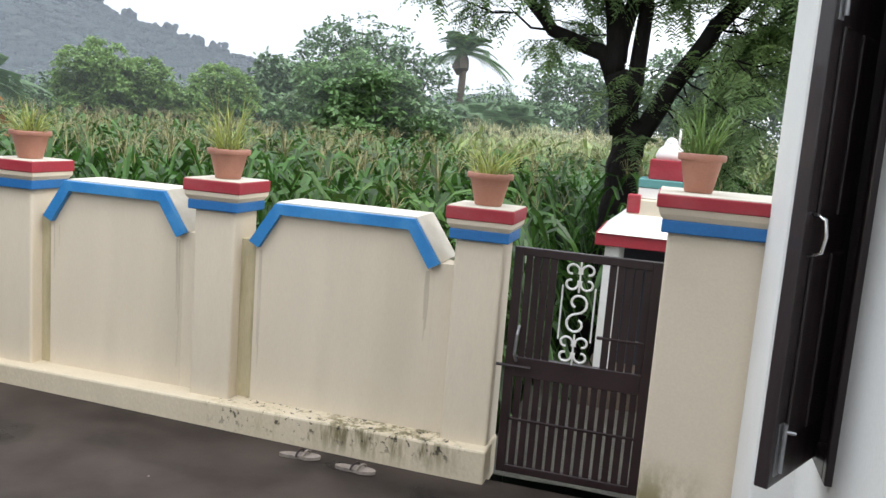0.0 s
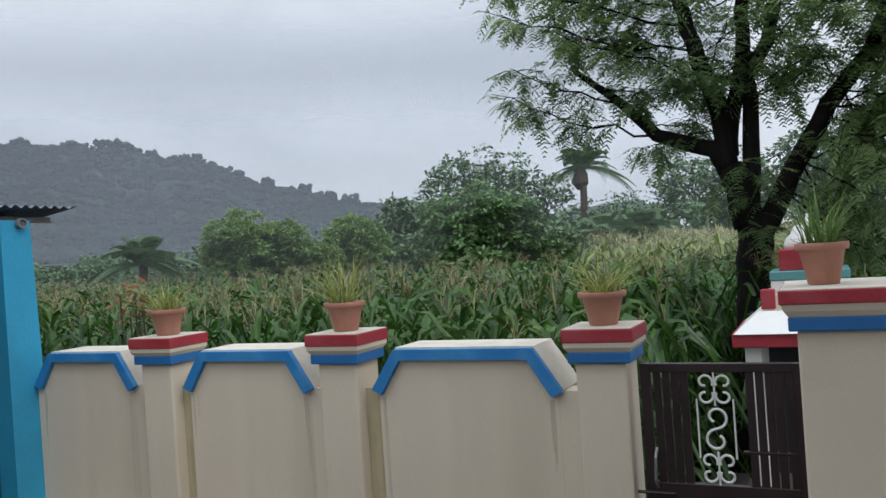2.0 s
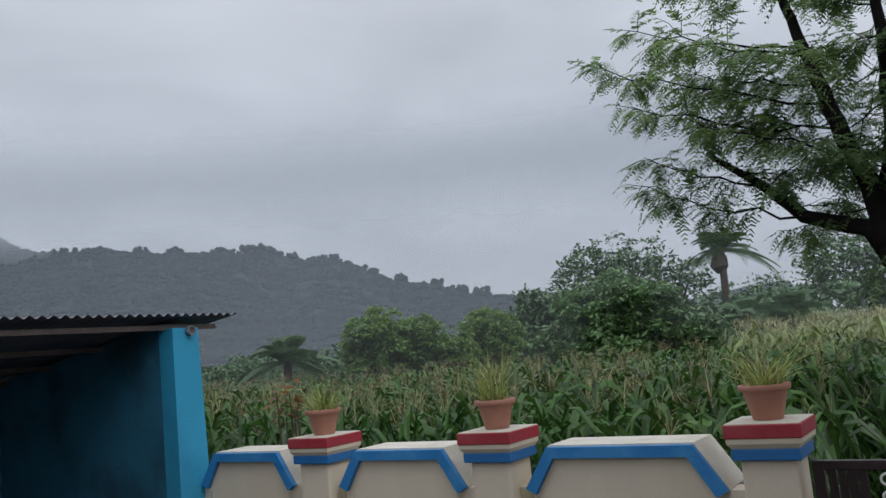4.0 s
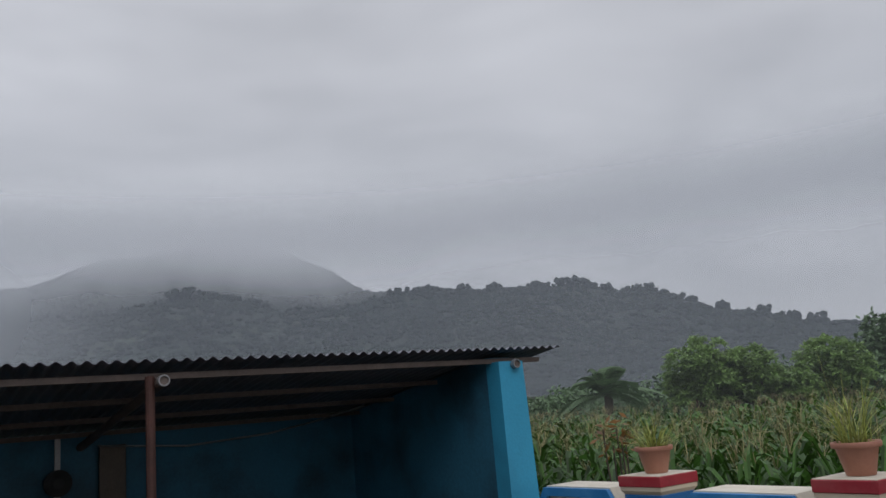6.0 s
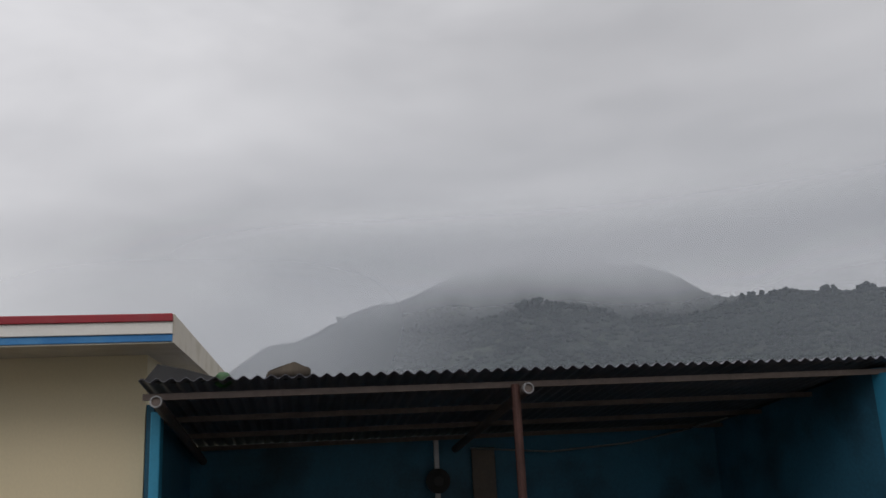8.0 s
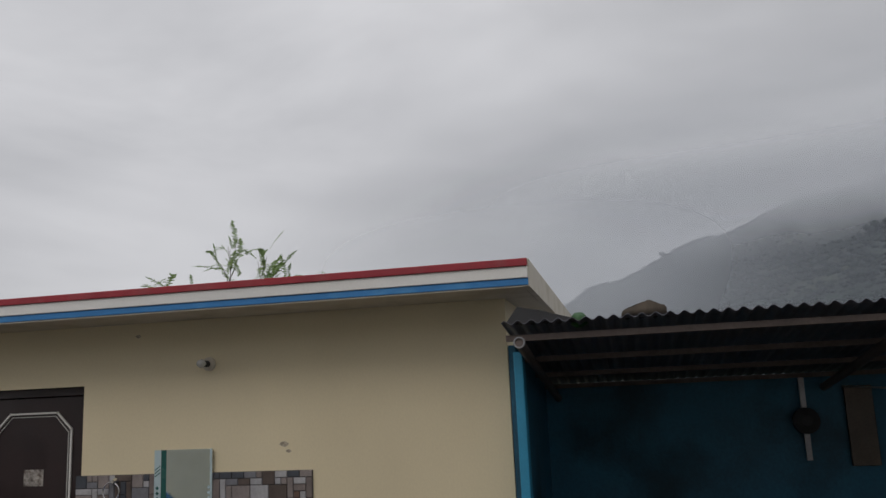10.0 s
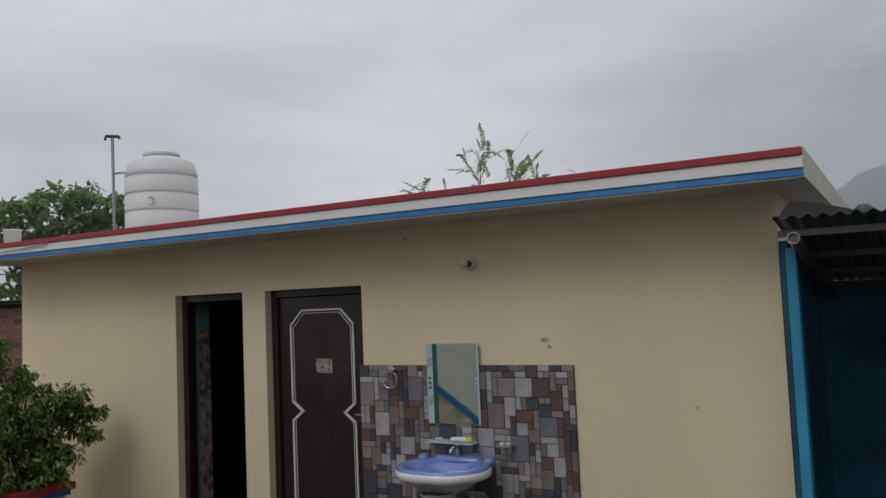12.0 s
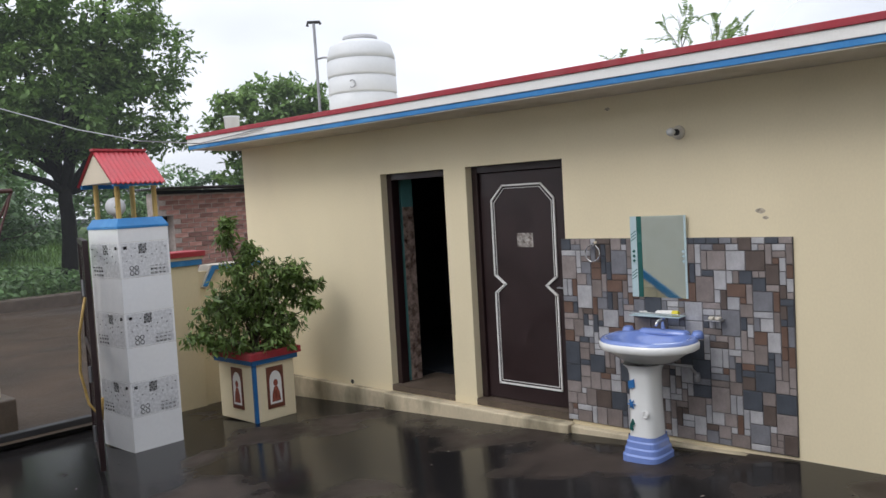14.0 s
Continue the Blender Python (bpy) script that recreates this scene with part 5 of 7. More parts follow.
M["leaf_dark"] = mat("dark_glossy_tree_leaves", (0.115, 0.20, 0.07), 0.45, var=0.3, scale=0.6, fine=8, island=0.45, trans=0.3, bump=0, tint=(0.12, 0.19, 0.055), tint_amt=0.7, tint_scale=0.5)
M["leaf_mid"] = mat("mid_green_tree_leaves", (0.16, 0.26, 0.07), 0.55, var=0.3, scale=0.5, fine=8, island=0.4, trans=0.4, bump=0, tint=(0.20, 0.29, 0.08), tint_amt=0.6, tint_scale=0.6)
M["leaf_feather"] = mat("feathery_acacia_leaves", (0.17, 0.255, 0.10), 0.6, var=0.25, scale=0.7, fine=8, island=0.35, trans=0.5, bump=0, tint=(0.24, 0.33, 0.10), tint_amt=0.7, tint_scale=0.8)
M["leaf_far"] = mat("distant_tree_leaves", (0.095, 0.16, 0.07), 0.7, var=0.25, scale=0.3, fine=4, island=0.3, trans=0.15, bump=0)
M["bark"] = mat("dark_wet_bark", (0.012, 0.010, 0.009), 0.85, spec=0.15, var=0.35, scale=5, fine=25, bump=0.8, bump_d=0.03, stretch=(1, 1, 0.3))
M["bark_g"] = mat("grey_brown_bark", (0.07, 0.055, 0.04), 0.9, var=0.3, scale=4, fine=25, bump=0.7, bump_d=0.02, stretch=(1, 1, 0.3))
M["hill"] = mat("forested_hillside", (0.013, 0.019, 0.014), 0.95, var=0.4, scale=0.05, fine=0.16, bump=0.0, tint=(0.026, 0.034, 0.02), tint_amt=0.8, tint_scale=0.03, spec=0.1)
M["hillwood"] = mat("hill_forest_canopy", (0.013, 0.019, 0.014), 0.95, var=0.15, scale=0.05, fine=0.4, bump=0.0, island=0.12, spec=0.1)

# crest heights over bearing, for the near and the far range
NEAR = [(14, 6), (24, 15), (30, 33), (36, 51), (42, 67), (55, 84), (64, 75), (73, 89), (83, 74), (92, 45), (104, 10), (116, 2)]
FAR = [(10, 40), (28, 30), (40, 75), (52, 100), (60, 138), (66, 186), (71, 202), (77, 192), (84, 158), (91, 116), (98, 50), (112, 6)]


def crest(rows, b):
    if b <= rows[0][0] or b >= rows[-1][0]:
        return 0.0
    for (b0, h0), (b1, h1) in zip(rows, rows[1:]):
        if b <= b1:
            u = (b - b0) / (b1 - b0)
            u = u * u * (3 - 2 * u)
            return h0 + (h1 - h0) * u


def ground_z(x, y):
    r, b = math.hypot(x, y), math.degrees(math.atan2(-x, y))
    near = crest(NEAR, b) * math.exp(-((r - 580) / (270 if r < 580 else 170)) ** 2)
    far = crest(FAR, b) * math.exp(-((r - 920) / 220) ** 2)
    z = (near ** 4 + far ** 4) ** 0.25 if near + far > 0 else 0.0
    if r > 150 and z > 1:
        z += min(1.0, z / 30) * (6.0 * noise.noise((x / 80, y / 80, 0.0)) + 3.5 * noise.noise((x / 28, y / 28, 3.0)))
    return max(z, 0.0) - 0.55


bm = bmesh.new()
radii_g = [0.0, 9, 14, 22, 35, 55, 85, 120, 160] + [160 + 16 * i for i in range(1, 75)] + [1600, 2200, 3200, 4500]
NB = 260
rings = []
for r in radii_g[1:]:
    rings.append([bm.verts.new((r * -math.sin(2 * math.pi * k / NB), r * math.cos(2 * math.pi * k / NB), ground_z(r * -math.sin(2 * math.pi * k / NB), r * math.cos(2 * math.pi * k / NB)))) for k in range(NB)])
mid = bm.verts.new((0, 0, -0.6))
for k in range(NB):
    bm.faces.new((mid, rings[0][k], rings[0][(k + 1) % NB]))
for a, b in zip(rings, rings[1:]):
    for k in range(NB):
        bm.faces.new((a[k], a[(k + 1) % NB], b[(k + 1) % NB], b[k]))
ground = structure("ground", bm, "hill", "open field ground rising to forested hills", True)


# forest canopy on the hills
def canopy():
    rng = np.random.default_rng(4)
    ico = bmesh.new()
    bmesh.ops.create_icosphere(ico, subdivisions=1, radius=1.0)
    iv = np.array([v.co[:] for v in ico.verts])
    tri = np.array([[v.index for v in f.verts] for f in ico.faces])
    ico.free()
    verts, faces = [], []
    n = 0
    for _ in range(150000):
        b, d = radians(rng.uniform(22, 104)), rng.uniform(110, 1050)
        x, y = -d * math.sin(b), d * math.cos(b)
        z = ground_z(x, y)
        if z < 2.5:
            continue
        if rng.random() > 0.6 + 0.4 * noise.noise((x / 60, y / 60, 9.0)):
            continue
        s = rng.uniform(0.9, 1.9) * (0.7 + d / 1100)
        q = iv * (s * rng.uniform(0.8, 1.2), s * rng.uniform(0.8, 1.2), s * rng.uniform(0.5, 0.75)) * (1 + rng.uniform(-0.2, 0.2, (len(iv), 1)))
        verts.append(q + (x, y, z + s * 0.2))
        faces.append(tri + n * len(iv))
        n += 1
        if n >= 42000:
            break
    # taller trees standing out along the crest lines of both ranges
    for k in range(240):
        b = radians(rng.uniform(30, 102))
        far = k % 4 == 0
        d = max(range(800, 980, 8) if far else range(400, 640, 6), key=lambda r: (ground_z(-r * math.sin(b), r * math.cos(b)) - 1.8) / r)
        x, y = -d * math.sin(b), d * math.cos(b)
        z, s = ground_z(x, y), rng.uniform(0.9, 1.9) * (1.7 if rng.random() < 0.2 else 1.0)
        for _k in range(7):
            q = iv * (s * rng.uniform(0.5, 0.9)) * (1 + rng.uniform(-0.25, 0.25, (len(iv), 1)))
            verts.append(q + (x + rng.normal(0, 0.7) * s, y + rng.normal(0, 0.7) * s, z + s * rng.uniform(0.3, 1.6)))
            faces.append(tri + n * len(iv))
            n += 1
    v, f = np.concatenate(verts), np.concatenate(faces)
    me = bpy.data.meshes.new("forest")
    me.vertices.add(len(v))
    me.vertices.foreach_set("co", v.astype(np.float32).ravel())
    me.loops.add(3 * len(f))
    me.loops.foreach_set("vertex_index", f.astype(np.int32).ravel())
    me.polygons.add(len(f))
    me.polygons.foreach_set("loop_start", np.arange(0, 3 * len(f), 3, dtype=np.int32))
    me.update(calc_edges=True)
    me.polygons.foreach_set("use_smooth", [True] * len(me.polygons))
    me.materials.append(M["hillwood"])
    tagged(new("forest", me), "dense dark green forest covering the misty hills", "forest", kind="stuff")


canopy()


# see-through sheets for mist before and over the hills and haze nearer by
def mist_material(name, col, base, top_amt, z_lo, z_hi, z_end, scale, reach, thick=(-0.32, 0.15), thin=None):
    m = bpy.data.materials.new(name)
    nt, N, L = nodes_of(m)
    out, ms = N.new("ShaderNodeOutputMaterial"), N.new("ShaderNodeMixShader")
    tr, df, tl, ad = N.new("ShaderNodeBsdfTransparent"), N.new("ShaderNodeBsdfDiffuse"), N.new("ShaderNodeBsdfTranslucent"), N.new("ShaderNodeMixShader")
    df.inputs["Color"].default_value = tl.inputs["Color"].default_value = (*col, 1)
    ad.inputs["Fac"].default_value = 0.5
    L.new(df.outputs[0], ad.inputs[1])
    L.new(tl.outputs[0], ad.inputs[2])
    tc, nz, sp = N.new("ShaderNodeTexCoord"), N.new("ShaderNodeTexNoise"), N.new("ShaderNodeSeparateXYZ")
    nz.inputs["Scale"].default_value, nz.inputs["Detail"].default_value = scale, 4.0
    L.new(tc.outputs["Object"], nz.inputs["Vector"])
    L.new(tc.outputs["Object"], sp.inputs[0])
    hz = N.new("ShaderNodeMath")
    hz.operation = "MULTIPLY_ADD"
    L.new(nz.outputs["Fac"], hz.inputs[0])
    hz.inputs[1].default_value = (z_hi - z_lo) * 1.2
    L.new(sp.outputs["Z"], hz.inputs[2])

    def ramp(sock, a, b, lo, hi):
        r = N.new("ShaderNodeMapRange")
        r.interpolation_type = "SMOOTHSTEP"
        for k, v in (("From Min", a), ("From Max", b), ("To Min", lo), ("To Max", hi)):
            r.inputs[k].default_value = v
        L.new(sock, r.inputs["Value"])
        return r.outputs["Result"]

    off = (z_hi - z_lo) * 0.6
    up = ramp(hz.outputs[0], z_lo + off, z_hi + off, base, top_amt)
    end = ramp(sp.outputs["Z"], z_hi, z_end, 1, 0)
    side = N.new("ShaderNodeMath")
    side.operation = "MULTIPLY"
    L.new(end, side.inputs[0])
    L.new(ramp(sp.outputs["Y"], thick[0] * reach, thick[1] * reach, 0, 1), side.inputs[1])
    end = side.outputs[0]
    if thin:
        off_side = N.new("ShaderNodeMath")
        off_side.operation = "MULTIPLY"
        L.new(end, off_side.inputs[0])
        L.new(ramp(sp.outputs["Y"], thin[0] * reach, thin[1] * reach, 1, 0), off_side.inputs[1])
        end = off_side.outputs[0]
    mu = N.new("ShaderNodeMath")
    mu.operation = "MULTIPLY"
    L.new(up, mu.inputs[0])
    L.new(end, mu.inputs[1])
    L.new(mu.outputs[0], ms.inputs["Fac"])
    L.new(tr.outputs[0], ms.inputs[1])
    L.new(ad.outputs[0], ms.inputs[2])
    L.new(ms.outputs[0], out.inputs["Surface"])
    return m


def mist(dist, b0, b1, height, material):
    bm = bmesh.new()
    n = 40
    lo, hi = [], []
    for i in range(n + 1):
        a = radians(b0 + (b1 - b0) * i / n)
        for row, z in ((lo, -2), (hi, height)):
            row.append(bm.verts.new((-dist * math.sin(a), dist * math.cos(a), z)))
    for i in range(n):
        bm.faces.new((lo[i], lo[i + 1], hi[i + 1], hi[i]))
    ob = mesh_object("mist", bm, material)
    return tagged(ob, "thin grey veil sheet standing in for mist and haze", "mist", kind="stuff")


# first two: added veils that lay haze over far field and yard trees
mist(23, -12, 62, 10, mist_material("field_haze", (0.80, 0.83, 0.88), 0.05, 0.05, 2, 4, 9, 0.05, 23, (0.5, 0.75)))
mist(19, 122, 186, 12, mist_material("yard_haze", (0.80, 0.83, 0.88), 0.045, 0.045, 2, 4, 12, 0.05, 19, (-3.0, -2.0), (-0.84, -0.62)))
mist(105, 5, 125, 66, mist_material("thin_mist", (0.72, 0.79, 0.90), 0.25, 0.27, 7, 18, 60, 0.02, 105))
mist(240, 60, 130, 75, mist_material("drifting_mist", (0.80, 0.83, 0.88), 0.5, 0.7, 12, 40, 72, 0.012, 240, (-0.55, -0.1), (-0.06, 0.28)))
mist(700, 5, 125, 225, mist_material("cloud_on_hills", (0.84, 0.86, 0.90), 0.05, 0.97, 100, 160, 222, 0.006, 700))


# maize
def maize(seed, n, x0, x1, y0, y1, keep, h0=1.45, h1=1.8, leaves=9, segs=4, wide=1.0, fold=False, tassel=0.45):
    """Maize plants: a stalk, arching leaves that twist and, near by, fold along the midrib, and branched tassels."""
    rng = np.random.default_rng(seed)
    leafs, tass = [], []
    for _ in range(n):
        x, y = rng.uniform(x0, x1), rng.uniform(y0, y1)
        if not keep(x, y):
            continue
        h = rng.uniform(h0, h1) + 0.1 + 0.12 * noise.noise((x * 0.5, y * 0.5, 1.0))
        tilt = rng.normal(0, 0.05, 2)
        rot = rng.uniform(0, math.pi)
        base = np.array([x, y, -0.5])
        top = base + (tilt[0] * h, tilt[1] * h, h)
        sd = np.array([math.cos(rot), math.sin(rot), 0]) * 0.012 * wide
        for s2 in (sd, np.array([-sd[1], sd[0], 0])):
            leafs.append([base - s2, base + s2, base + (top - base) * 0.82 + s2 * 0.5, base + (top - base) * 0.82 - s2 * 0.5])
        for k in range(leaves):
            u = 0.25 + 0.72 * (k + rng.uniform(0, 0.6)) / leaves
            p = base + (top - base) * u
            a = rot + (k % 2) * math.pi + rng.normal(0, 0.5)
            ln = rng.uniform(0.5, 0.95) * (1.15 - 0.6 * abs(u - 0.55))
            w = rng.uniform(0.02, 0.036) * wide
            d, sv = np.array([math.cos(a), math.sin(a), 0]), np.array([-math.sin(a), math.cos(a), 0])
            up, sag, tw = rng.uniform(0.7, 1.7), rng.uniform(0.1, 0.9), rng.normal(0, 0.9)
            if p[1] + d[1] * ln < 4.95:
                continue
            ts = np.linspace(0, 1, segs + 1)
            pts = [p + d * ln * t * (0.40 + 0.3 * t) + np.array([0, 0, ln * (up * t - (up + sag) * t * t)]) for t in ts]
            ws = [w * (math.sin(math.pi * min(1, 0.18 + 0.82 * t)) ** 0.7) for t in ts]
            sides = [sv * math.cos(tw * t) + np.array([0, 0, math.sin(tw * t)]) for t in ts]
            for i in range(segs):
                a0, a1, b0, b1 = pts[i], pts[i + 1], sides[i] * ws[i], sides[i + 1] * ws[i + 1]
                if fold:
                    lift0, lift1 = np.array([0, 0, ws[i] * 0.45]), np.array([0, 0, ws[i + 1] * 0.45])
                    leafs.append([a0, a0 + b0 + lift0, a1 + b1 + lift1, a1])
                    leafs.append([a0 - b0 + lift0, a0, a1, a1 - b1 + lift1])
                else:
                    leafs.append([a0 - b0, a0 + b0, a1 + b1, a1 - b1])
        if rng.random() < tassel:
            for k in range(9):
                a = rng.uniform(0, 2 * math.pi)
                reach = rng.uniform(0.04, 0.17)
                d = np.array([math.cos(a), math.sin(a), 0])
                low = top + (0, 0, rng.uniform(0.0, 0.08))
                m = low + d * reach * 0.6 + (0, 0, rng.uniform(0.08, 0.16))
                q = low + d * reach * 1.4 + (0, 0, rng.uniform(0.06, 0.22))
                sv = np.array([-math.sin(a), math.cos(a), 0.3]) * 0.0022 * wide
                tass.append([low - sv, low + sv, m + sv, m - sv])
                tass.append([m - sv, m + sv, q + sv * 0.5, q - sv * 0.5])
    return leafs, tass


def in_view(x, y):
    b = math.degrees(math.atan2(-x, y))
    return -9 < b < 58 and math.hypot(x + 0.4, y - 8.5) > 0.6 and not (-0.85 < x < 1.3 and y < 7.6)


la, ta = maize(1, 1500, -11, 2.5, 5.35, 10, in_view, segs=5, fold=True, tassel=0.3)
lb, tb = maize(2, 3000, -26, 3.5, 10, 22, in_view, leaves=10, segs=4, wide=1.25, tassel=0.28)
lc, tcn = maize(3, 3000, -55, 6, 22, 48, lambda x, y: in_view(x, y) and not math.degrees(math.atan2(-x, y)) < 14, leaves=6, segs=2, wide=1.6)
ld, td = maize(4, 2600, -12, 6, 15, 46, lambda x, y: -9 < math.degrees(math.atan2(-x, y)) < 14, h0=1.75, h1=2.15, leaves=6, segs=3, wide=1.5, tassel=0.95)
M["corn_pale"] = mat("ripening_pale_maize_leaves", (0.20, 0.25, 0.085), 0.5, var=0.2, scale=0.5, fine=20, island=0.4, trans=0.3, bump=0)
M["tassel_pale"] = mat("pale_maize_tassels", (0.38, 0.37, 0.20), 0.8, var=0.2, scale=1, island=0.35, bump=0)
tagged(quads_object("maize_field", la + lb + lc, "corn"), "dense green maize crop standing behind the wall", "maize crop", kind="stuff")
tagged(quads_object("maize_tassels", ta + tb + tcn, "tassel"), "dry buff tassels over the maize crop", "maize tassels", kind="stuff")
tagged(quads_object("far_maize_field", ld, "corn_pale"), "pale yellow-green maize crop beyond the acacia", "maize crop", kind="stuff")
tagged(quads_object("far_maize_tassels", td, "tassel_pale"), "pale tassels over the far maize crop", "maize tassels", kind="stuff")


# trees
def leaf_quads(centres, size, rng, droop=0.3, shape=0.45):
    """Flat leaves at points, turned at random but mostly facing up."""
    c = np.asarray(centres)
    n = len(c)
    a = rng.uniform(0, 2 * np.pi, n)
    pit = rng.normal(-droop, 0.5, n)
    d = np.stack([np.cos(a) * np.cos(pit), np.sin(a) * np.cos(pit), np.sin(pit)], 1)
    r = rng.normal(0, 0.6, n)
    s = np.stack([-np.sin(a), np.cos(a), 0 * a], 1)
    u = np.cross(s, d)
    s = s * np.cos(r)[:, None] + u * np.sin(r)[:, None]
    ln = (size * rng.uniform(0.6, 1.3, n))[:, None]
    return np.stack([c, c + d * ln * 0.5 + s * ln * shape * 0.5, c + d * ln, c + d * ln * 0.5 - s * ln * shape * 0.5], 1)


def frond_quads(centres, dirs, length, rng, pairs=7, wide=0.25):
    """Feather leaves: leaflets in pairs along a drooping stalk."""
    out = []
    for c, d in zip(centres, dirs):
        d = d / np.linalg.norm(d)
        s = np.cross(d, (0, 0, 1.0))
        s = s / (np.linalg.norm(s) + 1e-6)
        ln = length * rng.uniform(0.6, 1.2)
        dr = rng.uniform(0.15, 0.6)
        for k in range(pairs):
            t = (k + 0.6) / pairs
            p = c + d * ln * t + np.array([0, 0, -dr * ln * t * t])
            for sg in (1, -1):
                w = ln * wide * math.sin(math.pi * (0.15 + 0.8 * t)) * rng.uniform(0.6, 1.2)
                tip = p + s * sg * w + d * w * rng.uniform(0.3, 0.9) + np.array([0, 0, -w * rng.uniform(0.0, 0.6)])
                e = d * ln / pairs * 0.5
                out.append([p - e * 0.4, p + e, tip + e * 0.5, tip - e * 0.3])
    return np.array(out)


def limb(bm, a, b, r0, r1, rng, wob=0.06, n=6, sides=9):
    a, b = Vector(a), Vector(b)
    ln = (b - a).length
    pts = [a.lerp(b, i / n) + (Vector((rng.uniform(-1, 1), rng.uniform(-1, 1), rng.uniform(-1, 1))) * wob * ln if 0 < i < n else Vector()) for i in range(n + 1)]
    tube(bm, pts, [r0 + (r1 - r0) * i / n for i in range(n + 1)], sides)
    return pts


def grow(bm, start, direction, length, radius, depth, rng, tips, spread=0.7, up=0.15, keep=None):
    """Forking limbs; the ends are gathered in tips."""
    end = Vector(start) + Vector(direction).normalized() * length
    if keep and not keep(end):
        return
    pts = limb(bm, start, end, radius, radius * 0.6, rng, 0.05, 4, 6 if depth < 2 else 8)
    if depth <= 1:
        tips.extend((p, (pts[-1] - pts[0]).normalized()) for p in pts[1:])
    if depth == 0:
        return
    for k in range(rng.choice((2, 3, 3))):
        d = Vector(direction).normalized() + Vector((rng.uniform(-1, 1), rng.uniform(-1, 1), rng.uniform(-0.7, 0.8) + up)) * spread
        grow(bm, pts[rng.choice((-1, -1, -2))], d, length * rng.uniform(0.6, 0.85), radius * 0.58, depth - 1, rng, tips, spread, up, keep)


def crown_cloud(blobs, n, rng):
    """Points in small clumps set on the shells of overlapping lobes, so that the crown has tufts, gaps and an uneven outline."""
    clumps = []
    for x, y, z, r, sq in blobs:
        for _ in range(int(30 + 26 * min(r, 2.5) ** 2)):
            d = rng.normal(size=3)
            d /= np.linalg.norm(d)
            rr = r * (0.55 + 0.37 * rng.random() ** 0.5)
            clumps.append((x + d[0] * rr, y + d[1] * rr, z + d[2] * rr * sq, r * rng.uniform(0.15, 0.27)))
    c = np.array(clumps)
    w = c[:, 3] ** 2
    pick = c[rng.choice(len(c), n, p=w / w.sum())]
    d = rng.normal(size=(n, 3))
    d /= np.linalg.norm(d, axis=1)[:, None]
    d[:, 2] = np.abs(d[:, 2]) * 0.8 - 0.25
    return pick[:, :3] + d * pick[:, 3:4] * (0.5 + 0.5 * rng.random((n, 1)))


def bushy_tree(name, label, x, y, base, trunk_h, blobs, n, leaf, size, seed, bark="bark_g", shape=0.45):
    """A tree with forking limbs and a lobed crown of single leaves."""
    rng, nr = random.Random(seed), np.random.default_rng(seed)
    t = thing(name, label, "tree", Matrix.Translation((x, y, base)))
    bm = bmesh.new()
    limb(bm, (0, 0, -0.3), (rng.uniform(-0.2, 0.2), rng.uniform(-0.2, 0.2), trunk_h), 0.05 * trunk_h + 0.10, 0.04 * trunk_h + 0.06, rng, 0.03)
    for bx, by, bz, r, sq in blobs:
        limb(bm, (0, 0, trunk_h * 0.9), (bx, by, bz), 0.03 * trunk_h + 0.05, 0.02, rng, 0.06, 5, 6)
    part("trunk", bm, bark, t, smooth=True)
    c = crown_cloud(blobs, n, nr)
    ob = quads_object("crown", leaf_quads(c, size, nr, shape=shape), leaf)
    ob.parent = t
    tagged(ob, "dense leafy crown")
    return t


def lobes(rng, w, h, z0, n, r):
    return [(rng.uniform(-w, w), rng.uniform(-w, w) * 0.7, z0 + rng.random() * h, r * rng.uniform(0.6, 1.15), rng.uniform(0.7, 0.95)) for _ in range(n)]


def at_bearing(b, d):
    return 0.1 - d * math.sin(radians(b)), 0.5 + d * math.cos(radians(b))


R = random.Random(21)
x, y = at_bearing(21.8, 24)
bushy_tree("broadleaf_tree", "large dome-shaped dark green broadleaf tree", x, y, -0.4, 1.2, [(0, 0, 2.65, 1.75, 0.8), (-1.8, 0.3, 1.8, 1.4, 0.8), (1.6, 0, 1.75, 1.5, 0.8), (-0.8, -0.6, 3.1, 1.0, 0.7), (0.8, -0.4, 3.0, 1.1, 0.7), (-2.4, 0, 0.95, 1.1, 0.8), (2.6, 0, 1.0, 1.1, 0.9), (0, -1.2, 1.5, 1.3, 0.9)], 30000, "leaf_dark", 0.20, 1)
for b, d, w, top, sd, lf in ((38.9, 27, 1.25, 3.3, 2, "leaf_mid"), (35.9, 27.5, 0.95, 2.95, 3, "leaf_mid"), (33.8, 28, 0.9, 2.3, 13, "leaf_mid"), (31.0, 31, 1.3, 3.1, 4, "leaf_mid")):
    x, y = at_bearing(b, d)
    h = top + 0.7
    bushy_tree("round_tree", "small round light green bushy tree at the field edge", x, y, -0.4, 0.9, [(0, 0, h - w * 0.9, w, 0.9), (-w * 0.55, 0.2, h - w * 1.3, w * 0.62, 0.9), (w * 0.55, -0.2, h - w * 1.35, w * 0.6, 0.9), (0, -0.4, h - w * 1.6, w * 0.7, 0.7), (-w * 0.2, -0.3, h - w * 0.7, w * 0.55, 0.9), (w * 0.3, -0.3, h - w * 0.8, w * 0.5, 0.9)], 13000, lf, 0.15, sd)
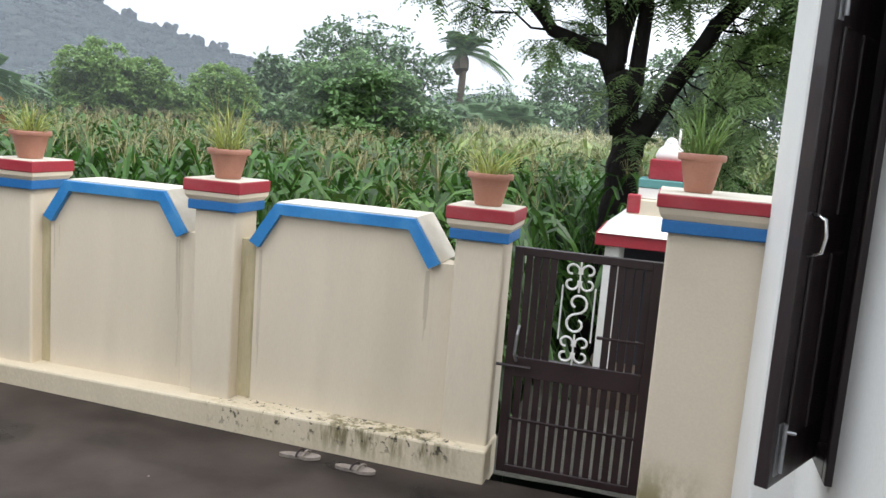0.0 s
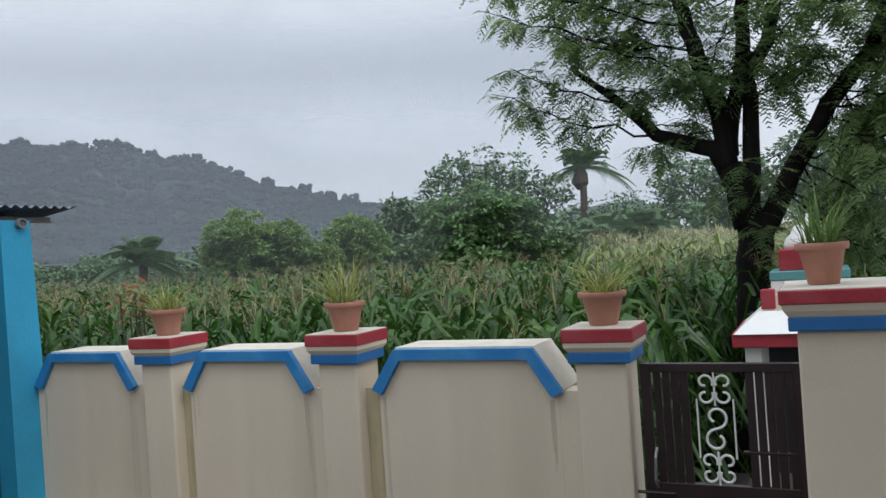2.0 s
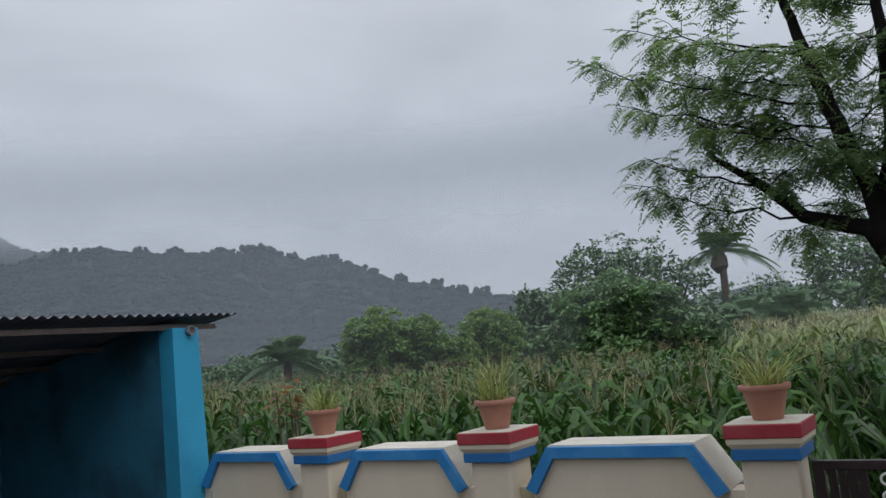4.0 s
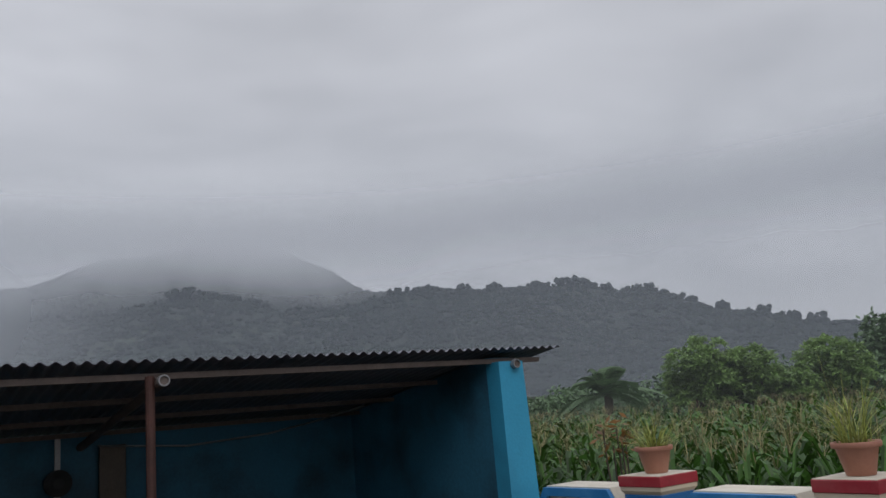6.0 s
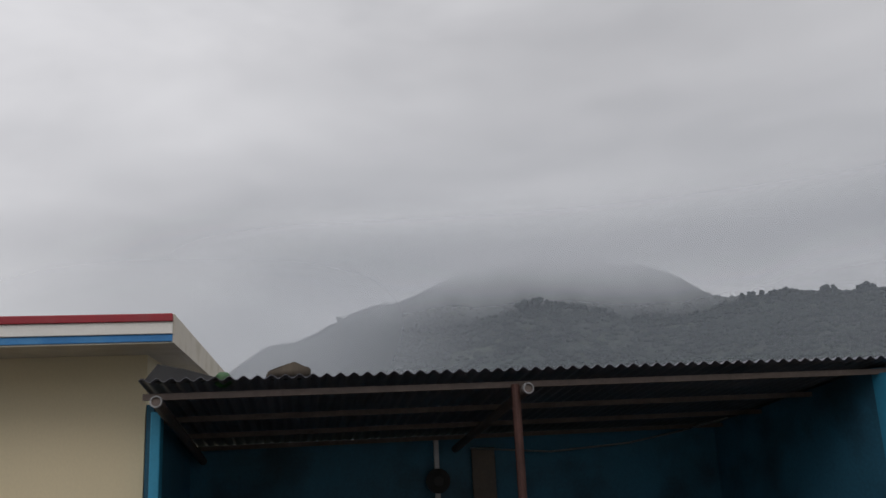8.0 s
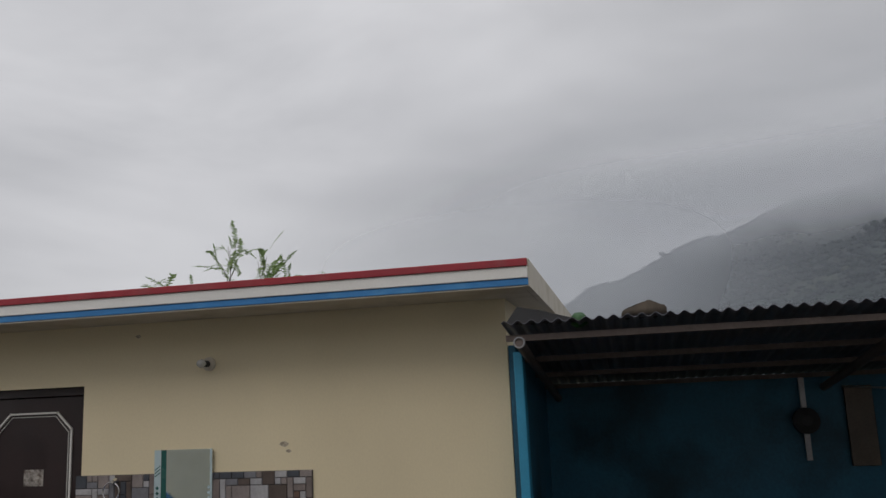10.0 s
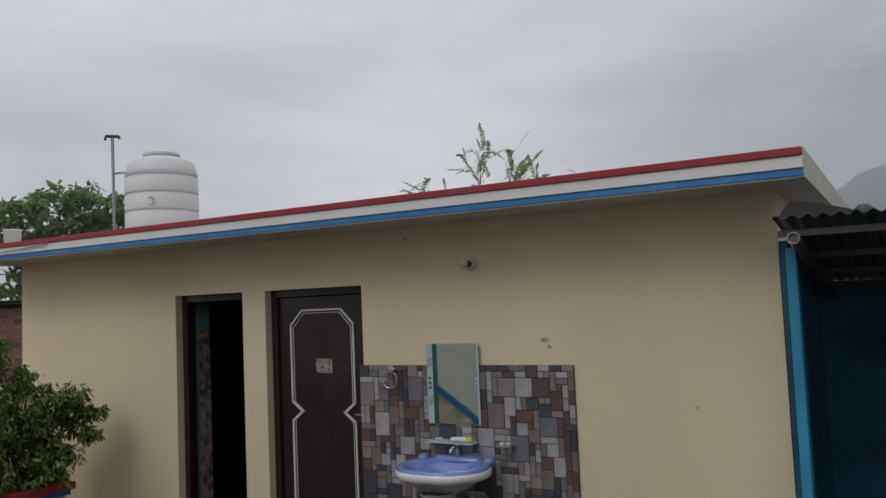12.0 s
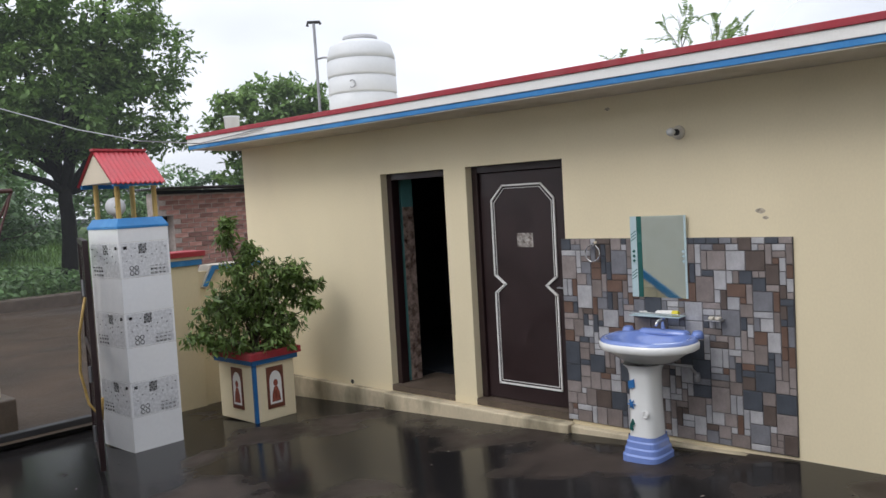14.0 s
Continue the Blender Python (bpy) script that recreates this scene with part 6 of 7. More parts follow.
for b, d, w, top, sd, n in ((27.8, 40, 2.4, 5.0, 5, 5000), (22, 48, 3.4, 8.6, 6, 4200), (18.5, 50, 2.6, 7.0, 7, 3200), (12.5, 36, 3.0, 3.3, 8, 4500), (9.5, 40, 2.4, 3.4, 18, 4000), (5.0, 46, 4.0, 6.4, 9, 7000), (0.5, 42, 4.2, 6.6, 10, 7000), (-4, 40, 4.2, 7.2, 11, 7000), (25, 60, 4, 5.0, 14, 4000), (15, 70, 5, 5.0, 15, 5000), (30, 55, 3.0, 4.0, 16, 4000), (41, 52, 4.2, 2.3, 17, 4500), (45, 54, 4.2, 2.2, 19, 4500), (36.5, 50, 4, 2.4, 20, 4000), (49.5, 50, 4.2, 2.1, 23, 4500), (54, 48, 4.0, 2.2, 24, 4000), (58.5, 48, 4.2, 2.0, 25, 4000), (33, 48, 3.5, 2.6, 26, 3500)):
    x, y = at_bearing(b, d)
    rr = random.Random(sd)
    bushy_tree("field_tree", "hazy grey-green tree at the far field edge", x, y, -0.4, max(0.6, top * 0.35), [(rr.uniform(-w, w) * 0.7, rr.uniform(-1, 1), max(0.6, top * rr.uniform(0.45, 0.82)), w * rr.uniform(0.4, 0.62), 0.85) for _ in range(7)] + [(0, 0, top * 0.85, w * 0.4, 0.8)], n, "leaf_far", 0.34, sd + 40)


def palm(x, y, base, h, n, length, seed, label, skirt=False):
    rng, nr = random.Random(seed), np.random.default_rng(seed)
    t = thing("palm_tree", label, "palm tree", Matrix.Translation((x, y, base)))
    bm = bmesh.new()
    limb(bm, (0, 0, -0.3), (0.1, 0, h), 0.2, 0.16, rng, 0.006, 8, 10)
    part("trunk", bm, "bark_g", t, smooth=True)
    out = []
    for k in range(n):
        a, el = rng.uniform(0, 6.283), rng.uniform(0.0, 1.35)
        d = np.array([math.cos(a) * math.cos(el), math.sin(a) * math.cos(el), math.sin(el)])
        s = np.array([-math.sin(a), math.cos(a), 0])
        ln = length * rng.uniform(0.8, 1.1)
        for i in range(26):
            u = (i + 1) / 26
            p = np.array([0.1, 0, h]) + d * ln * u + np.array([0, 0, -ln * 0.6 * u * u])
            w = ln * 0.2 * math.sin(math.pi * (0.12 + 0.8 * u))
            for sg in (1, -1):
                tip = p + s * sg * w + d * w * 0.5 + np.array([0, 0, -0.5 * w])
                e = d * ln / 26 * 0.75
                out.append([p, p + e, tip + e * 0.5, tip])
    ob = quads_object("crown", np.array(out), "leaf_far")
    ob.parent = t
    if skirt:
        bm = bmesh.new()
        lathe(bm, [(0.14, h - 1.05), (0.42, h - 0.75), (0.36, h - 0.35), (0.2, h)], 9)
        for v in bm.verts:
            v.co += Vector((rng.uniform(-1, 1), rng.uniform(-1, 1), rng.uniform(-1, 1))) * 0.06
        part("dead_fronds", bm, "bark_g", t, "hanging skirt of dead brown fronds")


x, y = at_bearing(15.1, 40)
palm(x, y, -0.4, 5.7, 40, 2.3, 31, "tall palm with a skirt of dead fronds", True)
x, y = at_bearing(45.2, 33)
palm(x, y, -0.4, 2.45, 34, 2.4, 32, "low spreading palm at the field edge")
for b, d, h, sd in ((12.6, 30, 1.9, 33), (11.2, 33, 2.3, 34), (10.0, 36, 2.0, 35), (13.8, 34, 2.4, 36)):
    x, y = at_bearing(b, d)
    palm(x, y, -0.4, h, 30, 2.2, sd, "low bushy palm standing among the maize")


# the acacia behind the gate
def acacia():
    rng, nr = random.Random(77), np.random.default_rng(77)
    t = thing("acacia_tree", "tall dark-trunked acacia with feathery drooping leaves", "tree", Matrix.Translation((-0.52, 8.5, -0.4)))
    bm, cs, ds = bmesh.new(), [], []

    def bough(pts, r0, r1, sides=10):
        """A bent limb through the points, with small kinks."""
        pts = [Vector(p) for p in pts]
        fine = []
        for a, b in zip(pts, pts[1:]):
            n = max(2, int((b - a).length / 0.14))
            fine += [a.lerp(b, i / n) + Vector((rng.uniform(-1, 1), rng.uniform(-1, 1), 0)) * 0.018 * (i > 0) for i in range(n)]
        fine.append(pts[-1])
        k = len(fine) - 1
        tube(bm, fine, [r0 + (r1 - r0) * i / k for i in range(k + 1)], sides)
        return fine

    def spray(a, b, twigs=8, reach=0.4, fronds=5, sag=0.15, thick=0.016):
        """A thin branch from a to b with side twigs, all hung with feather leaves."""
        a, b = Vector(a), Vector(b)
        ln = (b - a).length
        stem = [a.lerp(b, i / 8) + Vector((0, 0, -sag * ln * ((i / 8) ** 2 - i / 8) * -1.0)) + Vector((rng.uniform(-1, 1), rng.uniform(-1, 1), rng.uniform(-1, 1))) * 0.025 * ln * (0 < i < 8) for i in range(9)]
        tube(bm, stem, [thick * (1 - 0.75 * i / 8) for i in range(9)], 5)
        along = (b - a).normalized()
        ends = []
        for k in range(twigs):
            u = 0.22 + 0.78 * (k + rng.random()) / twigs
            p = stem[min(8, int(u * 8))]
            d = along * rng.uniform(0.3, 0.9) + Vector((rng.uniform(-1, 1), rng.uniform(-1, 1), rng.uniform(-0.75, 0.45)))
            q = p + d.normalized() * reach * rng.uniform(0.5, 1.1) * (1.2 - 0.6 * u)
            mid = p.lerp(q, 0.5) + Vector((0, 0, 0.03))
            tube(bm, [p, mid, q + Vector((0, 0, -0.03))], [thick * 0.35, thick * 0.28, 0.002], 4)
            ends.append((p, q))
        ends.append((stem[-3], stem[-1]))
        for p, q in ends:
            for k in range(fronds):
                u = (k + rng.uniform(0.3, 1.0)) / fronds
                sidew = Vector((q - p)).cross(Vector((0, 0, 1))).normalized() * (1 if k % 2 else -1)
                v = (q - p).normalized() * 0.7 + sidew * rng.uniform(0.3, 0.9) + Vector((0, 0, rng.uniform(-0.7, 0.0)))
                cs.append(np.array(p.lerp(q, u)))
                ds.append(np.array(v))

    bough([(-0.06, 0, -0.3), (0.06, 0, 0.9), (0.10, 0, 1.6), (0.12, 0, 2.3)], 0.185, 0.15, 16)
    bough([(0.09, 0, 2.2), (0.03, 0, 2.55), (-0.06, 0, 2.75)], 0.15, 0.115, 14)
    main = [bough([(0.17, 0, 2.1), (0.45, -0.02, 2.62), (0.79, -0.05, 3.2), (1.15, -0.1, 3.6), (1.5, -0.1, 4.5), (1.7, 0, 5.4)], 0.10, 0.035),
            bough([(0.0, 0, 2.62), (-0.18, 0, 2.92), (-0.7, 0.05, 3.12), (-1.02, 0.1, 3.47), (-1.5, 0.1, 3.9)], 0.095, 0.022),
            bough([(-0.06, 0, 2.7), (-0.12, 0, 3.33), (-0.27, 0, 3.76), (-0.5, 0.1, 4.7), (-0.7, 0.1, 5.6)], 0.105, 0.03),
            bough([(-0.05, 0, 2.85), (0.0, 0.1, 3.3), (0.11, 0.1, 3.72), (0.15, 0.2, 4.8), (0.1, 0.2, 5.8)], 0.085, 0.03),
            bough([(0.10, 0.02, 2.4), (0.15, 0.05, 3.15), (0.14, 0.05, 3.56), (0.33, 0.1, 3.85), (0.6, 0.1, 4.9), (0.8, 0.1, 5.6)], 0.085, 0.03),
            bough([(0.12, 0.05, 3.45), (-0.1, 0.1, 3.6), (-0.22, 0.1, 3.62)], 0.04, 0.03)]
    # long boughs reaching out over the field
    for a, b, tw in (((-0.35, 0, 4.1), (-2.75, 0.0, 5.15), 15), ((-0.3, 0, 3.85), (-2.3, -0.2, 4.55), 13), ((-1.02, 0.1, 3.47), (-2.15, 0.1, 4.0), 9),
                     ((-0.7, 0.05, 3.12), (-2.3, -0.1, 3.72), 11), ((-0.5, 0.1, 4.7), (-2.25, 0.2, 5.45), 12), ((-0.6, 0.1, 5.2), (-2.0, 0.3, 6.1), 10),
                     ((-0.4, 0, 4.3), (-1.7, 0.4, 4.85), 11),
                     ((-0.2, 0, 3.6), (-1.5, -0.5, 4.15), 10), ((-0.5, 0, 4.6), (-1.5, -0.6, 4.9), 9)):
        spray(a, b, int(tw * 1.8), 0.46, 7, 0.1, 0.014)
    # the upper crown
    for pts in main:
        for k, p in enumerate(pts):
            if p.z < 3.15 or (p.x < 0.45 and k % 2):
                continue
            for _ in range(2 if p.x > 0.3 else 1):
                ang = rng.uniform(0, 2 * math.pi)
                out = Vector((math.cos(ang) + (0.6 if p.x > 0.3 else 0.0), math.sin(ang) * 0.9, rng.uniform(-0.25, 0.6)))
                spray(p, p + out.normalized() * rng.uniform(0.6, 1.2), 8, 0.40, 7, 0.12, 0.009)
    # low hanging branches on the side of the gate pillar
    for _ in range(34):
        p = rng.choice(main[0][3:])
        q = p + Vector((rng.uniform(0.1, 1.5), rng.uniform(-1.6, 0.5), rng.uniform(-0.9, 0.5)))
        spray(p, q, 10, 0.42, 8, 0.2, 0.011)
    # water shoots round the fork
    for _ in range(9):
        p = Vector((rng.uniform(-0.1, 0.3), -0.12, rng.uniform(1.7, 3.2)))
        spray(p, p + Vector((rng.uniform(-0.35, 0.35), -0.25, rng.uniform(-0.15, 0.25))), 2, 0.15, 4, 0.1, 0.006)
    part("trunk", bm, "bark", t, "dark wet bark", smooth=True)
    ob = quads_object("crown", frond_quads(cs, ds, 0.23, nr, 8), "leaf_feather")
    ob.parent = t
    tagged(ob, "feathery drooping green leaves")


acacia()

# a reddish ornamental plant beyond the boundary wall
M["leaf_red"] = mat("orange_red_leaves", (0.20, 0.10, 0.035), 0.55, var=0.3, scale=4, island=0.5, trans=0.35, bump=0)
rp_t = thing("croton_plant", "ornamental plant with orange and green leaves behind the wall", "plant", Matrix.Translation((-4.76, 5.35, -0.5)))
rq, nq = random.Random(3), np.random.default_rng(3)
bm, pts = bmesh.new(), []
for k in range(5):
    e = Vector((rq.uniform(-0.1, 0.1), rq.uniform(-0.1, 0.1), rq.uniform(1.85, 2.12)))
    limb(bm, (0, 0, 0), e, 0.014, 0.006, rq, 0.01, 8, 6)
    pts += [np.array(e) + nq.normal(0, (0.05, 0.05, 0.07), 3) for _ in range(13)]
part("stem", bm, "bark_g", rp_t)
ob = quads_object("leaves", leaf_quads(pts, 0.085, nq, 0.3, 0.35), "leaf_red")
ob.parent = rp_t
tagged(ob, "orange-red pointed leaves")

# ---- south side: drive, bank, trees ----
M["mud"] = mat("wet_brown_dirt_road", (0.048, 0.033, 0.022), 0.7, spec=0.2, var=0.3, scale=1.2, fine=25, bump=0.4, bump_d=0.02, tint=(0.026, 0.02, 0.015), tint_amt=0.8, tint_scale=0.6, gloss_var=0.2)
M["lawn"] = mat("bright_green_verge_grass", (0.09, 0.17, 0.035), 0.8, var=0.3, scale=1.5, fine=20, bump=0.4)
bm = bmesh.new()
pts = [[bm.verts.new((x, y, -0.19 - 0.02 * max(0, -8 - y) * 0.2 + 0.02 * noise.noise((x, y, 0)))) for x in np.linspace(-14, 10, 25)] for y in np.linspace(-19.5, -7.66, 14)]
for a, b in zip(pts, pts[1:]):
    for i in range(24):
        bm.faces.new((a[i], a[i + 1], b[i + 1], b[i]))
structure("road", bm, "mud", "wet brown dirt drive outside the yard gate", True)
bm = bmesh.new()
box(bm, -16, 10, -19.8, -19.5, -0.6, 0.05, 0.04)
structure("kerb", bm, "sill", "low dark earth kerb beside the grass bank")
bm = bmesh.new()
pts = [[bm.verts.new((x, y, -0.05 + 0.10 * (-19.8 - y) * min(1, (-19.8 - y) / 4 + 0.4) ** 0.5 * 0.9 + 0.12 * noise.noise((x * 0.5, y * 0.5, 2)))) for x in np.linspace(-22, 12, 35)] for y in np.linspace(-36, -19.75, 18)]
for a, b in zip(pts, pts[1:]):
    for i in range(34):
        bm.faces.new((a[i], a[i + 1], b[i + 1], b[i]))
structure("grass_bank", bm, "lawn", "bright green grassy bank rising behind the drive", True)
nr = np.random.default_rng(8)
blades = []
for _ in range(9000):
    x, y = nr.uniform(-16, 4), nr.uniform(-30, -19.9)
    z = -0.05 + 0.10 * (-19.8 - y) * min(1, (-19.8 - y) / 4 + 0.4) ** 0.5 * 0.9
    a, h, w = nr.uniform(0, 6.28), nr.uniform(0.1, 0.4), 0.02
    s, t = np.array([math.cos(a), math.sin(a), 0]) * w, np.array([nr.normal(0, 0.08), nr.normal(0, 0.08), h])
    p = np.array([x, y, z - 0.03])
    blades.append([p - s, p + s, p + s * 0.2 + t, p - s * 0.2 + t])
tagged(quads_object("verge_grass", np.array(blades), "grass_g"), "rough green grass and weeds on the bank", "grass", kind="stuff")

weeds = np.stack([nr.uniform(-15, 4, 15000), -19.75 - 2.2 * nr.random(15000), np.zeros(15000)], 1)
lift = np.array([0.35 + 0.3 * noise.noise((x * 0.7, y, 5.0)) for x, y, z in weeds])
weeds[:, 2] = nr.random(15000) * lift + 0.05 + 0.12 * (-19.75 - weeds[:, 1])
tagged(quads_object("bank_weeds", leaf_quads(weeds, 0.16, nr, 0.2, 0.5), "leaf_dark"), "dark green broad-leaved weeds along the kerb", "weeds", kind="stuff")
x, y = at_bearing(157.6, 24)
bushy_tree("shade_tree", "large full-crowned green shade tree on a grassy bank", x, y, 0.15, 2.6, [(0, 0, 5.0, 2.3, 0.9), (-1.6, 0, 4.6, 1.9, 0.85), (1.7, 0, 4.6, 1.9, 0.85), (-0.6, 0.8, 6.9, 1.9, 0.85), (1.2, 0, 7.2, 1.8, 0.85), (-2.2, 0.4, 6.0, 1.5, 0.9), (-2.6, 0.3, 4.0, 1.0, 0.8), (0.4, 1.2, 4.3, 1.3, 0.8), (2.6, 0, 6.5, 1.6, 0.9), (-1.0, 1.0, 8.4, 1.3, 0.8), (2.2, 0.6, 3.3, 1.2, 0.8)], 40000, "leaf_mid", 0.2, 61, "bark")
x, y = at_bearing(144.5, 21)
bushy_tree("garden_tree", "leafy light green tree behind the outhouse roof", x, y, 0.3, 2.2, [(0, 0, 3.9, 1.0, 0.85), (-0.8, 0, 4.2, 0.8, 0.8), (1.0, 0, 3.6, 0.8, 0.9), (1.5, 0, 3.3, 0.6, 0.8), (-1.4, 0, 3.6, 0.8, 0.9), (0.3, 0, 2.8, 0.9, 0.8), (1.1, 0, 2.2, 0.6, 0.9)], 9000, "leaf_mid", 0.19, 62)
for b, d, sd in ((161.0, 33, 82), (163, 29, 83), (153.5, 31, 84)):
    x, y = at_bearing(b, d)
    bushy_tree("verge_bush", "dark green bush on the grassy bank", x, y, 0.6, 0.5, lobes(random.Random(sd), 1.5, 1.0, 0.5, 7, 1.0), 3500, "leaf_dark", 0.2, sd)
x, y = at_bearing(149, 34)
bushy_tree("field_tree", "hazy grey-green tree beyond the brick house", x, y, -0.4, 1.5, [(0, 0, 2.6, 1.4, 0.8), (2, 0, 2.3, 1.2, 0.8), (-2, 0, 2.6, 1.4, 0.8)], 3500, "leaf_far", 0.3, 63)
for b, d, sd in ((163, 34, 64), (168, 30, 65), (154, 38, 66), (172, 26, 67)):
    x, y = at_bearing(b, d)
    bushy_tree("verge_tree", "dark green tree at the back of the bank", x, y, 0.5, 1.5, lobes(random.Random(sd), 2.6, 3.0, 0.9, 10, 1.8), 6000, "leaf_dark", 0.3, sd)


# feathery tree behind the outhouse
def feathery(x, y, top, seed):
    rng, nr = random.Random(seed), np.random.default_rng(seed)
    t = thing("feathery_tree", "thin feathery-leaved tree behind the outhouse roof", "tree", Matrix.Translation((x, y, -0.4)))
    bm, tips = bmesh.new(), []
    limb(bm, (0, 0, -0.2), (0.1, 0, top - 1.3), 0.09, 0.05, rng, 0.03)
    for k in range(6):
        grow(bm, (0.1, 0, top - 1.5), (rng.uniform(-0.5, 0.5), (k - 2.5) * 0.55, 0.75), 0.75, 0.016, 2, rng, tips, 0.5, 0.1)
    part("trunk", bm, "bark_g", t, smooth=True)
    cs, ds = [], []
    for p, d in tips:
        for _ in range(1):
            cs.append(np.array(p) + nr.normal(0, 0.05, 3))
            v = np.array(d) + nr.normal(0, 0.6, 3)
            ds.append(v)
    ob = quads_object("crown", frond_quads(cs, ds, 0.40, nr, 15, 0.13), "leaf_feather")
    ob.parent = t
    tagged(ob, "sparse feathery leaves")


x, y = at_bearing(116.0, 13.0)
feathery(x, y, 4.5, 71)


# planter shrub
M["leaf_shrub"] = mat("small_green_shrub_leaves", (0.13, 0.20, 0.05), 0.5, var=0.3, scale=3, island=0.4, trans=0.25, bump=0)
def shrub():
    rng, nr = random.Random(15), np.random.default_rng(15)
    t = thing("shrub", "dense small-leaved green shrub growing in the planter", "shrub", Matrix.Translation((-4.40, -6.52, PZ + 0.62)))
    bm, pts = bmesh.new(), []
    # tufts: how far along the wall's diagonal, how far across it, height, radius
    tufts = [(-0.10, 0, 0.35, 0.30), (0.05, 0.05, 0.55, 0.28), (-0.06, 0, 0.80, 0.21), (-0.42, 0.1, 0.20, 0.20), (0.26, 0, 0.34, 0.24), (0.44, 0, 0.74, 0.13), (0.24, 0.05, 0.74, 0.17), (-0.18, 0, 1.08, 0.10), (0.58, 0, 0.62, 0.10), (-0.28, 0.1, 0.48, 0.22), (0.16, 0.15, 0.14, 0.24), (-0.2, 0.2, 0.15, 0.24), (0.05, -0.2, 0.45, 0.26), (0.55, 0.05, 0.42, 0.08), (-0.16, 0, 1.24, 0.06), (0.02, 0, 0.98, 0.10), (0.36, -0.1, 0.55, 0.15)]
    for u, w, z, r in tufts:
        c = Vector((-0.84 * u + 0.54 * w, 0.54 * u + 0.84 * w, z))
        limb(bm, (rng.uniform(-0.06, 0.06), rng.uniform(-0.06, 0.06), 0), c, 0.014, 0.004, rng, 0.05, 6, 6)
        for _ in range(int(16 + 380 * r * r)):
            d = Vector(nr.normal(size=3)).normalized()
            e = c + Vector((d.x, d.y, d.z * 0.9)) * r * rng.uniform(0.7, 1.3)
            limb(bm, c, e, 0.004, 0.0015, rng, 0.06, 3, 4)
            for k in range(15):
                pts.append(np.array(c.lerp(e, rng.uniform(0.35, 1.05))) + nr.normal(0, 0.018, 3))
    part("stem", bm, "bark_g", t, smooth=True)
    pts = [p for p in pts if p[2] > 0.04]
    ob = quads_object("leaves", leaf_quads(pts, 0.072, nr, 0.7, 0.36), "leaf_shrub")
    ob.parent = t
    tagged(ob, "small pointed dark green leaves")


shrub()

# ---- clutter on and in the shed ----
deb = thing("torn_sheet", "broken dark roofing piece lying on the shed roof", "roofing scrap", Matrix.Translation((-4.75, -0.30, 2.245)))
bm = bmesh.new()
prism(bm, [(-0.05, 0.0), (0.02, 0.09), (0.16, 0.06), (0.32, 0.012), (0.36, -0.01), (0.0, -0.01)], "x", -0.25, 0.06)
part("sheet", bm, "rubber", deb)
old = thing("old_shoe", "weathered grey shoe lying on the shed roof", "shoe", Matrix.Translation((-4.80, 0.30, 2.245)))
bm = bmesh.new()
prism(bm, [(0, 0), (0.25, 0), (0.25, 0.055), (0.19, 0.065), (0.155, 0.095), (0.12, 0.07), (0.03, 0.05), (0, 0.03)], "x", -0.05, 0.05)
bmesh.ops.bevel(bm, geom=bm.edges[:], offset=0.008, segments=2, affect="EDGES")
part("upper", bm, "bark_g", old, "grey weathered upper", True)
part("sole", boxed(-0.055, 0.055, -0.005, 0.255, -0.012, 0.004), "rubber", old)
gb = thing("green_bottle", "crumpled green plastic bottle on the shed roof", "bottle", Matrix.Translation((-4.80, 0.06, 2.205)))
M["gplast"] = mat("green_plastic", (0.012, 0.075, 0.012), 0.5, var=0.2, bump=0)
part("body", lathe(bmesh.new(), [(0.02, 0), (0.05, 0.02), (0.048, 0.06), (0.025, 0.085)], 12), "gplast", gb, smooth=True)
fan = thing("hanging_fan", "dark wall fan hanging on the shed back wall", "fan", Matrix.Translation((-6.98, 1.62, 1.55)))
part("guard", lathe(bmesh.new(), [(0.06, 0), (0.10, 0.03), (0.10, 0.07), (0.04, 0.10)], 18), "rubber", fan).matrix_basis = Matrix.Rotation(radians(90), 4, "Y")
part("bracket", boxed(0, 0.03, -0.02, 0.02, -0.3, 0.35), "galv", fan)
bd = thing("board", "brown wooden board hanging on the shed wall", "board", Matrix.Translation((-6.98, 2.02, 1.2)))
part("plank", boxed(0, 0.03, -0.10, 0.10, 0, 0.60, 0.005), "sill", bd)
wr = thing("shed_cable", "loose dark wire looped under the shed roof", "cable")
part("wire", tube(bmesh.new(), [(-6.9, 1.9, 1.80), (-6.9, 2.6, 1.74), (-6.9, 3.3, 1.78), (-6.9, 3.8, 1.86), (-6.6, 4.1, 1.95)], 0.008, 6), "galv", wr)

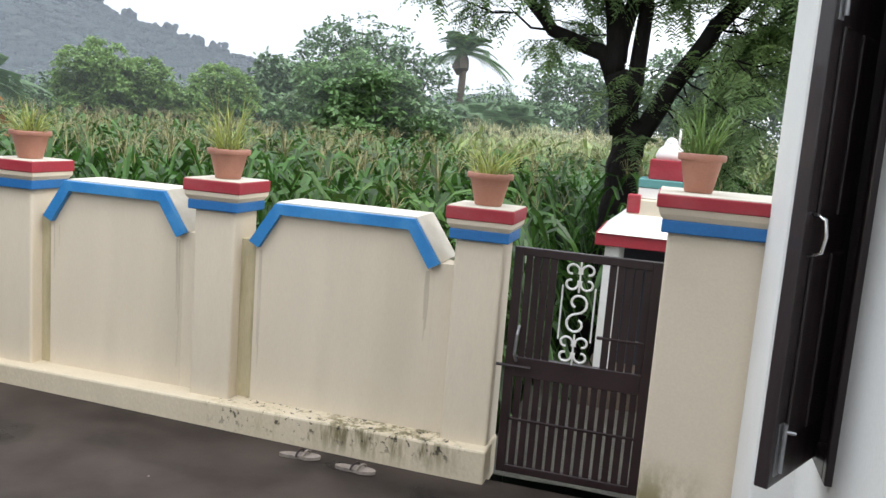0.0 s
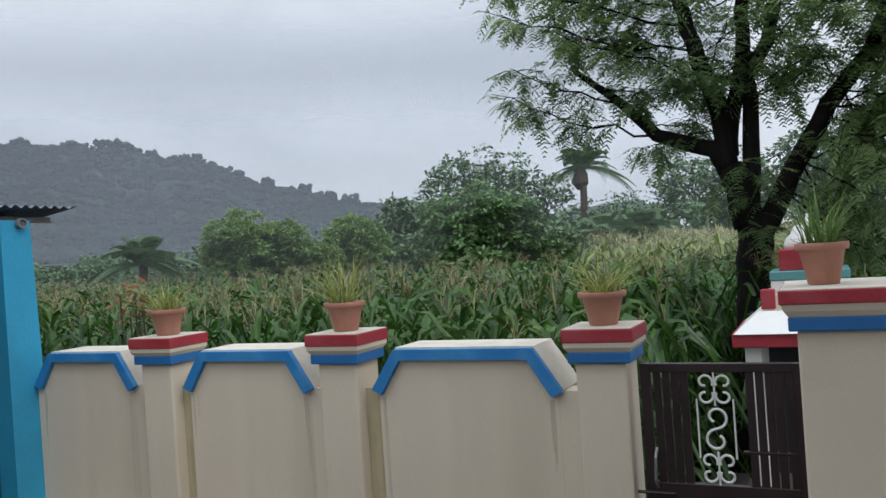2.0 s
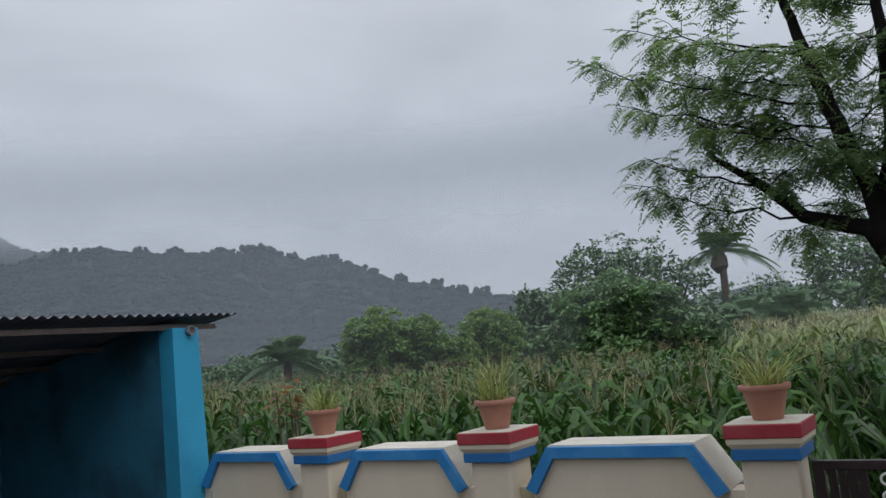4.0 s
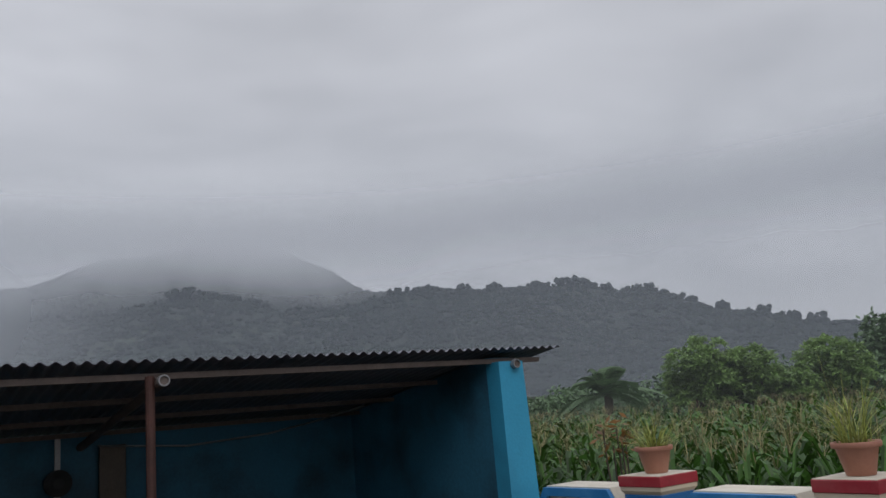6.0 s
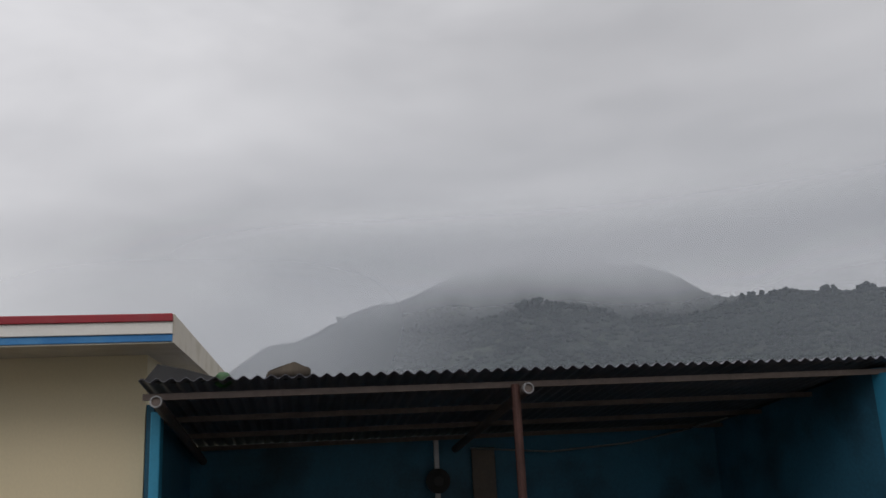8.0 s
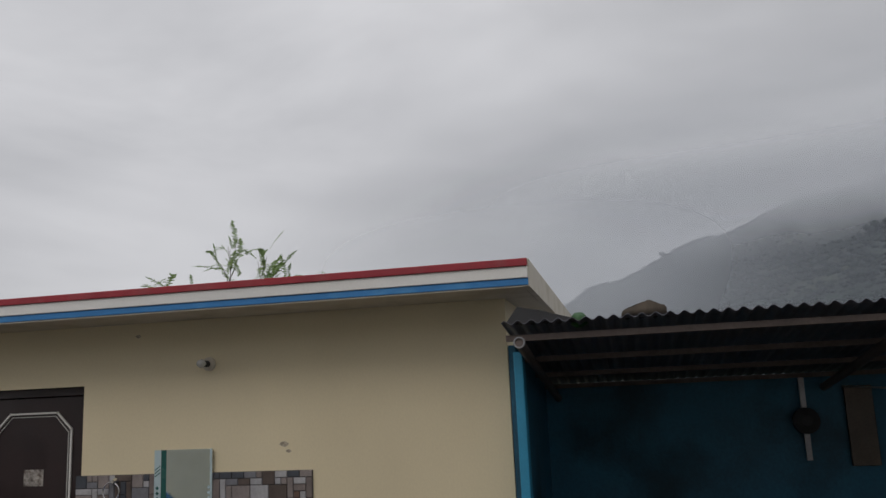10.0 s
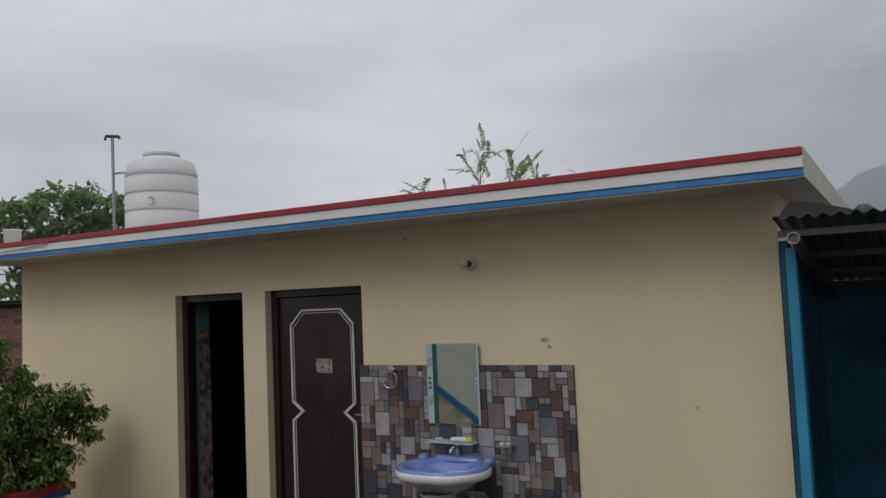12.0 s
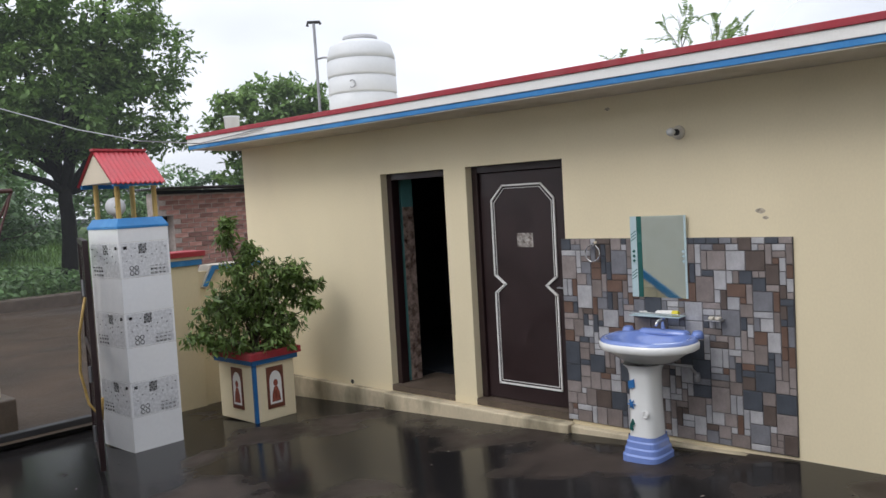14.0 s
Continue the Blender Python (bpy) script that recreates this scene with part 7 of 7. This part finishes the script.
# ---- pieces of the tile panel and of the brick wall ----
def stone_pieces():
    rng = random.Random(12)
    unit = 0.0434
    nx, nz = 40, 32
    used = [[False] * nx for _ in range(nz)]
    cache = {}
    sizes = [(3, 3), (3, 4), (2, 2), (2, 3), (3, 2), (3, 1), (2, 1), (1, 2), (2, 2), (2, 1), (1, 3), (3, 3), (1, 1)]
    for r in range(nz):
        for c in range(nx):
            if used[r][c]:
                continue
            opts = sizes[:]
            rng.shuffle(opts)
            run = 0
            while c + run < nx and not used[r][c + run]:
                run += 1
            for w, h in opts + [(2, 1), (1, 2), (1, 1)]:
                if c + w <= nx and r + h <= nz and all(not used[r + j][c + i] for j in range(h) for i in range(w)):
                    break
            for j in range(h):
                for i in range(w):
                    used[r + j][c + i] = True
            me = cache.get((w, h))
            if me is None:
                bm = bmesh.new()
                g, sx, sz = 0.0014, w * unit, h * (TZ1 - TZ0) / nz
                v = [bm.verts.new(p) for p in ((0, g, g), (0, sx - g, g), (0, sx - g, sz - g), (0, g, sz - g), (0.006, g + 0.004, g + 0.004), (0.0065, sx - g - 0.003, g + 0.004), (0.006, sx - g - 0.004, sz - g - 0.003), (0.0055, g + 0.003, sz - g - 0.004))]
                for q in ((4, 5, 6, 7), (0, 1, 5, 4), (1, 2, 6, 5), (2, 3, 7, 6), (3, 0, 4, 7)):
                    bm.faces.new([v[i] for i in q])
                me = bpy.data.meshes.new("stone_tile")
                bm.to_mesh(me)
                bm.free()
                me.materials.append(M["stone"])
                cache[(w, h)] = me
            ob = new("stone_tile", me)
            ob.parent = panel
            ob.matrix_basis = Matrix.Translation((FX + 0.0118, TY0 + c * unit, TZ0 + r * (TZ1 - TZ0) / nz))


stone_pieces()


def brick_pieces():
    rng = random.Random(9)
    bm = bmesh.new()
    box(bm, -0.112, 0.112, 0, 0.012, -0.034, 0.034, 0.006)
    me = bpy.data.meshes.new("brick")
    bm.to_mesh(me)
    bm.free()
    me.materials.append(M["brick"])
    for r in range(22):
        for c in range(13):
            x = 0.82 - c * 0.24 - (0.12 if r % 2 else 0)
            z = 0.90 + r * 0.078
            if z > 2.56 or x > 0.24 or (x > -0.01 and z < 2.3):
                continue
            ob = new("brick", me)
            ob.parent = bh
            ob.matrix_basis = Matrix.Translation((x + rng.uniform(-0.004, 0.004), rng.uniform(-0.004, 0.003), z))


brick_pieces()
